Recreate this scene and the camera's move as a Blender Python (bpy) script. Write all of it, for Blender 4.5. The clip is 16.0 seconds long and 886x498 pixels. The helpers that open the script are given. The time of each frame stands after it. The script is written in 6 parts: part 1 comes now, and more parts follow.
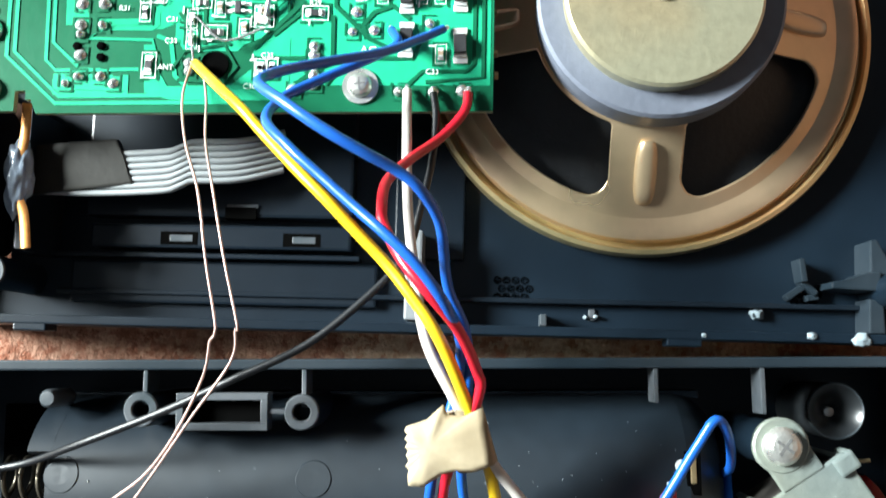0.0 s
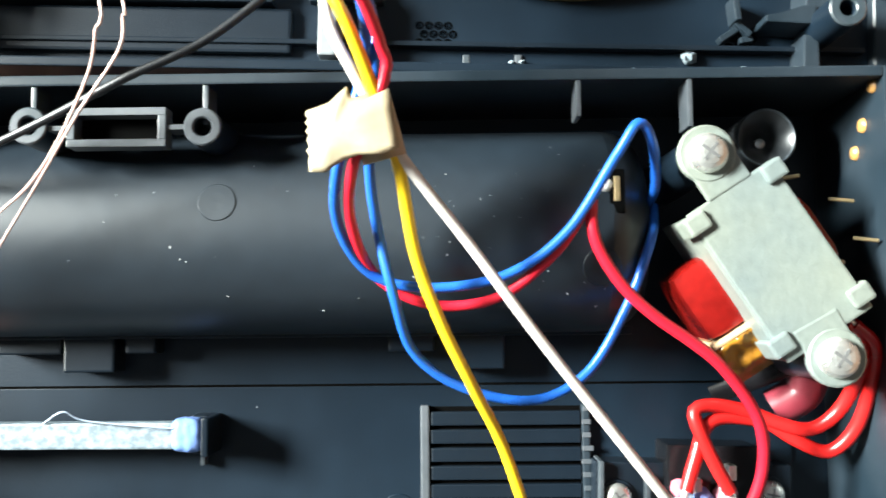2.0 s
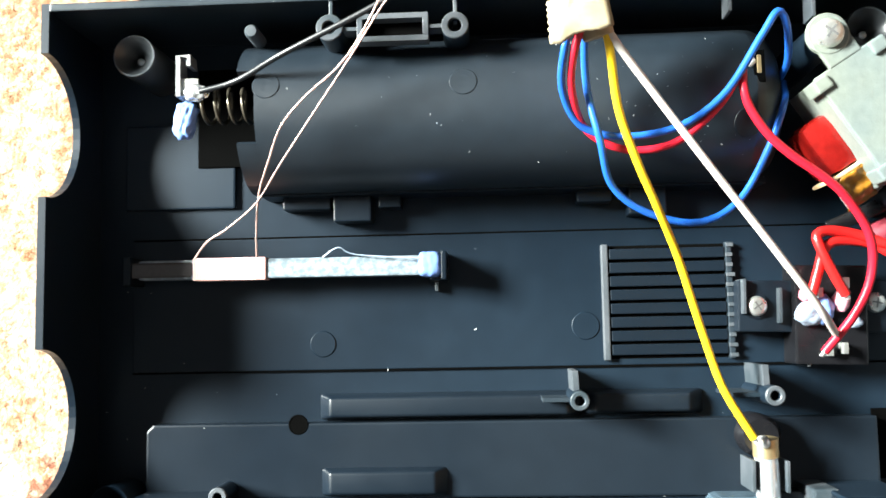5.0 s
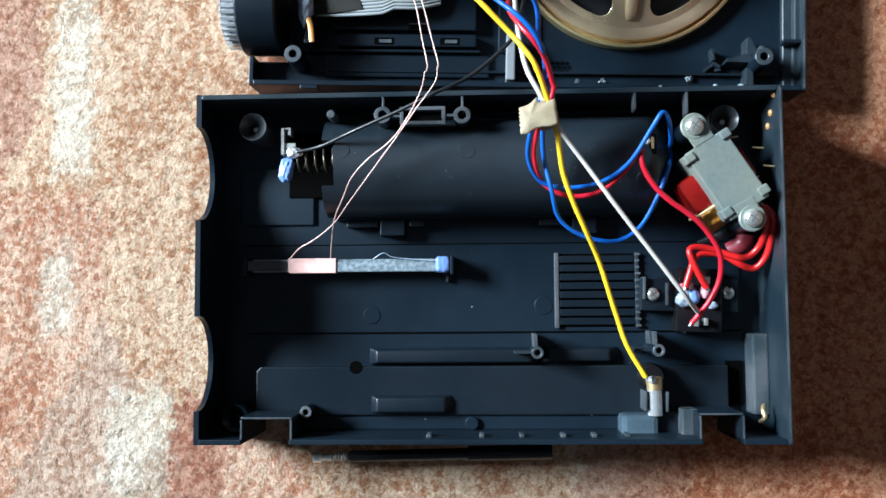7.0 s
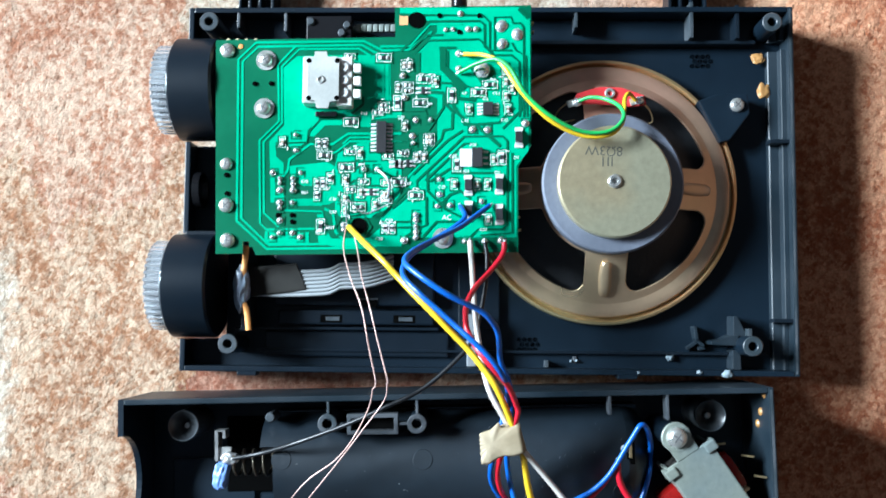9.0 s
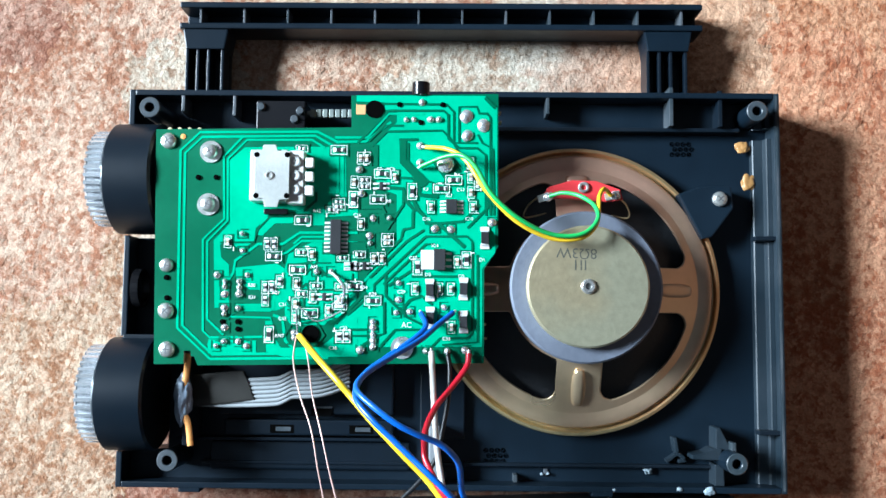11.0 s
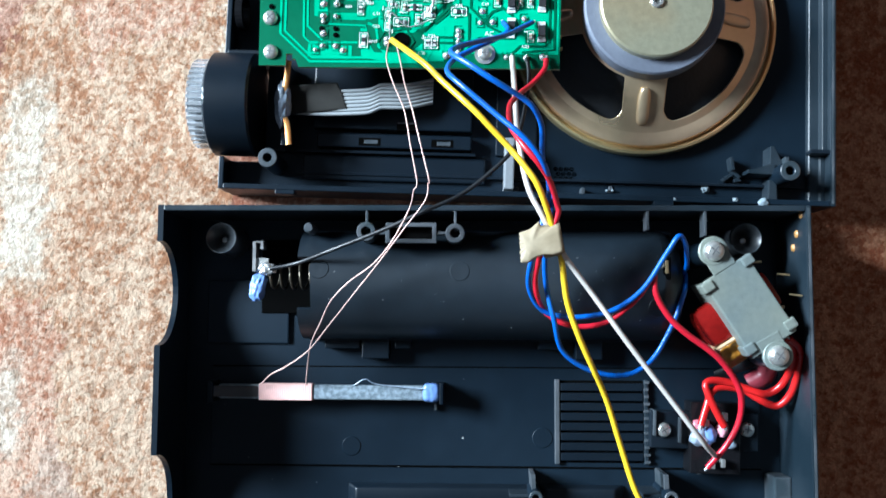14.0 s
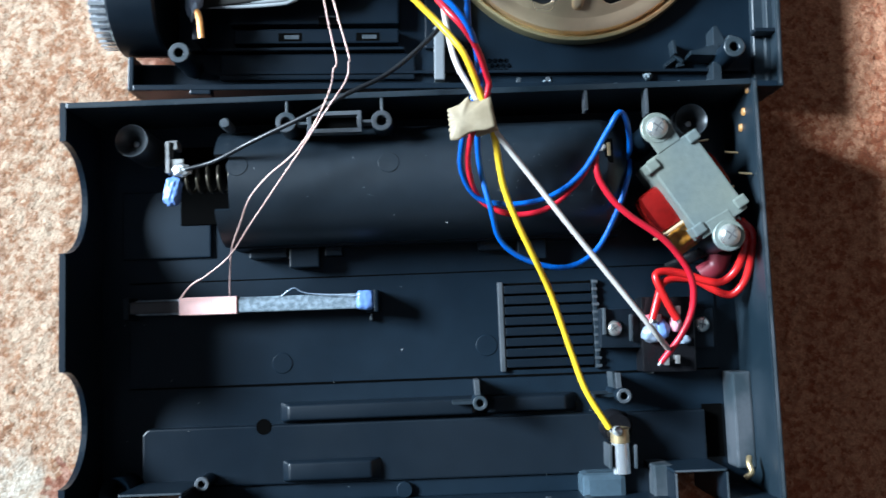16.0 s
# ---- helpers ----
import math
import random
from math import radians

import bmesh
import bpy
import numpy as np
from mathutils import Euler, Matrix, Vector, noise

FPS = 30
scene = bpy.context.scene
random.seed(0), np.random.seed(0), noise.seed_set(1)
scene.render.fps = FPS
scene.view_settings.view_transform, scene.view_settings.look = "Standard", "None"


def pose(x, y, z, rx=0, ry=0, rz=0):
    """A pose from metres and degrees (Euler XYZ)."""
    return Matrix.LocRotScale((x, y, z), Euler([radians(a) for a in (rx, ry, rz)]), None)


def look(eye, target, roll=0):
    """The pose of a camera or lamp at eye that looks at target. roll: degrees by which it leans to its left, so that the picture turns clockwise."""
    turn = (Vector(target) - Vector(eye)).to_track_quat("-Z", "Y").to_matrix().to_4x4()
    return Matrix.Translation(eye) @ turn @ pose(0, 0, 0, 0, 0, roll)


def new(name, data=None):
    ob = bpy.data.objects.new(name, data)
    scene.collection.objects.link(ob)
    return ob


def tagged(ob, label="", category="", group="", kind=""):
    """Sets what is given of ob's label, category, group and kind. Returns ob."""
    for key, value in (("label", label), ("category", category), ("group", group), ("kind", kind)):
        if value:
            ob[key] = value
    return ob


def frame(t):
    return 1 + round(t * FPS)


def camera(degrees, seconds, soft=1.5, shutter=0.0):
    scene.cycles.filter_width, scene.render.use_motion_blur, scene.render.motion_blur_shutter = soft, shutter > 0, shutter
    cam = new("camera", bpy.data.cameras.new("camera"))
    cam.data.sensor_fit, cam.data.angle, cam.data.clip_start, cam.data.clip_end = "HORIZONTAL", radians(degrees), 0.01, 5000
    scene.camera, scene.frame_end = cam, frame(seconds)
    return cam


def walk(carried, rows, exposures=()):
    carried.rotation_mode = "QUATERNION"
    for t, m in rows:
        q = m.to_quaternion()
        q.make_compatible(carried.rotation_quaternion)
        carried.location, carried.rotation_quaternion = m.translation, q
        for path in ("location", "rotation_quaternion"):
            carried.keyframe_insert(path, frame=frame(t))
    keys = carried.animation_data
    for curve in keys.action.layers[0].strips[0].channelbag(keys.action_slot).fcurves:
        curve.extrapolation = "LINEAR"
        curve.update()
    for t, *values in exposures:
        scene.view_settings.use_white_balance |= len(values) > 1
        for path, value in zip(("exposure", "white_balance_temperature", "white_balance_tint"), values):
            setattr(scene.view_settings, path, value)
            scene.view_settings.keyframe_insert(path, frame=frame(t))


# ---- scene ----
# ---- camera ----
cam = camera(52.0, 16.0, soft=1.5, shutter=0.3)
ROWS = [
    (0.0, 0.0115, -0.0271, 0.2350, 7.214, 2.833, 1.481),
    (0.5, 0.0048, -0.0444, 0.2322, 6.156, 1.429, 1.963),
    (1.0, -0.0010, -0.0675, 0.2251, 5.498, 1.063, 1.876),
    (1.5, 0.0038, -0.0787, 0.2212, 5.119, 0.641, 1.549),
    (2.0, 0.0226, -0.0745, 0.2189, 4.524, 0.699, 1.152),
    (2.5, 0.0372, -0.0748, 0.2149, 4.047, 0.515, 0.326),
    (3.0, 0.0367, -0.0833, 0.2132, 3.583, 0.631, -0.083),
    (3.5, 0.0411, -0.0964, 0.2190, 3.441, 1.503, -0.230),
    (4.0, 0.0294, -0.1050, 0.2309, 3.278, 2.260, -0.404),
    (4.5, 0.0011, -0.1114, 0.2591, 4.716, 3.339, -0.102),
    (4.7, -0.0122, -0.1189, 0.2676, 5.048, 3.437, 0.201),
    (6.8, -0.0205, -0.1171, 0.4171, 3.734, 2.537, 1.245),
    (7.0, -0.0160, -0.1194, 0.4267, 3.706, 2.586, 1.269),
    (7.5, -0.0110, -0.1192, 0.4280, 3.836, 2.640, 1.195),
    (8.0, -0.0160, -0.0828, 0.4207, 3.842, 2.517, 0.803),
    (8.5, -0.0206, -0.0314, 0.4041, 4.167, 2.076, 0.564),
    (9.0, -0.0074, 0.0021, 0.3923, 4.318, 1.639, 0.462),
    (9.5, -0.0025, 0.0199, 0.3866, 4.317, 1.322, 0.469),
    (10.0, 0.0012, 0.0316, 0.3785, 4.591, 0.772, 0.443),
    (10.2, 0.0017, 0.0351, 0.3753, 4.691, 0.569, 0.447),
    (12.3, -0.0049, 0.0421, 0.3646, 5.320, 0.745, 1.030),
    (12.5, -0.0057, 0.0281, 0.3680, 5.570, 0.892, 1.180),
    (13.0, -0.0127, -0.0149, 0.3732, 5.289, 1.107, 1.316),
    (13.5, -0.0183, -0.0479, 0.3845, 4.895, 1.322, 1.617),
    (14.0, -0.0200, -0.0715, 0.3892, 4.612, 1.718, 1.982),
    (14.5, -0.0247, -0.0883, 0.3872, 4.181, 1.783, 2.331),
    (15.0, -0.0269, -0.0999, 0.3841, 4.296, 1.905, 2.652),
    (15.5, -0.0201, -0.1113, 0.3785, 4.637, 1.516, 1.910),
    (16.0, -0.0056, -0.1150, 0.3617, 5.623, 0.018, -0.421),
]
EXPOSURES = [(0.0, 0.68, 7300, 10), (0.6, 1.06, 7500, 10), (1.5, 1.32, 7650, 10), (3.3, 1.27, 7650, 10), (4.0, 1.42, 8100, 10), (4.6, 1.7, 8100, 10), (5.2, 1.25, 7400, 10), (6.2, 0.3, 6450, 10), (6.8, 0.14, 6350, 10), (8.0, 0.14, 6300, 10), (9.5, 0.14, 6130, 10), (14.0, 0.14, 6050, 10), (16.0, 0.2, 6020, 10)]
walk(cam, [(t, pose(x, y, z, rx, ry, rz)) for t, x, y, z, rx, ry, rz in ROWS], EXPOSURES)

# ---- light ----
world = bpy.data.worlds.new("sky")
scene.world = world
world.use_nodes = True
sky = world.node_tree.nodes.new("ShaderNodeTexSky")
sky.sky_type, sky.sun_disc = "NISHITA", False
sky.sun_elevation, sky.sun_rotation = radians(30), radians(-73)
world.node_tree.links.new(sky.outputs[0], world.node_tree.nodes["Background"].inputs[0])
world.node_tree.nodes["Background"].inputs[1].default_value = 0.1

# daylight of the window in the west wall
lamp = bpy.data.lights.new("window_daylight", "AREA")
lamp.shape, lamp.size, lamp.size_y, lamp.energy, lamp.color = "RECTANGLE", 0.80, 0.52, 276.0, (0.77, 0.91, 1.0)
window_daylight = new("window_daylight", lamp)
window_daylight.matrix_world = look((-2.08, 0.55, 1.28), (0.0, 0.0, 0.0))


# ---- materials ----
def mat(name, color, rough=0.5, metal=0.0, scale=200.0, vary=0.15, bump=0.0, bump_scale=None, spec=0.5, coat=0.0, color2=None, mask=(0.4, 0.6), random_tone=0.0, alpha=None):
    m = bpy.data.materials.new(name)
    m.use_nodes = True
    nt = m.node_tree
    n, link = nt.nodes, nt.links.new
    b = n["Principled BSDF"]
    b.inputs["Roughness"].default_value, b.inputs["Metallic"].default_value = rough, metal
    b.inputs["Specular IOR Level"].default_value, b.inputs["Coat Weight"].default_value = spec, coat
    co = n.new("ShaderNodeTexCoord")
    big, fine = n.new("ShaderNodeTexNoise"), n.new("ShaderNodeTexNoise")
    big.inputs["Scale"].default_value, fine.inputs["Scale"].default_value = scale * 0.25, scale * 4
    big.inputs["Detail"].default_value, fine.inputs["Detail"].default_value = 4, 3
    for t in (big, fine):
        link(co.outputs["Object"], t.inputs["Vector"])
    ramp = n.new("ShaderNodeValToRGB")
    c1 = color
    c2 = color2 or tuple(min(1, v * (1 + 2 * vary)) for v in color)
    ramp.color_ramp.elements[0].color = (*c1, 1)
    ramp.color_ramp.elements[1].color = (*c2, 1)
    ramp.color_ramp.elements[0].position, ramp.color_ramp.elements[1].position = mask
    link(big.outputs["Fac"], ramp.inputs["Fac"])
    mix = n.new("ShaderNodeMix")
    mix.data_type, mix.blend_type = "RGBA", "MULTIPLY"
    mix.inputs["Factor"].default_value = min(1.0, vary * 2)
    link(ramp.outputs["Color"], mix.inputs["A"])
    gray = n.new("ShaderNodeMapRange")
    gray.inputs["To Min"].default_value, gray.inputs["To Max"].default_value = 0.5, 1.3
    link(fine.outputs["Fac"], gray.inputs["Value"])
    link(gray.outputs["Result"], mix.inputs["B"])
    out = mix.outputs["Result"]
    if random_tone:
        info, hsv = n.new("ShaderNodeObjectInfo"), n.new("ShaderNodeHueSaturation")
        tone = n.new("ShaderNodeMapRange")
        tone.inputs["To Min"].default_value, tone.inputs["To Max"].default_value = 1 - random_tone, 1 + random_tone
        link(info.outputs["Random"], tone.inputs["Value"])
        link(tone.outputs["Result"], hsv.inputs["Value"])
        link(out, hsv.inputs["Color"])
        out = hsv.outputs["Color"]
    link(out, b.inputs["Base Color"])
    rr = n.new("ShaderNodeMapRange")
    rr.inputs["To Min"].default_value, rr.inputs["To Max"].default_value = max(0.02, rough - 0.12), min(1, rough + 0.12)
    link(big.outputs["Fac"], rr.inputs["Value"])
    link(rr.outputs["Result"], b.inputs["Roughness"])
    if bump:
        bn, bt = n.new("ShaderNodeBump"), n.new("ShaderNodeTexNoise")
        bt.inputs["Scale"].default_value, bt.inputs["Detail"].default_value = bump_scale or scale * 6, 3
        link(co.outputs["Object"], bt.inputs["Vector"])
        link(bt.outputs["Fac"], bn.inputs["Height"])
        bn.inputs["Strength"].default_value, bn.inputs["Distance"].default_value = bump, 0.001
        link(bn.outputs["Normal"], b.inputs["Normal"])
    return m


PLASTIC = mat("black_plastic", (0.0030, 0.0080, 0.0142), 0.38, scale=40, vary=0.2, bump=0.045, bump_scale=2500, color2=(0.0054, 0.0126, 0.0212), spec=0.28)
PLASTIC_SATIN = mat("satin_black_plastic", (0.0026, 0.0068, 0.0122), 0.36, scale=40, vary=0.2, bump=0.05, bump_scale=2500, color2=(0.0062, 0.0108, 0.0165), spec=0.32)
# Paler black plastic; on right walls and ledge it paints in window light.
PALER_PLASTIC = mat("paler_black_plastic", (0.008, 0.016, 0.023), 0.40, scale=120, vary=0.15, bump=0.04, bump_scale=2500, color2=(0.026, 0.035, 0.044), mask=(0.4, 0.85), spec=0.4)
TUBE_PLASTIC = mat("handled_black_plastic", (0.0052, 0.0105, 0.0165), 0.42, scale=60, vary=0.25, bump=0.13, bump_scale=60, color2=(0.0108, 0.0180, 0.0255), spec=0.62, mask=(0.4, 0.75))
GREY_GLOSS = mat("burnished_black_plastic", (0.020, 0.023, 0.026), 0.3, scale=200, vary=0.15, bump=0.03, color2=(0.030, 0.034, 0.038), spec=0.6)
SCREW_STEEL = mat("screw_steel", (0.60, 0.60, 0.57), 0.30, 0.8, scale=500, vary=0.2, bump=0.12, bump_scale=1800)
# Unseen walls and ceiling: dark to cut fill, east wall warm for bounce.
WALL = mat("dark_room_wall", (0.06, 0.064, 0.07), 0.8, scale=8, vary=0.06, bump=0.2, bump_scale=150)
EAST_WALL = mat("warm_bounce_wall", (0.15, 0.085, 0.052), 0.8, scale=8, vary=0.1, bump=0.2, bump_scale=150)
CEILING = mat("dark_room_ceiling", (0.035, 0.047, 0.062), 0.85, scale=8, vary=0.05, bump=0.1, bump_scale=150)
GREY_EDGE = mat("pale_grey_plastic_edge", (0.028, 0.040, 0.048), 0.4, scale=200, vary=0.2, bump=0.03, color2=(0.07, 0.078, 0.088))
FLASHING = mat("pale_plastic_flashing", (0.20, 0.25, 0.28), 0.45, scale=400, vary=0.2, bump=0.1)
# Near-black colour that stands in for the shade inside recesses.
RECESS_SHADE = mat("recess_shade_black", (0.002, 0.002, 0.002), 0.9, vary=0.1, spec=0.0)
GLOSS_BLACK = mat("glossy_black_plastic", (0.005, 0.005, 0.006), 0.26, scale=80, vary=0.2, spec=0.3)
BOARD = mat("green_solder_mask", (0.001, 0.092, 0.044), 0.33, scale=90, vary=0.12, color2=(0.002, 0.115, 0.056), bump=0.04, spec=0.22)
COPPER_MASK = mat("green_mask_over_copper", (0.001, 0.33, 0.17), 0.33, scale=120, vary=0.10, color2=(0.002, 0.385, 0.205), bump=0.05, spec=0.22)
BOARD_EDGE = mat("board_laminate", (0.30, 0.27, 0.16), 0.6, scale=200, vary=0.2)
SOLDER = mat("solder", (0.62, 0.63, 0.63), 0.26, 0.75, scale=400, vary=0.2, bump=0.15, bump_scale=1500)
TIN = mat("tinned_pad", (0.68, 0.70, 0.69), 0.35, 0.3, scale=300, vary=0.15, bump=0.1)
STEEL = mat("bright_steel", (0.52, 0.52, 0.50), 0.30, 0.75, scale=250, vary=0.2, bump=0.1, bump_scale=1200)
GALV = mat("galvanised_steel", (0.185, 0.225, 0.222), 0.45, 0.3, scale=110, vary=0.18, color2=(0.235, 0.262, 0.225), bump=0.12, bump_scale=900)
CHIP = mat("chip_black", (0.014, 0.014, 0.016), 0.5, scale=300, vary=0.2, random_tone=0.3)
CERAMIC = mat("chip_capacitor_tan", (0.30, 0.22, 0.15), 0.5, scale=300, vary=0.2, random_tone=0.3)
SILK = mat("white_silkscreen", (0.75, 0.82, 0.78), 0.6, vary=0.1)
WHITE_PL = mat("white_plastic", (0.72, 0.72, 0.69), 0.4, scale=100, vary=0.1)
PALE_STEEL = mat("pale_metal_plate", (0.40, 0.41, 0.39), 0.42, 0.2, scale=200, vary=0.12, bump=0.08)
CHROME = mat("chromed_plastic", (0.66, 0.68, 0.70), 0.16, 0.75, scale=150, vary=0.12)
ZINC = mat("yellow_zinc_steel", (0.72, 0.60, 0.32), 0.32, 0.85, scale=45, vary=0.25, color2=(0.74, 0.46, 0.24), bump=0.08, mask=(0.4, 0.6))
ZINC_PINK = mat("rosy_zinc_steel", (0.70, 0.54, 0.34), 0.31, 0.78, scale=36, vary=0.2, color2=(0.73, 0.42, 0.30), bump=0.06, mask=(0.35, 0.65))
SPRING_STEEL = mat("dark_spring_steel", (0.10, 0.085, 0.065), 0.3, 0.8, scale=300, vary=0.3)
ZINC_PLATE = mat("olive_zinc_plate", (0.42, 0.40, 0.28), 0.40, 0.6, scale=90, vary=0.25, color2=(0.42, 0.35, 0.22), bump=0.1, bump_scale=700)
FERRITE = mat("grey_ferrite", (0.105, 0.118, 0.15), 0.5, scale=120, vary=0.15, bump=0.12)
CONE = mat("black_paper_cone", (0.010, 0.011, 0.013), 0.45, scale=100, vary=0.3, bump=0.2, bump_scale=600)
RED_BOARD = mat("red_fibre_board", (0.55, 0.03, 0.035), 0.5, scale=200, vary=0.15, bump=0.1)
GLUE = mat("amber_glue", (0.30, 0.15, 0.05), 0.35, scale=300, vary=0.3, bump=0.4, bump_scale=600)
TAPE = mat("masking_tape", (0.31, 0.245, 0.155), 0.65, scale=180, vary=0.14, color2=(0.39, 0.32, 0.22), bump=0.05, bump_scale=700)
COPPER = mat("enamelled_copper", (0.52, 0.34, 0.30), 0.4, 0.3, scale=300, vary=0.15)
COPPER_FILM = mat("flex_copper", (0.62, 0.27, 0.08), 0.4, 0.4, scale=300, vary=0.25)
ROD = mat("ferrite_rod_grey", (0.115, 0.15, 0.175), 0.4, scale=2200, vary=0.3, color2=(0.26, 0.32, 0.37), mask=(0.40, 0.66), bump=0.15)
COIL = mat("pink_coil_winding", (0.72, 0.42, 0.38), 0.45, scale=100, vary=0.12, bump=0.2, bump_scale=1500)
BLUE_GLUE = mat("pale_blue_hot_glue", (0.13, 0.23, 0.50), 0.3, scale=150, vary=0.12, bump=0.15, bump_scale=500)
MILK_GLUE = mat("milky_hot_glue", (0.22, 0.27, 0.34), 0.25, scale=200, vary=0.15, bump=0.3, bump_scale=500)
BRASS = mat("aged_brass", (0.48, 0.36, 0.20), 0.35, 0.85, scale=200, vary=0.25)
RED_COIL = mat("red_coil_tape", (0.15, 0.005, 0.004), 0.16, scale=120, vary=0.3, bump=0.1)
AMBER_TAPE = mat("amber_film_tape", (0.26, 0.105, 0.012), 0.3, scale=150, vary=0.25, bump=0.2)
RIBBON = mat("grey_ribbon", (0.27, 0.29, 0.30), 0.4, scale=200, vary=0.1)
W_YELLOW = mat("yellow_pvc", (0.72, 0.46, 0.02), 0.33, scale=150, vary=0.08)
W_BLUE = mat("blue_pvc", (0.004, 0.085, 0.38), 0.3, scale=150, vary=0.1)
W_RED = mat("red_pvc", (0.50, 0.011, 0.026), 0.32, scale=150, vary=0.1)
W_SCARLET = mat("scarlet_pvc", (0.50, 0.012, 0.012), 0.3, scale=150, vary=0.1)
W_WHITE = mat("white_pvc", (0.50, 0.46, 0.43), 0.38, scale=150, vary=0.06)
W_BLACK = mat("black_pvc", (0.006, 0.007, 0.009), 0.42, scale=150, vary=0.1)
W_GREEN = mat("green_pvc", (0.02, 0.36, 0.08), 0.32, scale=150, vary=0.1)
WOOD_PAINT = mat("white_window_paint", (0.75, 0.75, 0.73), 0.35, scale=20, vary=0.06, bump=0.05)


def carpet_material():
    m = bpy.data.materials.new("patterned_carpet")
    m.use_nodes = True
    nt = m.node_tree
    n, link = nt.nodes, nt.links.new
    b = n["Principled BSDF"]
    b.inputs["Roughness"].default_value, b.inputs["Specular IOR Level"].default_value = 0.95, 0.1
    b.inputs["Sheen Weight"].default_value = 0.15
    co = n.new("ShaderNodeTexCoord")

    def tex(scale, detail, rough, dist=0.0, stretch=(1, 1, 1), shift=0.0):
        mp, t = n.new("ShaderNodeMapping"), n.new("ShaderNodeTexNoise")
        mp.inputs["Scale"].default_value, mp.inputs["Location"].default_value = stretch, (shift, shift * 1.7, 0)
        t.inputs["Scale"].default_value, t.inputs["Detail"].default_value = scale, detail
        t.inputs["Roughness"].default_value, t.inputs["Distortion"].default_value = rough, dist
        link(co.outputs["Object"], mp.inputs["Vector"])
        link(mp.outputs["Vector"], t.inputs["Vector"])
        return t.outputs["Fac"]

    def ramp(fac, stops):
        r = n.new("ShaderNodeValToRGB")
        while len(r.color_ramp.elements) < len(stops):
            r.color_ramp.elements.new(0.5)
        for e, (p, c) in zip(r.color_ramp.elements, stops):
            e.position, e.color = p, (*c, 1)
        link(fac, r.inputs["Fac"])
        return r.outputs["Color"]

    def mix(kind, fac, a, c):
        x = n.new("ShaderNodeMix")
        x.data_type, x.blend_type = "RGBA", kind
        for v, s in ((fac, "Factor"), (a, "A"), (c, "B")):
            if isinstance(v, (int, float)):
                x.inputs[s].default_value = v
            elif isinstance(v, tuple):
                x.inputs[s].default_value = (*v, 1)
            else:
                link(v, x.inputs[s])
        return x.outputs["Result"]

    # tufts, each of one yarn colour
    v = n.new("ShaderNodeTexVoronoi")
    v.inputs["Scale"].default_value, v.inputs["Randomness"].default_value = 620, 1
    wob = n.new("ShaderNodeTexNoise")
    wob.inputs["Scale"].default_value, wob.inputs["Detail"].default_value = 900, 2
    link(co.outputs["Object"], wob.inputs["Vector"])
    off = n.new("ShaderNodeVectorMath")
    off.operation = "MULTIPLY_ADD"
    off.inputs[1].default_value = (0.0028, 0.0028, 0.0)
    link(wob.outputs["Color"], off.inputs[0])
    link(co.outputs["Object"], off.inputs[2])
    link(off.outputs[0], v.inputs["Vector"])
    tuft = n.new("ShaderNodeSeparateColor")
    link(v.outputs["Color"], tuft.inputs["Color"])
    def math(kind, a, c, clamp=False):
        x = n.new("ShaderNodeMath")
        x.operation, x.use_clamp = kind, clamp
        for k, q in enumerate((a, c)):
            if isinstance(q, (int, float)):
                x.inputs[k].default_value = q
            else:
                link(q, x.inputs[k])
        return x.outputs[0]

    def span(value, lo, hi, a, c):
        x = n.new("ShaderNodeMapRange")
        x.interpolation_type = "SMOOTHSTEP"
        for q, k in ((lo, "From Min"), (hi, "From Max"), (a, "To Min"), (c, "To Max")):
            x.inputs[k].default_value = q
        link(value, x.inputs["Value"])
        return x.outputs["Result"]

    # woven blocks of salmon, ochre, cream and rust with ragged edges
    rag = n.new("ShaderNodeTexNoise")
    rag.inputs["Scale"].default_value, rag.inputs["Detail"].default_value = 160, 3
    link(co.outputs["Object"], rag.inputs["Vector"])
    ragged = n.new("ShaderNodeVectorMath")
    ragged.operation = "MULTIPLY_ADD"
    ragged.inputs[1].default_value = (0.026, 0.026, 0.0)
    link(rag.outputs["Color"], ragged.inputs[0])
    link(co.outputs["Object"], ragged.inputs[2])
    sized = n.new("ShaderNodeMapping")
    sized.inputs["Scale"].default_value, sized.inputs["Location"].default_value = (19, 9, 1), (4.3, 2.2, 0)
    link(ragged.outputs[0], sized.inputs["Vector"])
    blocks = n.new("ShaderNodeTexVoronoi")
    blocks.distance, blocks.voronoi_dimensions = "CHEBYCHEV", "2D"
    blocks.inputs["Scale"].default_value, blocks.inputs["Randomness"].default_value = 1.0, 0.8
    link(sized.outputs[0], blocks.inputs["Vector"])
    pick = n.new("ShaderNodeSeparateColor")
    link(blocks.outputs["Color"], pick.inputs["Color"])
    dark = ramp(pick.outputs["Red"], [(0.0, (0.27, 0.108, 0.060)), (0.45, (0.28, 0.118, 0.066)), (0.52, (0.26, 0.118, 0.060)), (0.74, (0.27, 0.125, 0.064)), (0.80, (0.30, 0.20, 0.135)), (0.92, (0.20, 0.070, 0.040))])
    light = ramp(pick.outputs["Red"], [(0.0, (0.49, 0.335, 0.245)), (0.45, (0.50, 0.35, 0.255)), (0.52, (0.49, 0.355, 0.25)), (0.74, (0.50, 0.365, 0.262)), (0.80, (0.52, 0.45, 0.36)), (0.92, (0.37, 0.205, 0.145))])
    # pale upright bars of the pattern: centre and half size
    sep = n.new("ShaderNodeSeparateXYZ")
    link(ragged.outputs[0], sep.inputs[0])
    bars = 0.0
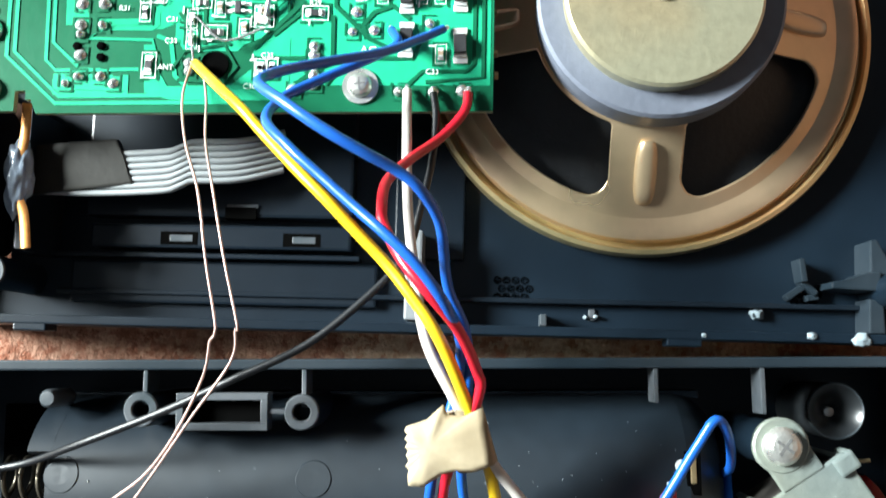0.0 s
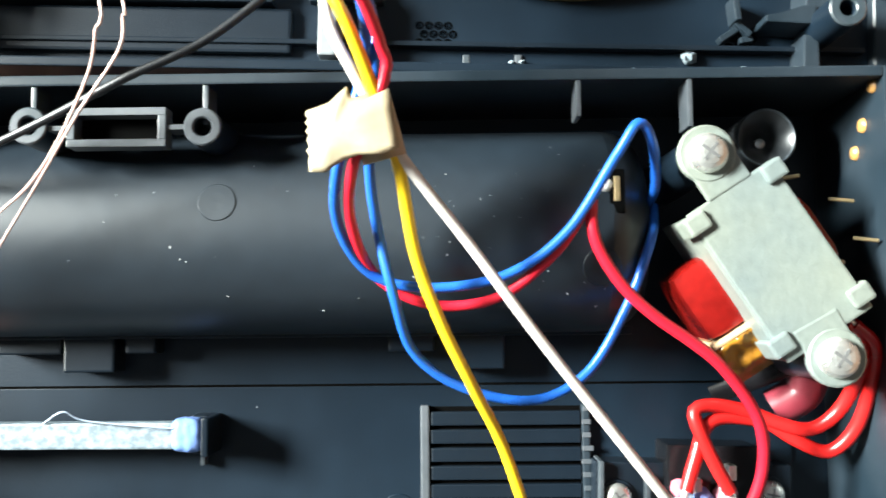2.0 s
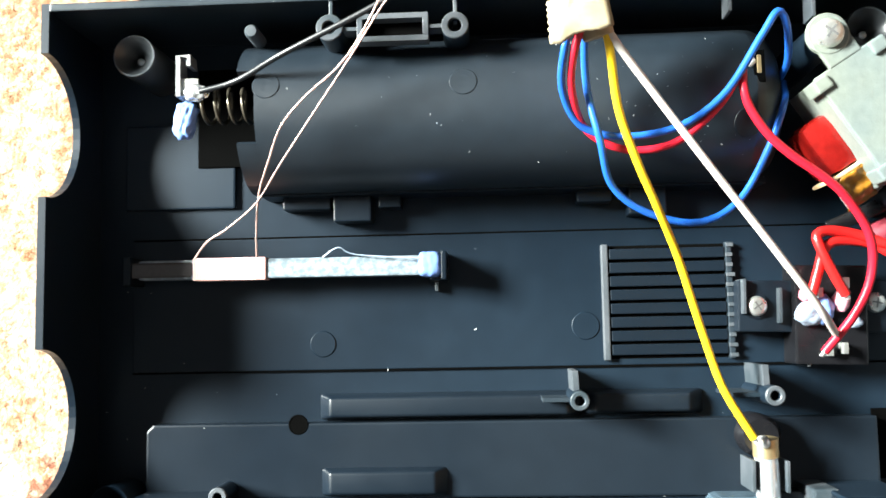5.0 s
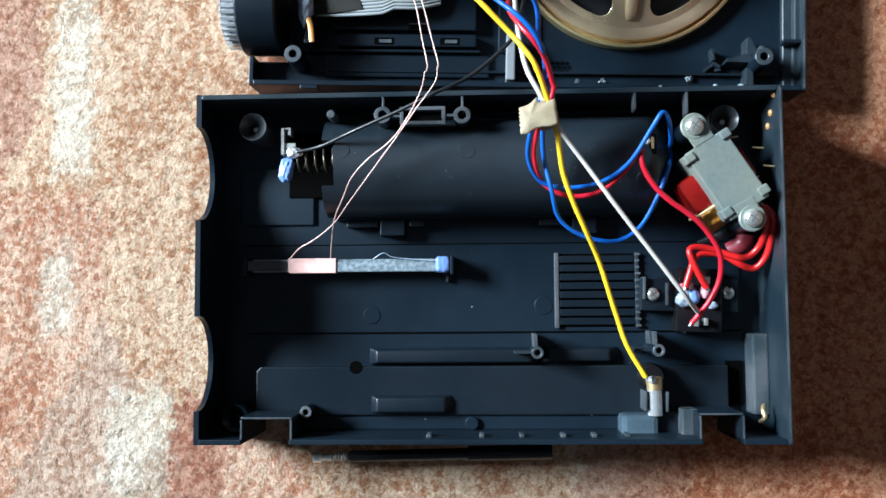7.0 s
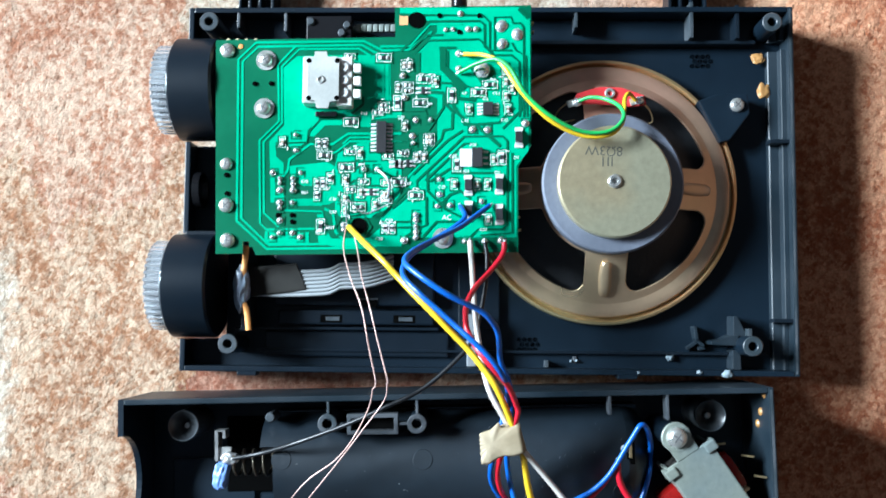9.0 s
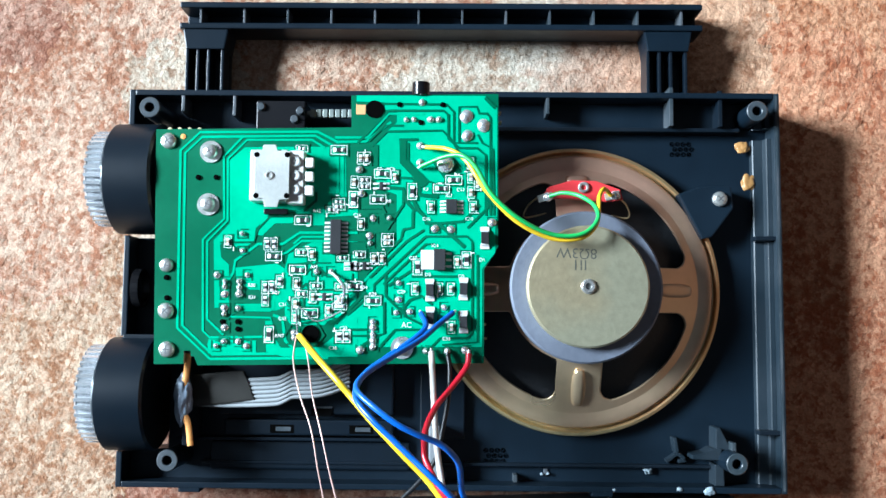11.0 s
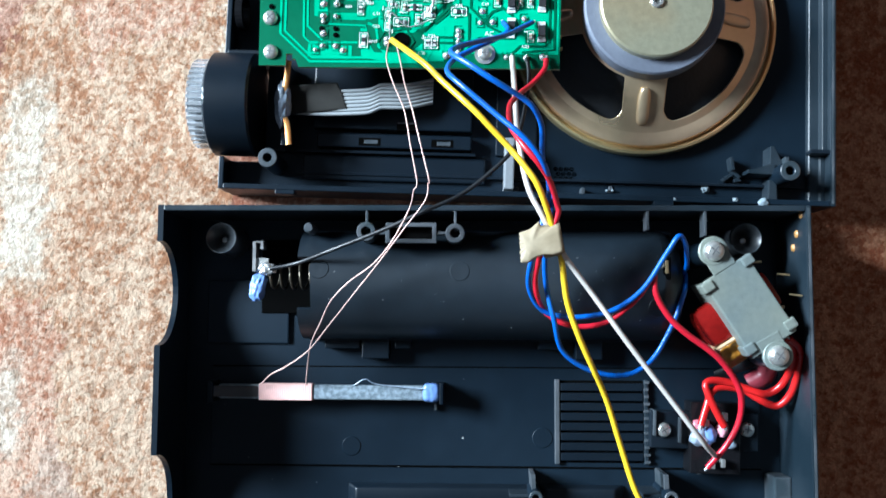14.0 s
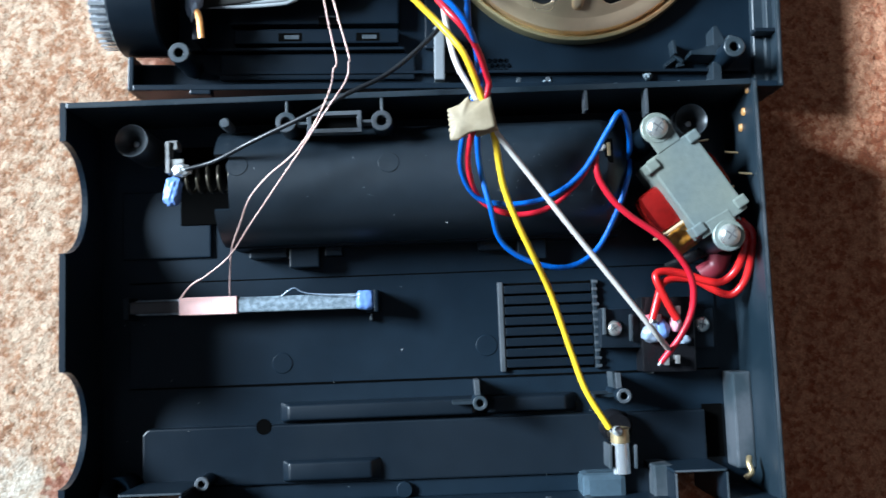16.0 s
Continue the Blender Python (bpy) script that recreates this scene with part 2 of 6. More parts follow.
    for cx, cy, hx, hy in ((-0.204, -0.002, 0.010, 0.045), (-0.208, -0.102, 0.008, 0.020), (-0.165, -0.175, 0.015, 0.026), (0.045, 0.195, 0.012, 0.035), (0.205, 0.045, 0.010, 0.060)):
        inside = math("MULTIPLY", span(math("ABSOLUTE", math("SUBTRACT", sep.outputs["X"], cx), 0), hx - 0.004, hx + 0.004, 1, 0), span(math("ABSOLUTE", math("SUBTRACT", sep.outputs["Y"], cy), 0), hy - 0.006, hy + 0.006, 1, 0))
        bars = math("MAXIMUM", inside, bars)
    bars = math("MULTIPLY", bars, 0.62)
    dark, light = mix("MIX", bars, dark, (0.34, 0.285, 0.21)), mix("MIX", bars, light, (0.57, 0.53, 0.45))
    # every tuft is lighter or darker yarn
    tone = math("ADD", math("MULTIPLY", tuft.outputs["Red"], 0.34), math("MULTIPLY", tex(210, 3, 0.6, 0.3, (1, 1, 1), 0.4), 1.0))
    tone = math("ADD", tone, math("MULTIPLY", tex(22, 4, 0.6, 0.4, (1.3, 0.8, 1), 3.1), 0.95))
    yarn = mix("MIX", span(tone, 0.86, 1.40, 0, 1), dark, light)
    grain = ramp(tex(900, 3, 0.7), [(0.3, (0.60, 0.57, 0.54)), (0.7, (1.22, 1.22, 1.22))])
    # redder yarn on the right, its tint also raised to make up missing light
    woven = mix("MULTIPLY", span(sep.outputs["X"], 0.04, 0.11, 0, 1), yarn, (1.18, 0.84, 0.67))
    link(mix("MULTIPLY", 0.75, woven, grain), b.inputs["Base Color"])
    bn = n.new("ShaderNodeBump")
    bn.inputs["Strength"].default_value, bn.inputs["Distance"].default_value = 0.8, 0.0012
    link(tex(700, 3, 0.7), bn.inputs["Height"])
    link(bn.outputs["Normal"], b.inputs["Normal"])
    return m


CARPET = carpet_material()

# ---- building helpers: all sizes in millimetres ----
MM = 0.001


def part(name, bm, material, parent=None, label="", smooth=0.0):
    bmesh.ops.recalc_face_normals(bm, faces=bm.faces[:])
    bmesh.ops.scale(bm, vec=(MM, MM, MM), verts=bm.verts[:])
    me = bpy.data.meshes.new(name)
    if smooth:
        for f in bm.faces:
            f.smooth = True
        for e in bm.edges:
            if len(e.link_faces) == 2 and e.calc_face_angle(0) > radians(smooth):
                e.smooth = False
    bm.to_mesh(me)
    bm.free()
    me.materials.append(material)
    ob = new(name, me)
    ob.parent = parent
    if parent and parent.data is None and not parent.get("own_axes"):
        ob.matrix_parent_inverse = parent.matrix_basis.inverted()
    if label:
        ob["label"] = label
    return ob


def thing(name, x, y, z, label, category, rz=0.0, group=""):
    ob = new(name)
    ob.empty_display_size = 0.01
    ob.matrix_world = pose(x * MM, y * MM, z * MM, 0, 0, rz)
    return tagged(ob, label, category, group)


def shift(pts, dx, dy):
    return [(x - dx, y - dy) for x, y in pts]


def prism(bm, pts, z0, z1, bevel=0.0, m=None):
    """An outline in plan, drawn up from z0 to z1."""
    lo = [bm.verts.new((x, y, z0)) for x, y in pts]
    hi = [bm.verts.new((x, y, z1)) for x, y in pts]
    k = len(pts)
    made = [bm.faces.new(lo[::-1]), bm.faces.new(hi)]
    made += [bm.faces.new((lo[i], lo[(i + 1) % k], hi[(i + 1) % k], hi[i])) for i in range(k)]
    if m:
        bmesh.ops.transform(bm, matrix=m, verts=lo + hi)
    if bevel:
        edges = list({e for f in made for e in f.edges})
        bmesh.ops.bevel(bm, geom=edges, offset=bevel, segments=2, affect="EDGES", profile=0.6, clamp_overlap=True)
    return bm


def box(bm, x0, x1, y0, y1, z0, z1, bevel=0.0, m=None):
    return prism(bm, [(x0, y0), (x1, y0), (x1, y1), (x0, y1)], z0, z1, bevel, m)


def turned(bm, profile, segs=32, m=None):
    """A profile of (radius, height) turned about z. Radius 0 closes it."""
    rings = []
    made = []
    for r, z in profile:
        if r <= 0:
            ring = [bm.verts.new((0, 0, z))]
        else:
            ring = [bm.verts.new((r * math.cos(2 * math.pi * i / segs), r * math.sin(2 * math.pi * i / segs), z)) for i in range(segs)]
        rings.append(ring)
        made += ring
    for a, b in zip(rings, rings[1:]):
        for i in range(segs):
            j = (i + 1) % segs
            if len(a) == 1 and len(b) == 1:
                break
            if len(a) == 1:
                bm.faces.new((a[0], b[i], b[j]))
            elif len(b) == 1:
                bm.faces.new((a[i], a[j], b[0]))
            else:
                bm.faces.new((a[i], a[j], b[j], b[i]))
    if m:
        bmesh.ops.transform(bm, matrix=m, verts=made)
    return bm


def ring_profile(r0, r1, z0, z1, c=0.3):
    return [(r0, z0), (r1, z0), (r1, z1 - c), (r1 - c, z1), (r0 + c, z1), (r0, z1 - c), (r0, z0)]


def at(x, y, z, rx=0, ry=0, rz=0):
    return Matrix.LocRotScale((x, y, z), Euler([radians(a) for a in (rx, ry, rz)]), None)


def glide(pts, step=1.0):
    """A smooth line through the points."""
    p = [Vector(q) for q in pts]
    p = [2 * p[0] - p[1]] + p + [2 * p[-1] - p[-2]]
    out = []
    for a, b, c, d in zip(p, p[1:], p[2:], p[3:]):
        k = max(2, int((c - b).length / step))
        for i in range(k):
            t = i / k
            out.append(0.5 * (2 * b + (c - a) * t + (2 * a - 5 * b + 4 * c - d) * t * t + (3 * b - a - 3 * c + d) * t**3))
    out.append(p[-2])
    return out


def tube(bm, pts, r, sides=10, smooth_step=1.0, straight=False, flat=1.0):
    line = [Vector(q) for q in pts] if straight else glide(pts, smooth_step)
    side = None
    rings = []
    for i, q in enumerate(line):
        way = (line[min(i + 1, len(line) - 1)] - line[max(i - 1, 0)]).normalized()
        if side is None:
            side = way.cross(Vector((0, 0, 1)))
            side = side if side.length > 0.1 else way.cross(Vector((1, 0, 0)))
        side = (side - way * side.dot(way)).normalized()
        up = side.cross(way)
        rings.append([bm.verts.new(q + r * (math.cos(a) * side + flat * math.sin(a) * up)) for a in [2 * math.pi * k / sides for k in range(sides)]])
    for a, b in zip(rings, rings[1:]):
        for k in range(sides):
            bm.faces.new((a[k], a[(k + 1) % sides], b[(k + 1) % sides], b[k]))
    bm.faces.new(rings[0][::-1])
    bm.faces.new(rings[-1])
    return bm


def arc(cx, cy, r, a0, a1, k=16):
    return [(cx + r * math.cos(radians(a0 + (a1 - a0) * i / k)), cy + r * math.sin(radians(a0 + (a1 - a0) * i / k))) for i in range(k + 1)]


ALONG_X = Matrix(((0, 0, 1, 0), (1, 0, 0, 0), (0, 1, 0, 0), (0, 0, 0, 1)))  # plan (y, z) drawn along x
ALONG_Y = Matrix(((1, 0, 0, 0), (0, 0, 1, 0), (0, 1, 0, 0), (0, 0, 0, 1)))  # plan (x, z) drawn along y

# ---- the room: walls and ceiling are unseen, added to shape bounced light ----
def axis(dense0, dense1, lo, hi, step):
    mid = np.arange(dense0, dense1 + step / 2, step)
    return np.concatenate([np.linspace(lo, dense0, 12)[:-1], mid, np.linspace(dense1, hi, 12)[1:]])


def make_carpet():
    xs, ys = axis(-0.30, 0.22, -2.1, 1.9, 0.0016), axis(-0.24, 0.20, -1.8, 2.0, 0.0016)
    gx, gy = np.meshgrid(xs, ys)
    rng = np.random.default_rng(4)
    inside = (gx > -0.3) & (gx < 0.22) & (gy > -0.24) & (gy < 0.2)
    h = rng.uniform(-0.0007, 0.0003, gx.shape) * inside
    jx, jy = rng.uniform(-0.0004, 0.0004, gx.shape) * inside, rng.uniform(-0.0004, 0.0004, gx.shape) * inside
    verts = np.stack([gx + jx, gy + jy, h - 0.0003], -1).reshape(-1, 3)
    w, k = len(xs), len(ys)
    i = (np.arange(k - 1)[:, None] * w + np.arange(w - 1)[None]).ravel()
    faces = np.stack([i, i + 1, i + w + 1, i + w], 1)
    me = bpy.data.meshes.new("carpet")
    me.vertices.add(len(verts))
    me.vertices.foreach_set("co", verts.ravel())
    me.loops.add(faces.size)
    me.loops.foreach_set("vertex_index", faces.ravel())
    me.polygons.add(len(faces))
    me.polygons.foreach_set("loop_start", np.arange(0, faces.size, 4))
    me.polygons.foreach_set("loop_total", np.full(len(faces), 4))
    me.update()
    me.validate()
    me.polygons.foreach_set("use_smooth", np.ones(len(faces), bool))
    me.materials.append(CARPET)
    return tagged(new("floor", me), "short-pile carpet mottled cream, tan and rust brown", "carpet", kind="structure")


make_carpet()
for name, (x0, x1, y0, y1, z0, z1) in {
    "wall_east": (1900, 2000, -1900, 2100, -10, 2500), "wall_south": (-2200, 1900, -1900, -1800, -10, 2500), "wall_north": (-2200, 1900, 2000, 2100, -10, 2500)}.items():
    tagged(part(name, box(bmesh.new(), x0, x1, y0, y1, z0, z1), EAST_WALL if name == "wall_east" else WALL), "unseen east wall, added in a warm colour for bounced light" if name == "wall_east" else "unseen room wall, added and kept dark to weaken fill light", "wall", kind="structure")
tagged(part("ceiling", box(bmesh.new(), -2200, 2000, -1900, 2100, 2500, 2600), CEILING), "unseen room ceiling, added and kept dark to weaken reflections", "ceiling", kind="structure")
# the west wall, with the window's opening
bm = bmesh.new()
for y0, y1, z0, z1 in ((-1800, 160, -10, 2500), (1100, 2000, -10, 2500), (160, 1100, -10, 800), (160, 1100, 1720, 2500)):
    box(bm, -2200, -2100, y0, y1, z0, z1)
tagged(part("wall_west", bm, WALL), "unseen dark wall, added round a window opening", "wall", kind="structure")
bm = bmesh.new()
for y0, y1, z0, z1 in ((160, 210, 800, 1720), (1050, 1100, 800, 1720), (210, 1050, 800, 850), (210, 1050, 1670, 1720)):
    box(bm, -2180, -2120, y0, y1, z0, z1, 4)
tagged(part("window_1", bm, WOOD_PAINT), "white painted window frame in the wall", "window", kind="structure")

# ---- front shell, lying face down ----
UX0, UX1, UY0, UY1, UF, UR = -125.0, 124.5, -20.4, 130.4, 14.3, 24.4
front_shell = thing("front_shell", 0, 0, 0, "open black plastic front half of a radio on the carpet", "radio case")
KNOBS = [(-129.1, 95.2), (-128.6, 14.2)]
KNOB_R = 21.0
panel = [(UX0 + 0.3, UY0 + 0.3), (UX1 - 0.3, UY0 + 0.3), (UX1 - 0.3, UY1 - 0.3), (UX0 + 0.3, UY1 - 0.3)]
for _, ky in KNOBS:
    panel += [(UX0 + 0.3, ky + 21.6), (UX0 + 16.5, ky + 21.6), (UX0 + 16.5, ky - 21.6), (UX0 + 0.3, ky - 21.6)]
part("front_panel", prism(bmesh.new(), panel, 0.4, UF), PLASTIC, front_shell)


def notched(y0, y1, top, low, centres, r):
    """The outline (y, z) of a wall whose upper edge is cut by half rounds."""
    pts = [(y0, low), (y1, low), (y1, top)]
    for c in sorted(centres, reverse=True):
        pts += arc(c, top, r, 0, -180, 20)
    return pts + [(y0, top)]


for y0, y1 in ((UY0, KNOBS[1][1] - 21.4), (KNOBS[1][1] + 21.4, KNOBS[0][1] - 21.4), (KNOBS[0][1] + 21.4, UY1)):
    part("side_wall", box(bmesh.new(), UX0, UX0 + 2.2, y0, y1, UF - 3, UR, 0.4), PLASTIC, front_shell)
part("side_wall", box(bmesh.new(), UX1 - 2.2, UX1, UY0, UY1, UF - 3, UR, 0.5), PALER_PLASTIC, front_shell)
part("end_wall", box(bmesh.new(), UX0 + 2.2, UX1 - 2.2, UY0, UY0 + 2.2, UF - 3, UR, 0.4), PLASTIC, front_shell)
part("end_wall", box(bmesh.new(), UX0 + 2.2, UX1 - 2.2, UY1 - 2.2, UY1, UF - 3, UR, 0.4), PLASTIC, front_shell)

# ---- back shell ----
BW, BH, BF, BR = 124.6, 74.8, 9.5, 44.5
back_shell = thing("back_shell", -15.05, -101.5, 0, "open black plastic back half of a radio on the carpet", "radio case", rz=1.7)
back_shell["own_axes"] = 1
E0, E1, E2, E3 = [p[0] for p in [(-104.4, -75.2), (-84.3, -75.2), (88.4, -74.4), (104.9, -74.0)]]
panel = [(-BW + 0.3, -BH + 0.3)]
for x0, x1, depth in ((E0, E1, 10.2), (E2, E3, 11.5)):
    panel += [(x0, -BH + 0.3), (x0, -BH + depth), (x1, -BH + depth), (x1, -BH + 0.3)]
panel += [(BW - 0.3, -BH + 0.3), (BW - 0.3, BH - 0.3), (-BW + 0.3, BH - 0.3)]
part("back_panel", prism(bmesh.new(), panel, 0.4, BF), PLASTIC, back_shell)
BITES = [(-127.2, 40.8), (-126.3, -40.6)]
part("side_wall", prism(bmesh.new(), notched(-BH, BH, BR, BF - 3, [b[1] for b in BITES], 20.0), -BW, -BW + 2.2, 0, ALONG_X), PLASTIC, back_shell)
part("side_wall", box(bmesh.new(), BW - 2.2, BW, -BH, BH, BF - 3, BR, 0.5), PALER_PLASTIC, back_shell)
part("end_wall", box(bmesh.new(), -BW + 2.2, BW - 2.2, BH - 2.2, BH, BF - 3, BR, 0.4), PALER_PLASTIC, back_shell)

# Thin pale grey strips along the tops of the right walls.
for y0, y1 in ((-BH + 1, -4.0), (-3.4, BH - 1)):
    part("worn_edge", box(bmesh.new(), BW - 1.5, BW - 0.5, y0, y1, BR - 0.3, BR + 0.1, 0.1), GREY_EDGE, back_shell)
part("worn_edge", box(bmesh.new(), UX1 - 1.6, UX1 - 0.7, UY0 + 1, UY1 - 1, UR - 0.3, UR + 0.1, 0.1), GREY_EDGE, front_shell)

# ---- small shared shapes ----
def shared(name, bm, mats, smooth=True):
    bmesh.ops.recalc_face_normals(bm, faces=bm.faces[:])
    bmesh.ops.scale(bm, vec=(MM, MM, MM), verts=bm.verts[:])
    for f in bm.faces:
        f.smooth = smooth
    me = bpy.data.meshes.new(name)
    bm.to_mesh(me)
    bm.free()
    for m in mats:
        me.materials.append(m)
    return me


def piece(name, me, parent, x, y, z, rz=0.0, s=(1, 1, 1), label=""):
    """One small part on a shared mesh, at a place in world millimetres."""
    ob = new(name, me)
    ob.parent = parent
    if parent.data is None and not parent.get("own_axes"):
        ob.matrix_parent_inverse = parent.matrix_basis.inverted()
    ob.matrix_basis = Matrix.LocRotScale((x * MM, y * MM, z * MM), Euler((0, 0, radians(rz))), s)
    if label:
        ob["label"] = label
    return ob


SLOT_STEEL = mat("shaded_steel_recess", (0.20, 0.20, 0.20), 0.4, 0.6, scale=600, vary=0.3)


def screw_mesh(name, r, h, washer=0.0):
    bm = bmesh.new()
    if washer:
        turned(bm, [(0, 0), (washer, 0), (washer, 0.6), (0, 0.6)], 24)
    z = 0.6 if washer else 0.0
    turned(bm, [(r, z), (r, z + h * 0.3), (r * 0.95, z + h * 0.5), (r * 0.82, z + h * 0.75), (r * 0.6, z + h * 0.92), (r * 0.35, z + h), (0, z + h)], 24)
    n0 = len(bm.faces)
    # Raised crosses in dark steel paint the shade of the drive recess.
    for a in (0, 90):
        box(bm, -r * 0.5, r * 0.5, -r * 0.075, r * 0.075, z + h * 0.8, z + h + 0.05, 0, at(0, 0, 0, 0, 0, a + 25))
    bm.faces.ensure_lookup_table()
    for f in bm.faces[n0:]:
        f.material_index = 1
    return shared(name, bm, [SCREW_STEEL, SLOT_STEEL], False)


SCREW = screw_mesh("screw", 2.9, 1.9)
SCREW_WASHER = screw_mesh("screw_with_washer", 2.7, 2.0, 4.0)
SCREW_BIG = screw_mesh("pan_head_screw", 4.6, 3.2)
SOLDER_DOT = shared("solder_joint", turned(bmesh.new(), [(1.15, 0), (1.0, 0.35), (0.6, 0.85), (0.25, 1.15), (0, 1.2)], 12), [SOLDER])


def boss(parent, x, y, z0, z1, r, hole, material, name="screw_boss"):
    bm = turned(bmesh.new(), [(r, z0), (r, z1 - 0.4), (r - 0.4, z1), (hole + 0.3, z1), (hole, z1 - 0.4), (hole, z1 - 6), (0, z1 - 6)], 24, at(x, y, 0))
    ob = part(name, bm, PLASTIC, parent, smooth=40)
    # Pale grey ring on the end of the boss.
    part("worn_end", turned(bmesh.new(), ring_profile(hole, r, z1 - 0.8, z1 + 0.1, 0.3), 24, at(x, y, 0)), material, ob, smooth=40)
    return ob


# ---- front shell: bosses, ribs, ledges ----
for (x, y), z in zip([(-113.0, 120.5), (-102.7, -9.0), (114.2, 122.1), (103.0, -8.2)], (36.5, 34.4, 30, 34.4)):
    boss(front_shell, x, y, UF - 1, z, 3.9, 1.7, GREY_EDGE)
# the lower right boss: a thin fin, an arm ending in a snapped clip, and a strut to the wall
part("gusset", prism(bmesh.new(), [(98.6, 3.4), (100.2, 3.6), (103.4, -2.8), (103.2, -7), (98.4, -7)], UF - 0.5, 23.5, 0.4), PALER_PLASTIC, front_shell)
part("gusset", prism(bmesh.new(), [(89.4, -6.4), (94.6, -5.8), (97.2, -4.2), (100.4, -4.0), (100.4, -8.4), (89.4, -8.0)], UF - 0.5, 24.5, 0.4), PALER_PLASTIC, front_shell)
part("gusset", prism(bmesh.new(), [(98.4, -10.0), (101.6, -10.6), (101.9, -18.0), (98.2, -18.0)], UF - 0.5, 22.5, 0.4), PALER_PLASTIC, front_shell)
part("gusset", box(bmesh.new(), 103.2, 104.9, -6.2, -1.4, UF - 0.5, 27.5, 0.4), GREY_EDGE, front_shell)
for x, y, l, a, h in [(84.6, -3.4, 5.5, 98, 20), (84.0, -8.2, 6.0, 35, 17), (86.6, -7.4, 4.4, -40, 18), (87.6, -9.6, 3.0, 10, 17)]:
    part("snapped_clip", box(bmesh.new(), -l / 2, l / 2, -0.7, 0.7, UF - 0.5, h, 0.3, at(x, y, 0, 0, 0, a)), PALER_PLASTIC, front_shell)
# crumbs of pale flashing left on the panel and on the rim
for x, y, z, w, h in [(75.0, -13.6, UF, 1.7, 2.0), (84.7, -18.9, UR - 0.3, 1.1, 0.7), (60.5, -19.4, UR - 0.3, 0.7, 0.5), (34.6, -15.4, UF, 0.6, 1.4), (36.9, -15.2, UF, 0.6, 1.4), (95.6, -19.6, UR - 0.3, 2.0, 0.8)]:
    bm = bmesh.new()
    bmesh.ops.create_icosphere(bm, subdivisions=3, radius=1)
    for v in bm.verts:
        v.co *= 1 + 0.5 * noise.noise(v.co * 1.9 + Vector((x, y, 0)))
    bmesh.ops.transform(bm, matrix=at(x, y, z + h * 0.4) @ Matrix.Diagonal((w, w * 0.8, h, 1)), verts=bm.verts[:])
    part("flashing_crumb", bm, FLASHING, front_shell, "pale crumb of plastic flashing", smooth=80)
# inner ledge along the right wall, with cross ribs
for y0, y1, top in ((UY0 + 2.4, 2.0, 19.0), (2.0, 113.5, 21.5), (117.5, 124.5, 20.5)):
    profile = [(UX1 - 8.6, UF - 0.5), (UX1 - 8.3, 16.6), (UX1 - 7.9, 17.0), (UX1 - 4.5, 17.3), (UX1 - 4.2, top - 1.0), (UX1 - 3.9, top - 0.6), (UX1 - 2.3, top - 0.5), (UX1 - 2.3, UF - 0.5)]
    bm = bmesh.new()
    ends = [[bm.verts.new((x, y, z)) for x, z in profile] for y in (y0, y1)]
    bm.faces.new(ends[0])
    bm.faces.new(ends[1][::-1])
    for k in range(len(profile)):
        bm.faces.new((ends[0][k], ends[1][k], ends[1][(k + 1) % len(profile)], ends[0][(k + 1) % len(profile)]))
    bmesh.ops.recalc_face_normals(bm, faces=bm.faces[:])
    # The paler colour gives the ledge a mildly lit look.
    part("ledge", bm, PALER_PLASTIC, front_shell)
for y in [(120.8, 74.6)[1], (119.2, 1.8)[1]]:
    part("pin", box(bmesh.new(), UX1 - 10, UX1 - 2, y - 0.8, y + 0.8, 18, 24, 0.3), PLASTIC_SATIN, front_shell)
# top right inner walls
TRX, TRY = (83.6, 127.6)
part("inner_wall", box(bmesh.new(), -5, UX1 - 14, TRY - 11.5, TRY - 10, UF - 0.5, 20, 0.3), PLASTIC_SATIN, front_shell)
part("inner_wall", box(bmesh.new(), TRX - 1, TRX + 0.6, TRY - 10, TRY + 5, UF - 0.5, 24, 0.3), GREY_EDGE, front_shell)
part("inner_wall", box(bmesh.new(), TRX + 18, TRX + 19.6, TRY - 10, TRY + 4, UF - 0.5, 23, 0.3), PLASTIC_SATIN, front_shell)
for px in [(-104.3, 126.8), (-84.5, 125.4), (36.1, 126.9)]:
    part("rib", box(bmesh.new(), px[0] - 0.6, px[0] + 0.6, px[1] - 5, UY1 - 2, UF - 0.5, 24, 0.2), GREY_EDGE, front_shell)
# raised rim inside the lower wall
part("inner_wall", box(bmesh.new(), -95, 114, UY0 + 8.0, UY0 + 9.2, UF - 0.5, 17.2, 0.3), PLASTIC_SATIN, front_shell)
for px, h in zip([(24.2, -16.5), (-2.5, -16.3), (74.6, -13.2), (36.1, -14.8)], (21, 16, 17.5, 16)):
    part("stub", box(bmesh.new(), px[0] - 0.8, px[0] + 0.8, px[1] - 1.4, px[1] + 1.4, UF - 0.5, h - 1, 0.3), GREY_EDGE, front_shell)


SOUND_HOLE = shared("sound_hole", turned(bmesh.new(), [(0, -0.05), (0.85, -0.05), (0.85, 0.12), (1.0, 0.12), (1.0, -0.3)], 8), [RECESS_SHADE])


def perforated(px, py, cols=4, rows=3):
    """A small field of round holes: flat black discs for shade, with rims."""
    for i in range(cols):
        for j in range(rows):
            piece("sound_hole", SOUND_HOLE, front_shell, px + (i + 0.5 * (j % 2) - cols / 2) * 2.2, py + (j - 1) * 2.0, UF + 0.05)


perforated(*(90.1, 110.3))
perforated(*(17.7, -8.8))
perforated(*(87.5, -8.7), 3, 2)
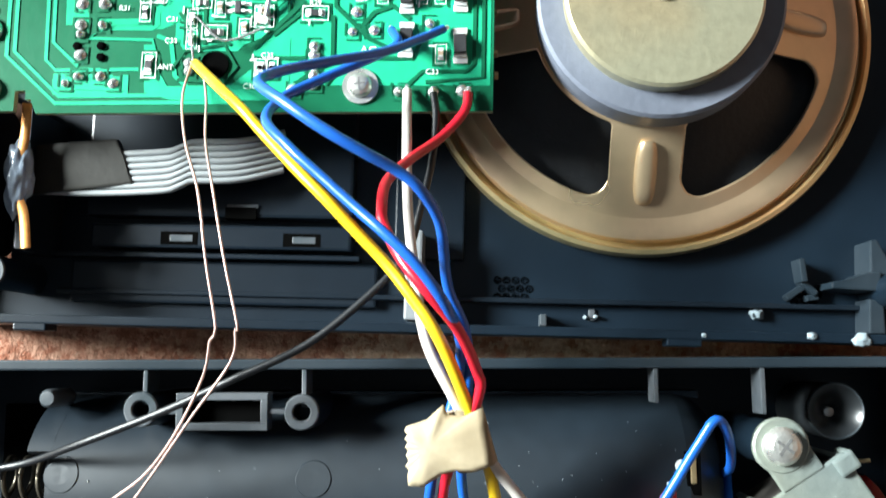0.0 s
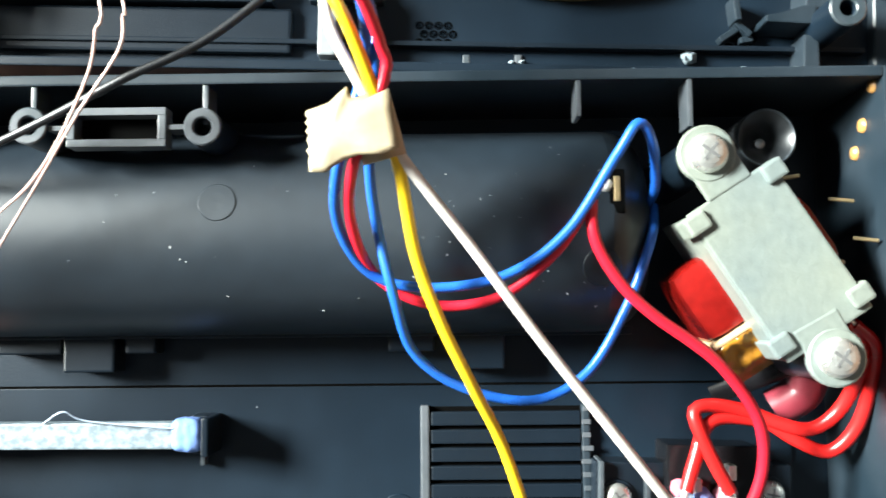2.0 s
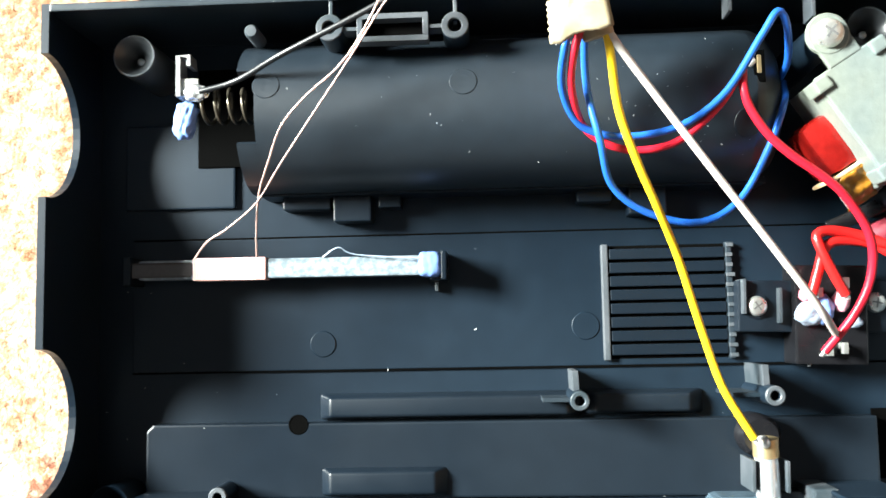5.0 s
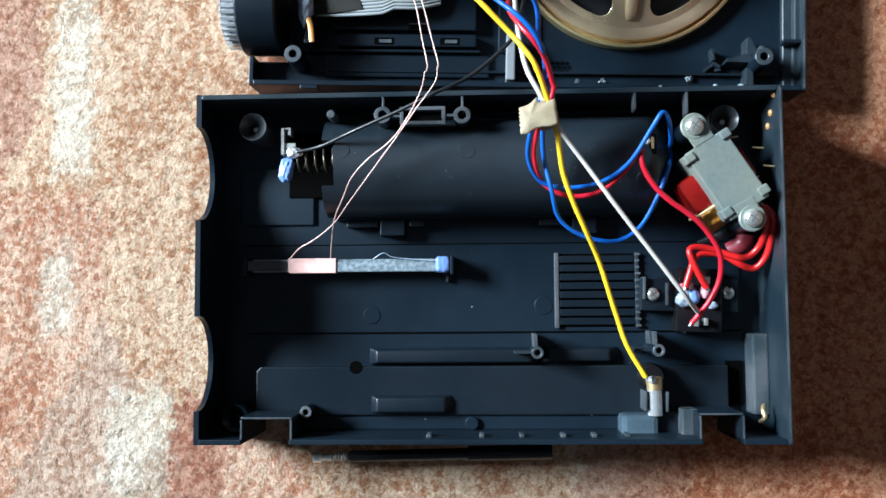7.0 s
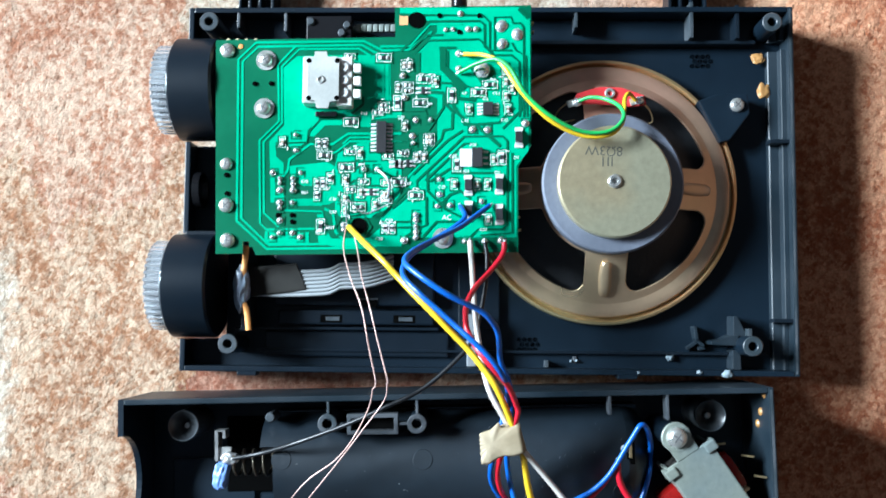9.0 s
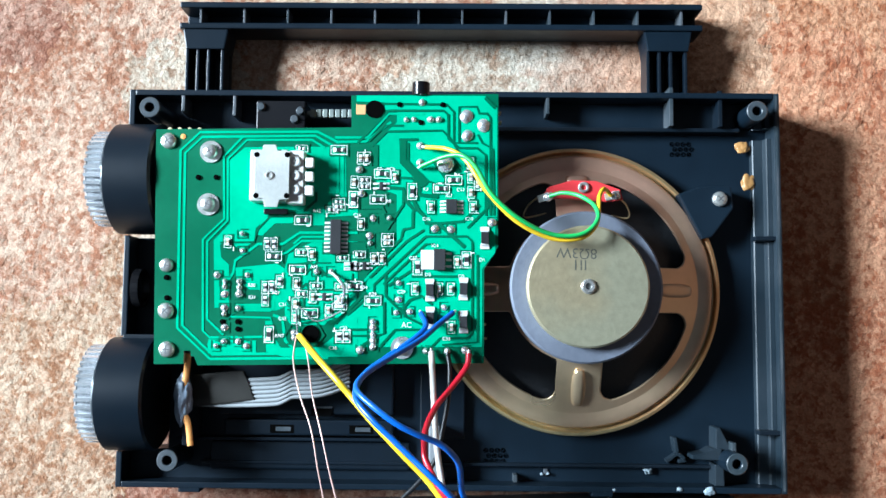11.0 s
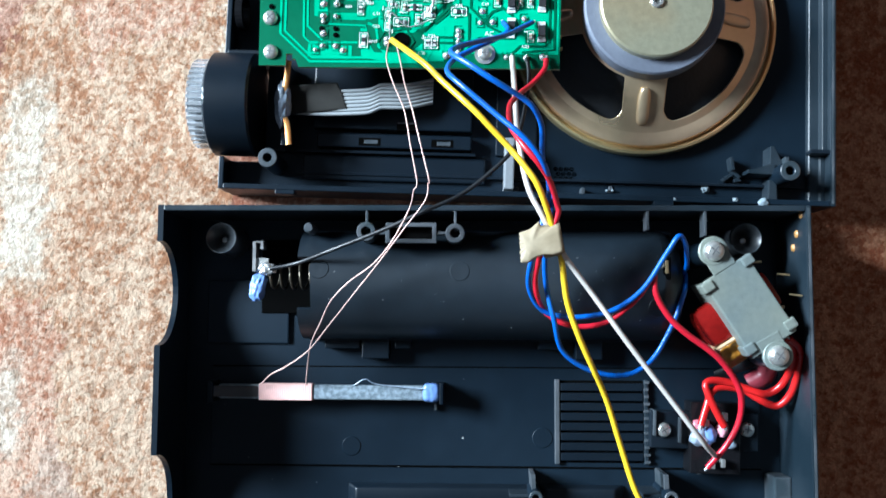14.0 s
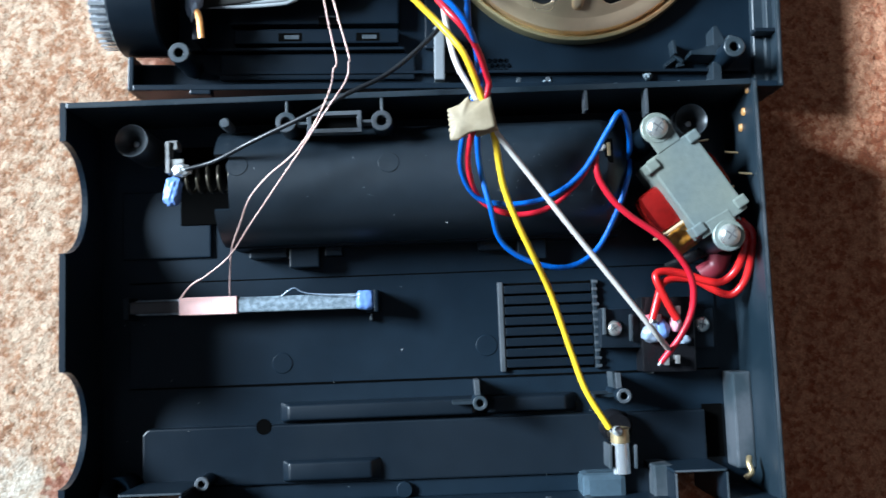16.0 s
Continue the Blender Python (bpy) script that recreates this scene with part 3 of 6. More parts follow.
# dial mechanism lid under the board: plates with slots
DX, DY = (-41.9, 9.6)
part("dial_plate", box(bmesh.new(), DX - 46, DX + 20, DY - 3, DY + 26, UF - 0.4, 20, 0.8), PLASTIC_SATIN, front_shell)
part("dial_plate", box(bmesh.new(), DX - 44, DX + 20, DY - 10.8, DY - 5.0, UF - 0.4, 20.5, 0.7), PLASTIC_SATIN, front_shell)
part("dial_plate", box(bmesh.new(), DX - 50, DX + 26, DY - 24, DY - 13.5, UF - 0.4, 16.5, 0.7), PLASTIC_SATIN, front_shell)
# Slots are black blocks: their inner shade is only colour.
part("slot", box(bmesh.new(), DX - 11, DX - 3.4, DY - 3.4, DY - 0.6, 18, 20.6), RECESS_SHADE, front_shell)
part("slot_rim", box(bmesh.new(), DX - 10.6, DX - 3.0, DY - 0.6, DY + 0.1, 18, 20.7, 0.1), GREY_EDGE, front_shell)
for x in (DX - 22, DX + 8):
    part("slot", box(bmesh.new(), x - 4.5, x + 4.5, DY - 10.0, DY - 6.8, 20, 20.62), RECESS_SHADE, front_shell)
    part("clip_spring", box(bmesh.new(), x - 2.2, x + 3.4, DY - 9.2, DY - 7.6, 20.3, 20.7, 0.1), GREY_EDGE, front_shell, "dull metal clip in the slot")
part("dial_plate", box(bmesh.new(), DX + 30, DX + 47, DY - 12, DY + 20, UF - 0.4, 17, 0.5), PLASTIC_SATIN, front_shell)
part("inner_wall", box(bmesh.new(), -104, -20, UY0 + 17, UY0 + 18.2, UF - 0.5, 19, 0.3), PLASTIC_SATIN, front_shell)
# pale plastic guide beside the speaker
(CX0, CY0), (CX1, CY1) = (-6.3, -6.3), (-5.8, -18.5)
part("guide_post", box(bmesh.new(), CX0 - 2, CX0 + 2, CY1 + 1, CY1 + 22, UF - 0.5, 26, 0.6), mat("pale_grey_plastic", (0.20, 0.215, 0.23), 0.4), front_shell, "pale grey plastic post")
part("guide_post", box(bmesh.new(), CX0 - 1.6, CX0 + 3.4, UY0 + 2.4, CY1, UF - 0.5, 24, 0.4), GREY_EDGE, front_shell)
# carry slots at the lower rim
for px in [(-97.4, -21.5), (56.1, -20.3)]:
    part("rim_tab", box(bmesh.new(), px[0] - 4, px[0] + 4, UY0 - 1.6, UY0 + 0.4, 18, 24.2, 0.4), PLASTIC, front_shell)
# left chamber between the knobs
part("round_socket", turned(bmesh.new(), ring_profile(6.4, 7.4, 0, 3, 0.2), 28, at(UX0 + 4.5, (-119.3, 53.8)[1], 22, 0, 90, 0)), GLOSS_BLACK, front_shell)
part("inner_wall", box(bmesh.new(), UX0 + 2.2, UX0 + 18, (-118.4, 35.5)[1] - 0.8, (-118.4, 35.5)[1] + 0.8, UF - 0.5, 28, 0.3), PLASTIC_SATIN, front_shell)
# tuning gear box at the upper edge
gear_box = thing("dial_drive", *(-65.8, 120.2), 14, "black dial drive box with small screws and metal shaft", "dial drive")
X0, Y0 = (-74.7, 114.4)
X1, Y1 = (-56.1, 124.9)
part("body", box(bmesh.new(), X0, X1, Y0 - 3, Y1, UF, 30, 0.6), GLOSS_BLACK, gear_box)
for px in [(-72.7, 122.4), (-60.0, 117.7), (-57.9, 120.9)]:
    part("rivet", turned(bmesh.new(), [(1.7, 30), (1.7, 30.6), (1.2, 31.2), (0, 31.3)], 14, at(px[0], px[1], 0)), GREY_EDGE, gear_box, smooth=40)
SX, SY = (-54.8, 120.9)
EX, EY = (-23.6, 121.4)
bm = bmesh.new()
for i in range(9):
    box(bm, SX + i * 2.4, SX + i * 2.4 + 1.9, SY - 1.6, SY + 1.6, 24.5, 27, 0.3)
part("toothed_rack", bm, GALV, gear_box)
part("shaft", tube(bmesh.new(), [(X1 - 1, SY, 25), (EX, EY, 25)], 1.3, 12, straight=True), GALV, gear_box, smooth=50)

# glue crumbs on the right wall
for (x, y), s in zip([(112.5, 110.7), (114.3, 97.0)], (1.0, 1.3)):
    rng = random.Random(int(x))
    bm = bmesh.new()
    bmesh.ops.create_icosphere(bm, subdivisions=4, radius=1)
    for v in bm.verts:
        v.co *= 1 + 0.5 * noise.noise(v.co * 1.4 + Vector((s * 7, 0, 0)))
    bmesh.ops.transform(bm, matrix=at(x, y, 17.2) @ Matrix.Diagonal((2.6, 2.4 * s, 0.7, 1)), verts=bm.verts[:])
    tagged(part("glue_blob", bm, GLUE, smooth=80), "dried amber glue blob on the black case wall", "glue", "glue blobs")

# ---- knobs ----
def make_knob(y, label):
    k = thing("knob", UX0 - 2, y, 3, label, "knob", group="radio knobs")
    m = at(0, y, 24.2, 0, 90, 0)
    part("drum", turned(bmesh.new(), [(0, UX0 + 15.5), (20, UX0 + 15.5), (KNOB_R, UX0 + 14.6), (KNOB_R, UX0 - 1.6), (19.8, UX0 - 2.6), (0, UX0 - 2.6)], 72, m), PLASTIC_SATIN, k, "matte black drum", smooth=40)
    bm = bmesh.new()
    outline = []
    n = 40
    for i in range(n):
        for f, r in ((0.08, 16.3), (0.20, 18.2), (0.60, 18.2), (0.72, 16.3)):
            a = 2 * math.pi * (i + f) / n
            outline.append((r * math.cos(a), r * math.sin(a)))
    prism(bm, outline, UX0 - 9.5, UX0 - 2.6, 0, m)
    part("grip", bm, CHROME, k, "chromed fluted grip")
    part("cap", turned(bmesh.new(), [(0, UX0 - 10.6), (15, UX0 - 10.6), (16.6, UX0 - 9.4)], 48, m), CHROME, k, smooth=40)
    return k


for (_, ky), words in zip(KNOBS, ("black radio knob with chromed fluted grip beside the circuit board", "black radio knob with chromed fluted grip beside the ribbon cable")):
    make_knob(ky, words)

# ---- carrying handle ----
handle = thing("carrying_handle", *(-5.7, 158.6), 0, "ribbed black plastic carrying handle lying on the carpet", "handle")
(HL, HY), (HR, _) = (-109.4, 152.6), (98.2, 155.7)
HB, HT = 157.5, 168.4
part("bar", box(bmesh.new(), HL, HR, HB + 1.5, HT - 1.5, 1, 5, 0.6), PLASTIC, handle)
for y in (HB, HT - 2.4):
    part("bar_edge", box(bmesh.new(), HL, HR, y, y + 2.4, 0.8, 16, 0.6), PLASTIC, handle)
for i in range(12):
    x = HL + 8 + i * (HR - HL - 16) / 11
    part("rib", box(bmesh.new(), x - 0.4, x + 0.4, HB + 2.2, HT - 2.2, 4, 14.5, 0.1), GREY_EDGE, handle)
for a, b in zip([(-106.8, 143.1), (76.5, 145.9)], [(-91.5, 143.3), (92.7, 146.2)]):
    x0, x1 = a[0], b[0]
    part("arm", box(bmesh.new(), x0, x1, UY1 + 0.2, HB + 0.6, 1, 5, 0.5), PLASTIC, handle)
    for f in (0.02, 0.3, 0.58, 0.94):
        x = x0 + (x1 - x0) * f
        part("arm_rib", box(bmesh.new(), x - 0.6, x + 0.6, UY1 + 0.2, HB + 0.6, 4.5, 14, 0.3), PLASTIC_SATIN, handle)
    part("shoulder", prism(bmesh.new(), [(x0 - 1.5, HB + 0.6), (x1 + 1.5, HB + 0.6), (x1, HB - 8), (x0, HB - 8)], 1.2, 15, 0.5), PLASTIC, handle)

# ---- loudspeaker ----
SPX, SPY = 48.4, 54.9
speaker = thing("loudspeaker", SPX, SPY, UF, "round loudspeaker with zinc basket and olive magnet plate", "loudspeaker")
M = at(SPX, SPY, 0)
BX, BY = SPX - 1.2, SPY - 0.5
MB = at(BX, BY, 0)
part("flange", turned(bmesh.new(), [(50, UF), (55, UF), (55.2, 18.2), (54.8, 19.6), (53.8, 19.9), (53.2, 19.2), (52.9, 17.4), (51.2, 17.0)], 96, MB), ZINC, speaker, "iridescent yellow zinc rim", smooth=35)
part("basket_ring", turned(bmesh.new(), [(51.9, 16.5), (52.0, 19.4), (51.5, 20.3), (50.5, 20.6), (48.6, 20.5), (46.3, 20.25), (46.3, 19.2)], 96, MB), ZINC_PINK, speaker, "rosy zinc ring of the basket", smooth=35)
# basket: a dished ring cut by four windows
bm = bmesh.new()
dish = lambda r: 20.2 + max(0.0, (46.6 - r)) ** 1.15 * 0.33
N = 480
radii = [22 + i * (46.8 - 22) / 72 for i in range(73)]


def is_open(r, a):
    """Whether the basket is cut away here: four windows with rounded corners."""
    side = math.radians(abs(((a % 90) - 45))) * r
    room = math.radians(45) * r - 8.6
    if not (27 < r < 43.4):
        return False
    d_side, d_out = room - side, 43.4 - r
    if d_side < 0:
        return False
    if d_side < 6 and d_out < 6:
        return (6 - d_side) ** 2 + (6 - d_out) ** 2 < 36
    return True


grid = [[bm.verts.new((BX + r * math.cos(2 * math.pi * k / N), BY + r * math.sin(2 * math.pi * k / N), dish(r))) for k in range(N)] for r in radii]
for i in range(len(radii) - 1):
    for k in range(N):
        rm, am = (radii[i] + radii[i + 1]) / 2, 360 * (k + 0.5) / N
        if not is_open(rm, am):
            bm.faces.new((grid[i][k], grid[i][(k + 1) % N], grid[i + 1][(k + 1) % N], grid[i + 1][k]))
for v in [v for v in bm.verts if not v.link_faces]:
    bm.verts.remove(v)
for _ in range(8):
    moved = {}
    for v in bm.verts:
        rim = [e.other_vert(v) for e in v.link_edges if len(e.link_faces) == 1]
        if len(rim) == 2 and 24 < math.hypot(v.co.x - BX, v.co.y - BY) < 45.5:
            moved[v] = v.co * 0.4 + (rim[0].co + rim[1].co) * 0.3
    for v, q in moved.items():
        v.co = q
basket = part("basket", bm, ZINC_PINK, speaker, "zinc plated basket with four openings", smooth=60)
solid = basket.modifiers.new("thickness", "SOLIDIFY")
solid.thickness, solid.offset = 0.9 * MM, -1
for a in (270, 0, 180, 90):
    bm = bmesh.new()
    bmesh.ops.create_icosphere(bm, subdivisions=4, radius=1)
    for v in bm.verts:
        q = v.co
        q *= (abs(q.x) ** 5 + abs(q.y) ** 2.6 + abs(q.z) ** 2.6) ** -0.25
        v.co = Vector((36.6 + q.x * 6.8, q.y * 2.6, q.z * 2.2)) if a != 90 else Vector((42.5 + q.x * 1.8, q.y * 4.2, q.z * 1.8))
    bmesh.ops.transform(bm, matrix=at(BX, BY, 0, 0, 0, a), verts=bm.verts[:])
    for v in bm.verts:
        v.co.z += dish(math.hypot(v.co.x - BX, v.co.y - BY)) + 0.2
    part("stiffening_rib", bm, ZINC_PINK, speaker, smooth=60)
part("cone", turned(bmesh.new(), [(47, 17.8), (44, 16.6), (40, 17.4), (37, 17.6), (22, 28.5), (20, 29)], 64, M), CONE, speaker, "black paper cone", smooth=60)
part("magnet", turned(bmesh.new(), [(20, 30.5), (26.9, 30.5), (27.6, 31.2), (27.6, 38.8), (26.9, 39.6), (20, 39.6)], 72, M), FERRITE, speaker, "grey ferrite ring", smooth=35)
part("yoke", turned(bmesh.new(), [(18, 27), (24.5, 27), (24.5, 30.6), (18, 30.6)], 48, M), ZINC, speaker, smooth=35)
part("back_plate", turned(bmesh.new(), [(2.4, 43.4), (2.4, 43.9), (21.2, 43.9), (21.9, 43.2), (21.9, 39.6), (5, 39.6)], 72, M), ZINC_PLATE, speaker, "olive zinc plate", smooth=35)
part("centre_rivet", turned(bmesh.new(), [(2.7, 43.8), (2.7, 44.5), (2.1, 45), (1.2, 44.9), (1.0, 43.9), (0, 43.8)], 24, M), STEEL, speaker, smooth=35)


def text(name, body, x, y, z, size, rz, material, parent):
    cu = bpy.data.curves.new(name, "FONT")
    cu.body, cu.size, cu.align_x, cu.align_y, cu.extrude = body, size * MM, "CENTER", "CENTER", 0.00003
    ob = new(name, cu)
    bpy.context.view_layer.update()
    me = bpy.data.meshes.new_from_object(ob.evaluated_get(bpy.context.evaluated_depsgraph_get()))
    bpy.data.objects.remove(ob)
    bpy.data.curves.remove(cu)
    me.materials.clear()
    me.materials.append(material)
    return piece(name, me, parent, x, y, z, rz)


INK = mat("dark_ink", (0.07, 0.07, 0.055), 0.6)
text("stamp", "8Ω3W", *(44.3, 66.9), 43.93, 5.2, 178, INK, speaker)
SXY = (45.2, 62.5)
for dx, w in ((-1.6, 0.5), (0.4, 0.5), (1.9, 0.5)):
    part("stamp", box(bmesh.new(), SXY[0] + dx, SXY[0] + dx + w, SXY[1] - 1.8, SXY[1] + 1.8, 43.9, 43.95), INK, speaker)
# terminal strip
TSX, TSY = (48.3, 90.9)
bm = prism(bmesh.new(), [(TSX - 15, TSY - 3), (TSX - 13, TSY + 1.5), (TSX - 4, TSY + 4.2), (TSX + 5, TSY + 4), (TSX + 14, TSY + 0.8), (TSX + 15, TSY - 3), (TSX + 9, TSY - 3.8), (TSX - 6, TSY - 2.6)], 29.6, 31, 0.2)
strip = part("terminal_strip", bm, RED_BOARD, speaker, "red fibre terminal strip")
part("rivet", turned(bmesh.new(), ring_profile(1.0, 2.1, 31, 32, 0.3), 20, at(TSX + 0.3, TSY + 1.5, 0)), STEEL, strip)
for dx, dy in ((-13.5, -2.2), (11.5, -1.4)):
    part("lug", box(bmesh.new(), -3.4, 2.4, -1.4, 1.4, 31, 31.6, 0.4, at(TSX + dx, TSY + dy, 0, 0, 0, 15)), STEEL, strip)
    part("solder", turned(bmesh.new(), [(1.8, 31.5), (1.5, 32.4), (0.6, 33), (0, 33.1)], 14, at(TSX + dx + 0.5, TSY + dy, 0)), SOLDER, strip, smooth=60)
part("bracket", turned(bmesh.new(), [(3.4, 23), (3.0, 27), (2.2, 29.6), (0, 29.6)], 20, at(TSX + 0.3, TSY + 0.6, 0)), GALV, speaker, smooth=40)
for sx, ax in ((1, 13), (-1, -16)):
    part("lead", tube(bmesh.new(), [(TSX + ax, TSY - 2, 31.4), (TSX + ax + 4 * sx, TSY - 5, 28), (TSX + ax + 5 * sx, TSY - 9, 24), (TSX + ax - 4 * sx, TSY - 7, 21)], 0.35, 6), BRASS, speaker, smooth=60)

# clamp that holds the speaker
clamp = thing("speaker_clamp", *(98.9, 87.6), UF, "black plastic clamp screwed over the loudspeaker rim", "clamp")
part("plate", prism(bmesh.new(), [(85.6, 91.3), (93.6, 94.1), (105.8, 94.3), (106.6, 86.0), (98.3, 75.0), (94.5, 74.1)], UF, 23.8, 0.6), PLASTIC, clamp)
piece("screw", SCREW, clamp, *(101.3, 89.4), 23.8, 20)

# ribbon cable and potentiometer board
pot = thing("potentiometer_board", *(-98.4, 13.2), UF, "small copper-edged board with hot glue holding a grey ribbon cable", "circuit board")
PXa, PYa = (-96.9, 24.7)
PXb, PYb = (-94.9, -3.6)
part("board", box(bmesh.new(), PXa - 1, PXa + 0.8, PYb, PYa + 5, UF, 33, 0.1), PLASTIC_SATIN, pot)
part("flex_strip", tube(bmesh.new(), [(PXa + 1.4, PYa + 5, 37), (PXa + 0.4, PYa - 2, 35), (PXa - 1, PYa - 14, 34.6), (PXb - 0.6, PYb + 8, 34.6), (PXb + 0.5, PYb, 34.4)], 1.2, 8, flat=0.4), COPPER_FILM, pot, "orange copper film", smooth=60)
bm = bmesh.new()
bmesh.ops.create_icosphere(bm, subdivisions=4, radius=1)
for v in bm.verts:
    v.co *= 1 + 0.3 * noise.noise(v.co * 2.5)
bmesh.ops.transform(bm, matrix=at(*(-97.9, 12.9), 33.5) @ Matrix.Diagonal((3.2, 9.0, 2.4, 1)), verts=bm.verts[:])
part("hot_glue", bm, MILK_GLUE, pot, "lump of milky hot glue", smooth=80)
RXa, RYa = (-95.6, 15.4)
RXb, RYb = (-52.4, 17.2)
for i in range(7):
    o = (i - 3) * 1.55
    part("strand", tube(bmesh.new(), [(RXa, RYa + o, 28.5), (RXa + 14, RYa + o - 0.3, 28.5), (RXa + 32, RYa + o + 0.6, 29.5), (RXb - 7, RYb + o + 1.0, 29), (RXb + 4, RYb + o + 1.8, 27.5), (RXb + 14, RYb + o + 5, 24)], 0.78, 8, 2.0), RIBBON, pot, smooth=60)

# Dark slab over the ribbon's left part, standing in for cast shade.
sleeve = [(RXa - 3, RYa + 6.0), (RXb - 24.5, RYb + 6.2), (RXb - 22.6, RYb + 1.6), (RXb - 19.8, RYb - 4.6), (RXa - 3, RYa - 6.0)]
part("sleeve", prism(bmesh.new(), sleeve, 27.3, 30.0, 0.6), mat("ribbon_shade_dark", (0.014, 0.013, 0.011), 0.65, scale=90, vary=0.25, bump=0.1, spec=0.25), pot, "dark slab standing in for the shade on the ribbon cable")

# ---- main circuit board ----
ZB = 42.7
board = thing("circuit_board", *(-47.2, 68.4), ZB - 1.6, "green circuit board full of small soldered components", "circuit board")
outline = [(-108.2, 110.8), (-37.1, 112.0), (-37.4, 123.8), (16.2, 124.7), (16.3, 69.0), (11.3, 60.7), (11.4, 27.4), (-90.4, 25.7), (-91.8, 28.9), (-93.0, 28.8), (-93.1, 30.9), (-95.5, 30.8), (-95.5, 26.2), (-106.1, 26.0)]


def board_body():
    """The laminate with two round holes, as one outline joined to them by a slit."""
    bm = bmesh.new()
    edges = []
    for loop in (outline, arc(*(-50.4, 37.2), 3.1, 0, 345, 23), arc(*(-28.8, 118.7), 3.2, 0, 345, 23)):
        vs = [bm.verts.new((x, y, ZB)) for x, y in loop]
        edges += [bm.edges.new((a, b)) for a, b in zip(vs, vs[1:] + vs[:1])]
    bmesh.ops.triangle_fill(bm, use_beauty=True, use_dissolve=False, edges=edges)
    res = bmesh.ops.extrude_face_region(bm, geom=bm.faces[:])
    for v in [g for g in res["geom"] if isinstance(g, bmesh.types.BMVert)]:
        v.co.z -= 1.6
    return bm


laminate = part("laminate", board_body(), BOARD, board)
laminate.data.materials.append(BOARD_EDGE)
for f in laminate.data.polygons:
    f.material_index = 1 if abs(f.normal.z) < 0.5 else 0

POURS = [
    [(-81.2, 99.4), (-75.6, 104.4), (-52.0, 104.8), (-39.0, 104.6), (-38.5, 88.3), (-49.6, 81.4), (-66.0, 80.1), (-71.0, 74.8), (-71.4, 70.3), (-75.8, 66.9), (-81.1, 70.1), (-83.7, 68.8), (-83.1, 64.3), (-80.3, 61.7), (-79.7, 46.3), (-85.0, 46.2), (-86.0, 70.4), (-80.3, 76.7)],
    [(-87.1, 33.6), (-69.8, 34.0), (-69.7, 30.3), (-86.9, 30.0)],
    [(-73.8, 58.7), (-60.2, 59.8), (-58.9, 65.6), (-49.3, 70.7), (-46.8, 70.7), (-46.6, 63.3), (-51.0, 59.1), (-56.9, 52.9), (-59.1, 47.1), (-62.7, 45.4), (-77.4, 45.2), (-77.5, 47.6), (-67.9, 47.8), (-65.4, 52.7), (-71.2, 54.2)],
    [(-28.7, 105.6), (-24.3, 110.3), (-20.6, 114.0), (-20.6, 118.2), (-25.1, 118.6), (-25.2, 121.3), (-35.4, 121.6), (-35.4, 123.8), (11.3, 123.9), (15.8, 119.7), (15.9, 80.2), (15.3, 77.2), (15.3, 66.8), (10.6, 60.9), (10.7, 33.1), (-41.8, 32.7), (-41.9, 40.4), (-31.0, 51.6), (-30.3, 58.3), (-20.1, 68.6), (-20.3, 87.5), (-26.6, 89.7), (-28.6, 94.2)],
    [(-68.6, 78.6), (-64.2, 79.2), (-53.7, 81.3), (-53.9, 88.1), (-34.4, 88.2), (-34.3, 79.9), (-46.2, 79.1), (-46.2, 76.1), (-52.1, 76.1), (-54.4, 79.1), (-58.1, 76.8), (-64.1, 76.7), (-68.5, 72.2), (-70.7, 72.6)],
    [(-57.9, 65.5), (-53.5, 68.6), (-46.8, 67.9), (-46.7, 65.6), (-34.1, 65.7), (-33.8, 46.4), (-40.4, 43.4), (-44.1, 41.9), (-45.5, 40.4), (-57.4, 40.3), (-59.7, 43.2), (-60.0, 58.1), (-57.8, 59.6)],
    [(-77.9, 60.6), (-63.0, 62.2), (-60.0, 60.3), (-60.7, 57.3), (-63.7, 56.6), (-63.6, 52.8), (-72.5, 52.8), (-75.5, 55.0), (-77.4, 56.5)],
    [(-75.3, 47.2), (-66.4, 47.3), (-65.0, 49.1), (-63.5, 49.1), (-63.4, 46.2), (-64.9, 45.0), (-75.3, 45.0)],
    [(-86.9, 34.9), (-69.8, 34.7), (-69.7, 31.0), (-86.8, 31.2)],
    [(-66.7, 41.7), (-64.1, 41.7), (-63.6, 36.6), (-60.9, 32.2), (-46.9, 32.3), (-33.7, 43.4), (-33.5, 29.3), (-60.1, 29.1), (-66.0, 30.7)],
]
for i, pts in enumerate(POURS):
    part("copper_pour", prism(bmesh.new(), pts, ZB - 0.2, ZB + 0.05 + 0.012 * i), COPPER_MASK, board)


def ribbon(bm, pts, w, z0, z1):
    """A flat track of width w through the points."""
    left, right = [], []
    for i, (x, y) in enumerate(pts):
        a, c = Vector(pts[max(i - 1, 0)]), Vector(pts[min(i + 1, len(pts) - 1)])
        d = (c - a).normalized()
        nx, ny = -d.y * w / 2, d.x * w / 2
        left.append((x + nx, y + ny))
        right.append((x - nx, y - ny))
    for i in range(len(pts) - 1):
        prism(bm, [left[i], right[i], right[i + 1], left[i + 1]], z0, z1)
    return bm


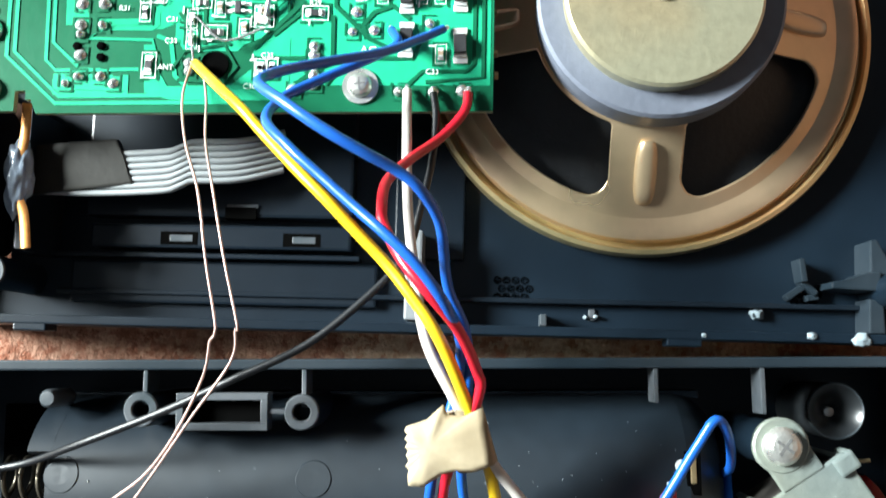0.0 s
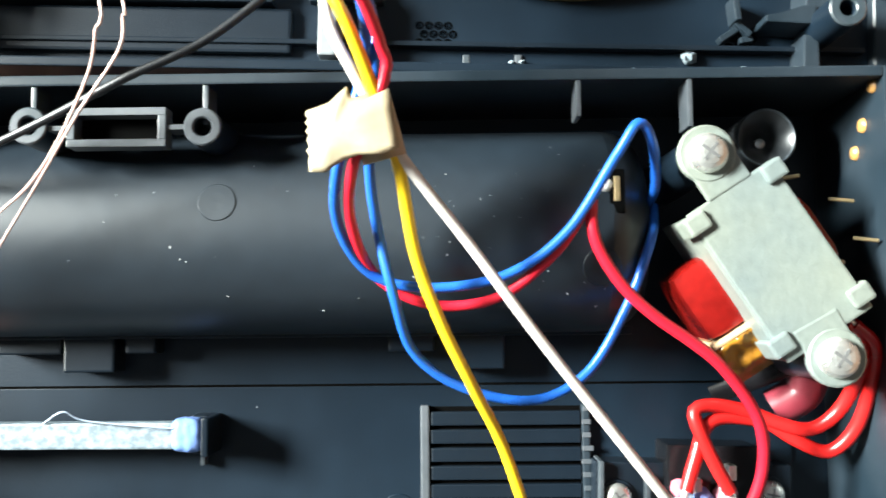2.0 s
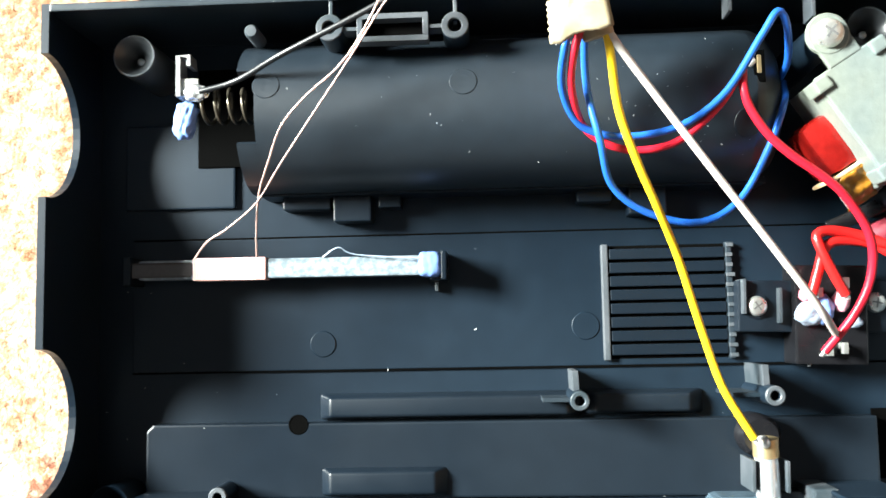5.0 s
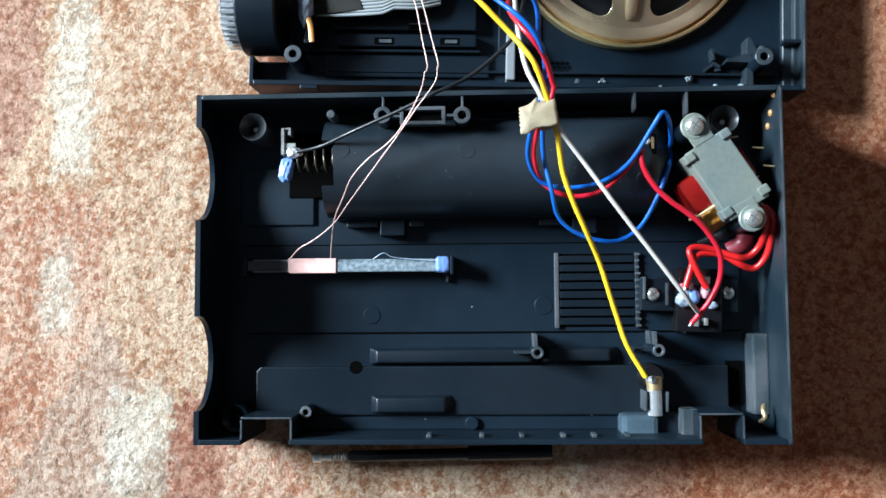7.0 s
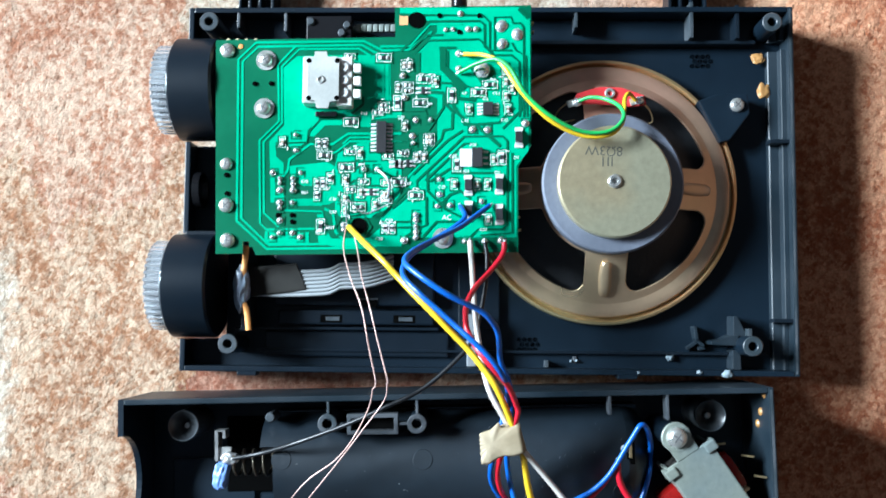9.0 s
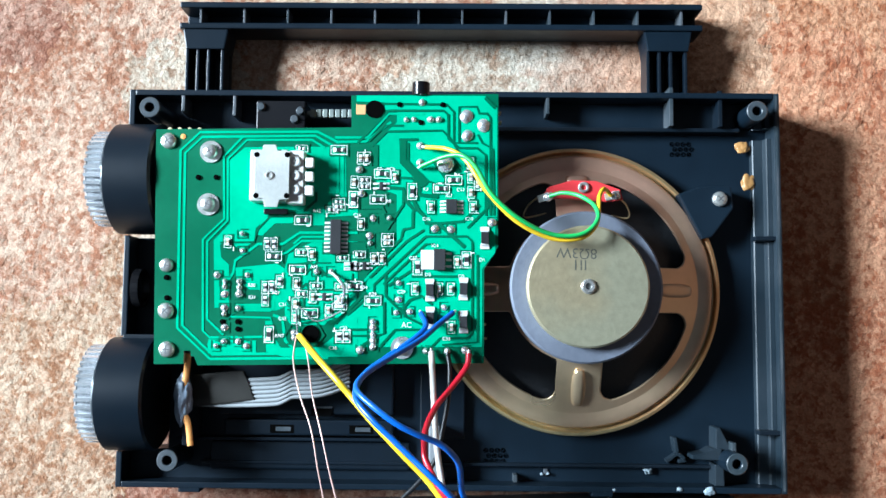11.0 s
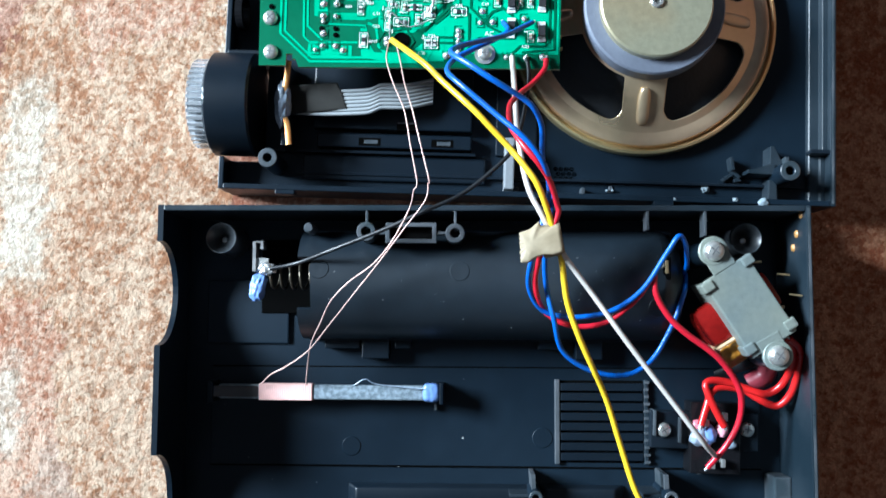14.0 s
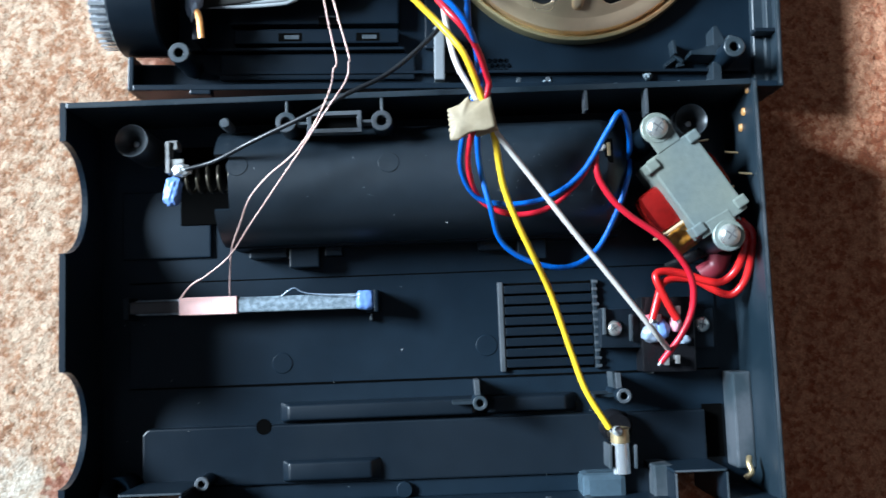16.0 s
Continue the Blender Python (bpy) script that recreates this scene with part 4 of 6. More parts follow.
TRACKS = [
    ([(-43.9, 28.8), (-86.0, 28.0), (-98.1, 38.9), (-99.0, 103.1), (-92.1, 109.8), (-49.3, 110.3), (-42.1, 106.6), (-31.8, 106.8), (-22.7, 114.1)], 0.9),
    ([(-44.0, 30.5), (-85.3, 29.6), (-96.3, 39.9), (-97.3, 102.1), (-91.2, 108.1), (-50.1, 108.8), (-43.3, 104.9)], 0.9),
    ([(-81.5, 36.6), (-87.5, 42.1), (-88.3, 70.0), (-81.2, 77.5), (-81.7, 100.1), (-74.9, 107.1), (-51.3, 107.3), (-46.6, 104.4)], 0.8),
    ([(-64.4, 36.1), (-86.4, 35.6), (-88.9, 38.0), (-89.9, 70.7), (-82.4, 78.3), (-83.2, 100.9), (-76.2, 108.6)], 0.8),
    ([(-44.0, 32.1), (-56.1, 31.8), (-59.3, 34.6), (-60.6, 42.6), (-63.9, 43.8)], 1.0),
    ([(-34.1, 70.6), (-54.3, 70.4), (-59.4, 66.3), (-61.6, 65.5)], 0.8), ([(-34.2, 73.5), (-55.1, 73.4), (-61.0, 69.3), (-69.9, 69.2), (-78.0, 63.2), (-78.6, 58.7), (-82.9, 52.7)], 0.9), ([(-46.1, 72.0), (-54.3, 71.9), (-57.2, 69.3)], 0.7),
    ([(-43.0, 108.2), (-31.2, 108.3), (-23.5, 117.1), (-10.8, 117.1)], 0.9),
    ([(-41.8, 106.3), (-41.5, 88.1), (-46.3, 83.6)], 0.7), ([(-39.9, 105.5), (-39.6, 86.6)], 0.7), ([(-64.9, 46.5), (-73.8, 46.5), (-79.7, 43.1), (-64.8, 42.8), (-64.0, 39.5)], 0.7),
    ([(-33.6, 36.8), (-37.0, 36.8), (-40.2, 29.2)], 0.7), ([(-42.0, 46.3), (-31.8, 56.0), (-20.0, 68.0)], 0.9),
]
for i, (pts, w) in enumerate(TRACKS):
    part("copper_track", ribbon(bmesh.new(), pts, w, ZB - 0.2, ZB + 0.18 + 0.004 * i), COPPER_MASK, board)
# bare dark gaps within the pours
GAPS = [
    ([(-83.7, 69.6), (-71.4, 69.9), (-70.3, 74.4), (-66.0, 79.1), (-52.6, 79.3)], 0.6),
    ([(-34.7, 106.3), (-31.8, 109.4), (-23.5, 118.2), (-3.7, 118.3), (-2.0, 116.8), (-1.9, 108.0), (2.0, 104.6), (8.7, 104.6), (11.7, 102.0), (11.8, 80.1)], 0.9),
    ([(-30.6, 107.0), (-25.1, 112.7), (-18.3, 112.7)], 0.8), ([(-29.5, 105.2), (-24.3, 110.5), (-4.0, 111.0), (-0.3, 107.1), (2.0, 102.7)], 0.8), ([(-35.3, 120.8), (-2.6, 120.6), (0.0, 117.9), (0.1, 106.5), (8.7, 106.5)], 0.8),
    ([(-18.3, 107.6), (-18.2, 99.6), (-9.9, 90.9)], 2.6), ([(-19.8, 107.5), (-13.0, 107.6)], 1.0), ([(-16.4, 106.4), (-16.3, 99.6), (-9.1, 92.4), (-5.4, 91.3)], 0.7), ([(-6.2, 100.4), (-2.8, 95.1), (2.1, 97.4)], 3.4),
    ([(2.0, 106.5), (1.9, 119.8), (8.3, 119.9), (9.2, 117.4), (12.1, 117.4), (13.3, 115.8), (13.5, 80.1)], 0.8), ([(8.7, 109.6), (10.4, 106.5), (14.3, 104.3), (14.8, 80.2)], 0.7), ([(11.3, 123.2), (15.1, 119.4)], 1.2),
    ([(-14.4, 93.5), (-12.1, 90.5), (-12.1, 87.4), (-5.3, 86.7)], 1.5), ([(-21.1, 93.7), (-14.4, 93.4)], 0.9), ([(-24.8, 90.1), (-18.1, 89.6), (-16.9, 85.1), (-13.5, 81.5)], 1.3), ([(-32.9, 82.7), (-25.4, 82.8), (-24.5, 80.3)], 1.2), ([(-28.0, 105.6), (-27.9, 97.3), (-23.3, 94.3)], 1.6),
    ([(-14.7, 86.1), (-12.4, 81.7), (-10.3, 79.7), (-9.7, 77.2), (-5.3, 77.1), (4.3, 68.6)], 1.3), ([(-5.3, 77.1), (3.7, 77.9), (9.6, 83.9)], 1.0), ([(5.2, 75.5), (12.6, 83.1), (12.5, 88.5)], 0.8), ([(-17.9, 74.8), (-14.5, 75.5), (-14.4, 81.5)], 1.0),
    ([(-37.5, 44.1), (-28.0, 52.3), (-28.0, 54.9), (-9.7, 72.4), (5.2, 72.5), (7.0, 70.6), (7.1, 37.8), (5.4, 36.2), (-4.2, 36.1), (-7.1, 33.2)], 0.8), ([(-29.6, 57.4), (-16.4, 70.7), (-10.4, 74.7)], 0.8), ([(-31.1, 58.6), (-18.6, 71.4), (-17.9, 74.8)], 0.8), ([(-24.7, 55.0), (-9.7, 69.6), (-6.7, 69.6)], 0.8),
    ([(-23.9, 58.3), (-23.8, 50.9), (-16.1, 43.4), (-10.1, 40.6)], 0.9), ([(-16.8, 43.5), (-17.6, 46.6), (-15.2, 49.5), (-11.0, 51.0), (-7.2, 48.0)], 1.0), ([(-41.9, 41.0), (-33.0, 49.9), (-31.0, 52.3)], 1.0), ([(-24.3, 48.7), (-24.1, 37.6), (-27.1, 36.7), (-32.2, 33.0)], 0.9),
    ([(-37.4, 38.8), (-30.0, 38.9)], 0.9), ([(-35.9, 36.6), (-30.0, 36.7)], 0.8), ([(-25.5, 33.0), (-20.3, 38.9), (-6.4, 39.1), (-5.0, 42.2), (-5.0, 46.6)], 0.9), ([(8.9, 66.0), (9.1, 34.8), (-3.4, 33.7)], 0.8), ([(-14.7, 58.0), (2.3, 58.1)], 0.9), ([(-22.9, 54.6), (-15.3, 59.7), (-13.6, 59.7)], 0.9), ([(-23.8, 74.7), (-18.0, 83.8), (-18.0, 88.3)], 0.8), ([(-42.5, 76.1), (-27.6, 74.0), (-21.6, 74.0)], 0.7), ([(-37.9, 70.9), (-31.2, 70.6), (-30.1, 68.7)], 0.7),
    ([(-57.7, 56.6), (-53.2, 52.2), (-53.0, 41.8)], 0.8), ([(-48.8, 58.1), (-48.7, 52.9), (-41.3, 53.0)], 0.8), ([(-59.0, 49.2), (-56.7, 46.2), (-47.0, 41.8)], 0.8), ([(-53.7, 81.3), (-49.3, 85.1), (-49.4, 88.1)], 1.0), ([(-57.8, 61.8), (-51.1, 62.6), (-45.8, 58.2)], 0.8), ([(-60.2, 35.8), (-57.4, 40.3), (-48.5, 41.8), (-45.5, 36.7), (-48.3, 33.0), (-58.7, 33.7)], 0.7),
]
# finer etching: bundles of parallel gaps with forty-five degree bends
rng = random.Random(21)
(bx0, by1), (bx1, by0) = (-60.9, 67.0), (-33.7, 40.5)
(hx, hy) = (-50.4, 37.2)
for k in range(12):
    x, y = rng.uniform(bx0, bx1), rng.uniform(by0, by1)
    a0 = rng.choice((0, 90, 180, 270))
    bend = rng.choice((-45, 45))
    steps = [rng.uniform(2, 6), rng.uniform(2, 5), rng.uniform(2, 7)]
    for j in range(rng.choice((1, 2, 3))):
        qx, qy = x + 1.25 * j * math.cos(radians(a0 + 90)), y + 1.25 * j * math.sin(radians(a0 + 90))
        line, a = [(qx, qy)], a0
        for d in steps:
            qx, qy = qx + d * math.cos(radians(a)), qy + d * math.sin(radians(a))
            line.append((qx, qy))
            a += bend if a == a0 else -bend
        if all(bx0 < q[0] < bx1 and by0 < q[1] < by1 and math.hypot(q[0] - hx, q[1] - hy) > 5 for q in line):
            GAPS.append((line, 0.5))
for i, (pts, w) in enumerate(GAPS):
    part("etched_gap", ribbon(bmesh.new(), pts, w, ZB - 0.2, ZB + 0.30 + 0.002 * i), BOARD, board)


def chip_mesh(name, l, w, h, body, body_share=0.27):
    bm = box(bmesh.new(), -l * body_share, l * body_share, -w / 2, w / 2, 0.1, h, 0.08)
    n0 = len(bm.faces)
    for s in (-1, 1):
        x0, x1 = sorted((s * l * (body_share - 0.01), s * l * 0.5))
        box(bm, x0, x1, -w * 0.52, w * 0.52, 0.05, h + 0.05 if body_share < 0.3 else h * 0.45, 0.15)
        x0, x1 = sorted((s * l * 0.45, s * l * 0.72))
        box(bm, x0, x1, -w * 0.6, w * 0.6, 0.02, 0.3, 0.1)
    bm.faces.ensure_lookup_table()
    for f in bm.faces[n0:]:
        f.material_index = 1
    return shared(name, bm, [body, TIN], False)


RES = chip_mesh("chip_resistor", 2.3, 1.3, 0.6, CHIP, 0.23)
CAP = chip_mesh("chip_capacitor", 2.2, 1.3, 0.85, CERAMIC, 0.24)
BIG_RES = chip_mesh("large_chip_resistor", 3.5, 1.7, 0.7, CHIP, 0.29)
BIG = chip_mesh("power_diode", 5.6, 2.7, 2.2, CHIP, 0.36)
# components: lying across (r, c, b) or along the board (R, C, B, D)
SETS = [
    ("C", [(-33.5, 100.6), (-31.3, 100.7), (-35.7, 91.9), (-21.1, 93.9), (6.2, 98.9), (6.4, 94.0), (6.4, 88.4), (8.8, 91.4), (-7.9, 83.0), (7.2, 83.1), (-80.8, 69.9), (-50.4, 65.6), (-55.8, 55.1), (-56.0, 47.7), (-55.9, 42.9), (-49.8, 50.3), (-44.1, 45.6), (-33.0, 76.6), (-13.4, 53.6), (-0.6, 53.6), (-28.2, 64.2), (-25.3, 64.3), (-0.2, 40.0), (1.7, 63.3), (-4.7, 53.6)]),
    ("R", [(-66.5, 69.2), (-64.1, 69.2), (-61.8, 55.8), (-66.9, 53.6), (-64.5, 53.6), (-66.8, 49.1), (-39.9, 36.4), (-37.5, 36.4), (-40.2, 36.4), (-37.4, 36.4)]),
    ("B", [(-14.7, 88.6), (-35.9, 85.5), (-65.2, 36.9), (-35.9, 85.6), (5.0, 64.1), (-12.5, 61.4)]),
    ("b", [(-54.0, 77.9), (-64.2, 64.8), (-55.5, 60.0), (-50.8, 44.6), (-25.6, 95.0), (-27.0, 85.6), (0.2, 92.9), (-4.2, 89.8), (-35.1, 54.4), (-28.3, 49.2), (-41.4, 103.6)]),
    ("r", [(-31.9, 92.7), (-31.9, 90.4), (-41.2, 84.7), (-54.2, 66.3), (-39.3, 64.5), (-53.9, 51.4), (-48.7, 54.4), (-41.0, 82.9), (-43.6, 81.8), (-39.3, 64.5), (-33.4, 65.7), (-54.9, 104.0)]),
    ("c", [(-23.4, 72.1), (-23.4, 69.9), (-39.8, 49.3), (-40.5, 47.1), (-39.8, 54.1), (-39.8, 49.7), (-39.7, 47.1)]),
    ("D", [(11.5, 72.0), (-8.0, 53.2), (4.0, 53.7), (-7.9, 43.2), (4.0, 41.9)]),
]
KINDS = {"r": (RES, "chip_resistor", 0), "R": (RES, "chip_resistor", 90), "c": (CAP, "chip_capacitor", 0), "C": (CAP, "chip_capacitor", 90),
         "b": (BIG_RES, "chip_resistor", 0), "B": (BIG_RES, "chip_resistor", 90), "D": (BIG, "power_diode", 90)}
rng = random.Random(3)
for kind, spots in SETS:
    me, name, a = KINDS[kind]
    for x, y in spots:
        k = 1.0 if kind == "D" else rng.uniform(0.82, 0.9)
        piece(name, me, board, x, y, ZB + 0.35, a + rng.uniform(-3, 3), (k, k, 1))

DOTS = [
    [(-75.6, 72.9), (-75.4, 66.7), (-84.3, 57.9), (-73.4, 58.0), (-81.5, 55.7), (-76.3, 55.7), (-81.5, 53.8), (-76.2, 53.5), (-81.4, 51.1), (-76.2, 51.1), (-81.4, 46.2), (-76.4, 46.2), (-81.3, 44.0), (-81.1, 39.2), (-81.1, 34.2), (-76.1, 34.3), (-84.0, 32.6), (-73.1, 32.7), (-48.6, 59.4), (-43.5, 59.4), (-56.2, 37.4), (-56.2, 35.7)],
    [(-28.7, 78.8), (-22.8, 78.9), (-29.8, 72.5), (-29.7, 69.8), (-6.4, 75.2), (-0.6, 75.0), (14.1, 77.6), (-19.2, 55.6), (-19.1, 49.6), (-19.9, 45.0), (-15.0, 45.4), (-2.8, 47.0), (-28.2, 41.6), (-28.2, 39.6), (-28.2, 37.2), (-28.1, 35.0), (-28.1, 32.8), (-32.5, 31.6), (-9.3, 31.5), (-1.6, 31.5), (4.7, 31.9)],
    [(-33.9, 96.5), (-33.0, 87.8), (-11.9, 105.3), (-12.0, 99.2), (-11.5, 121.3), (-17.2, 114.9), (-14.4, 115.0), (-8.3, 115.0), (-5.4, 115.0)],
    [(4.8, 116.6), (10.8, 113.2), (4.8, 108.8), (4.3, 116.0), (5.1, 109.3), (10.8, 112.5)],
]
rng = random.Random(8)
for spots in DOTS:
    for x, y in spots:
        s = rng.uniform(0.9, 1.35) * (1.55 if spots is DOTS[3] else 1.0)
        piece("solder_joint", SOLDER_DOT, board, x, y, ZB + 0.25, rng.uniform(0, 360), (s, s * rng.uniform(0.85, 1.1), rng.uniform(0.7, 1.2)))
# Black discs over the board's holes, coloured as their inner shade.
for (x, y), rad in (((-50.4, 37.2), 3.1), ((-28.8, 118.7), 3.2)):
    part("drilled_hole", turned(bmesh.new(), [(0, ZB + 0.52), (rad, ZB + 0.52), (rad, ZB)], 32, at(x, y, 0)), RECESS_SHADE, board)
PIN_HOLE = shared("pin_hole", turned(bmesh.new(), [(0, 0.5), (0.75, 0.5), (0.75, 0)], 12), [RECESS_SHADE])
for x, y in [(-102.5, 56.9), (-102.1, 49.6), (-92.2, 93.2), (-85.7, 93.3), (-19.7, 120.5), (-4.0, 120.5), (-81.9, 41.2), (-76.4, 41.3), (-76.3, 38.7), (-11.9, 113.9)]:
    piece("pin_hole", PIN_HOLE, board, x, y, ZB, 0, (1.3, 1.3, 1))
for (x, y), me, a in zip([(-103.4, 106.5), (-102.7, 61.3), (-102.3, 45.0), (-101.5, 31.3), (-87.9, 102.6), (-88.3, 83.4), (-17.7, 32.6)], (SCREW, SCREW, SCREW, SCREW, SCREW_WASHER, SCREW_WASHER, SCREW_WASHER), (10, 50, 20, 60, 5, 40, 70)):
    s = 0.85 if me is SCREW and a in (50,) else 1.0
    piece("screw", me, board, x, y, ZB, a, (s, s, s), "bright steel cross-head screw")


def gull_wing(name, x, y, w, l, h, pins, pitch, tab=False):
    """A moulded chip with bent legs on its two long sides."""
    ic = part(name, box(bmesh.new(), x - w / 2, x + w / 2, y - l / 2, y + l / 2, ZB + 0.3, ZB + h, 0.25), CHIP, board, "black moulded chip")
    for i in range(pins):
        yy = y + (i - (pins - 1) / 2) * pitch
        for s in ((1,) if tab else (-1, 1)):
            bm = bmesh.new()
            x0, x1 = sorted((x + s * (w / 2 - 0.1), x + s * (w / 2 + 0.9)))
            box(bm, x0, x1, yy - 0.32, yy + 0.32, ZB + 0.7, ZB + 1.0, 0.05)
            x0, x1 = sorted((x + s * (w / 2 + 0.6), x + s * (w / 2 + 2.2)))
            box(bm, x0, x1, yy - 0.42, yy + 0.42, ZB + 0.05, ZB + 0.4, 0.1)
            part("leg", bm, TIN, ic)
    if tab:
        part("tab", box(bmesh.new(), x - w / 2 - 4.6, x - w / 2 + 0.2, y - l * 0.46, y + l * 0.46, ZB + 0.1, ZB + 0.7, 0.15), TIN, ic, "tinned heat tab")
    return ic


gull_wing("chip", *(-41.9, 71.9), 4.0, 12.4, 1.9, 8, 1.45)
gull_wing("chip", *(-0.5, 83.2), 4.0, 5.2, 1.8, 4, 1.27)
gull_wing("regulator", *(-4.6, 64.0), 4.2, 7.6, 2.3, 3, 2.3, True)
for x, y in [(-35.9, 61.6), (-31.5, 61.6), (-45.7, 50.4), (-35.9, 61.2), (-25.9, 90.5)]:
    gull_wing("transistor", x, y, 1.5, 2.9, 1.1, 2, 1.7)

# bare copper patch and test pad
part("bare_pad", box(bmesh.new(), -1.7, 1.7, -2, 2, ZB, ZB + 0.12, 0, at(*(-33.8, 118.8), 0)), mat("bare_orange_pad", (0.72, 0.36, 0.16), 0.4), board, "bare orange copper pad")
part("bare_pad", turned(bmesh.new(), [(1.0, ZB), (1.0, ZB + 0.2), (0, ZB + 0.3)], 14, at(*(-98.2, 108.2), 0)), COPPER_FILM, board)
for i, x in enumerate([(-103.6, 110.9)[0] + 3.6 * k for k in range(4)]):
    part("castellation", turned(bmesh.new(), [(0.8, ZB - 3.2), (0.8, ZB - 1.2), (0, ZB - 1.1)], 12, at(x, (-103.6, 111.1)[1], 0)), BOARD_EDGE, board)

# silkscreen: legible marks lettered, the rest as small bars
LETTERING = [
    ("AC", (-16.2, 40.6), 2.7), ("C31", (-60.5, 47.5), 1.7), ("C33", (-60.5, 42.5), 1.7), ("R30", (-71.8, 54.3), 1.7), ("R31", (-71.5, 50.0), 1.7), ("R27", (-63.0, 51.7), 1.7), ("ANT", (-61.4, 36.4), 1.7), ("AM", (-49.6, 61.1), 1.7), ("C35", (-38.6, 39.3), 1.7), ("C30", (-42.3, 32.2), 1.7), ("R12", (-48.9, 81.3), 1.7),
    ("D3", (-8.8, 58.6), 1.8), ("D2", (3.2, 58.1), 1.8), ("D1", (10.6, 64.1), 1.8), ("C29", (-18.2, 52.4), 1.7), ("R24", (-31.6, 53.8), 1.7), ("R29", (-28.4, 51.5), 1.7), ("C33", (-2.0, 35.9), 1.7), ("C12", (5.9, 78.8), 1.7), ("C16", (-9.5, 78.6), 1.7), ("IC4", (-6.3, 69.0), 1.7), ("C27", (-14.1, 64.5), 1.7),
    ("IC2", (-1.5, 87.2), 1.6), ("C12", (2.7, 89.3), 1.7), ("R3", (-9.8, 89.4), 1.6), ("C8", (7.7, 94.6), 1.6), ("C7", (-26.7, 96.7), 1.6), ("C6", (-22.0, 96.7), 1.6), ("R4", (1.5, 94.8), 1.6), ("C16", (-34.4, 79.9), 1.6), ("R9", (-23.1, 85.0), 1.6),
]
for body, (x, y), size in LETTERING:
    text("lettering", body, x, y, ZB + 0.55, size, 0, SILK, board)


def print_frame(w, l):
    """A thin printed rectangle round a component."""
    bm = bmesh.new()
    for x0, x1, y0, y1 in ((-w, 0.13 - w, -l, l), (w - 0.13, w, -l, l), (0.13 - w, w - 0.13, l - 0.12, l), (0.13 - w, w - 0.13, -l, 0.12 - l)):
        box(bm, x0, x1, y0, y1, 0, 0.05)
    return shared("print_frame", bm, [SILK], False)


FRAME_V, FRAME_H = print_frame(1.25, 2.2), print_frame(2.2, 1.25)
for kind, spots in SETS[:-1]:
    for x, y in spots:
        s = 1.35 if kind in "bB" else 1.0
        piece("print_mark", FRAME_V if kind.isupper() else FRAME_H, board, x, y, ZB + 0.48, 0, (s, s, 1))
rng = random.Random(5)
BAR = shared("silk_bar", box(bmesh.new(), -0.75, 0.75, -0.16, 0.16, 0, 0.04), [SILK], False)
for kind, spots in SETS[:-1]:
    for x, y in spots:
        piece("print_mark", BAR, board, x + rng.choice((-1, 1)) * rng.uniform(0.4, 2.2), y + rng.choice((-1, 1)) * rng.uniform(1.7, 2.6), ZB + 0.5, rng.choice((0, 90, 0)), (rng.uniform(0.5, 1.1), 1, 1))

# etched outlines round the pads, where the copper is cut away
OUTLINE = bmesh.new()
for x0, x1, y0, y1 in ((-1.9, -1.45, -2.8, 2.8), (1.45, 1.9, -2.8, 1.2), (-1.45, 1.45, 2.35, 2.8), (-1.45, 0.2, -2.8, -2.35)):
    box(OUTLINE, x0, x1, y0, y1, 0, 0.04)
OUTLINE = shared("etched_outline", OUTLINE, [BOARD], False)
rng = random.Random(14)
for kind, spots in SETS[:-1]:
    for x, y in spots:
        s = 1.25 if kind in "bB" else 1.0
        piece("etched_outline", OUTLINE, board, x, y, ZB + 0.26, (0 if kind.isupper() else 90) + rng.choice((0, 180)), (s, s, 1))
for spots in DOTS[:2]:
    for x, y in spots:
        piece("etched_outline", OUTLINE, board, x, y, ZB + 0.24, rng.choice((0, 90, 180, 270)), (0.95, 0.72, 1))

# tuning capacitor
tuner = part("tuning_capacitor", box(bmesh.new(), (-72.1, 84.6)[0], (-58.6, 84.9)[0], (-72.1, 83.8)[1], (-72.8, 102.3)[1], ZB, ZB + 7.5, 0.8), mat("clear_plastic_case", (0.40, 0.45, 0.42), 0.22, scale=120, vary=0.15), board, "pale tuning capacitor block")
cx, cy = (-64.8, 92.8)
part("plate", prism(bmesh.new(), [(cx - 5.4, cy - 8), (cx - 2, cy - 8), (cx - 1.6, cy - 11.2), (cx + 3, cy - 11.2), (cx + 3.4, cy - 8.4), (cx + 7, cy - 8.4), (cx + 7, cy + 8.6), (cx + 2.4, cy + 8.8), (cx + 2, cy + 11), (cx - 2.4, cy + 11), (cx - 2.8, cy + 8.4), (cx - 5.4, cy + 8.4)], ZB + 7.5, ZB + 8.3, 0.15), PALE_STEEL, tuner, "pale steel plate")
part("pivot", turned(bmesh.new(), ring_profile(0.8, 1.5, ZB + 8.2, ZB + 8.8, 0.2), 16, at(cx, cy, 0)), STEEL, tuner)
x0 = (-55.9, 93.1)[0]
part("trimmer_block", box(bmesh.new(), x0 - 3.2, x0 + 2.8, cy - 9.6, cy + 9.4, ZB, ZB + 6.2, 0.5), WHITE_PL, tuner)
part("dark_slot", box(bmesh.new(), x0 - 3.9, x0 - 2.5, cy - 7.6, cy + 7.4, ZB + 4, ZB + 6.5, 0.2), GLOSS_BLACK, tuner)
SCREW_HOLE = shared("corner_hole", turned(bmesh.new(), [(0, 0.06), (0.9, 0.06), (1.0, 0)], 12), [RECESS_SHADE])
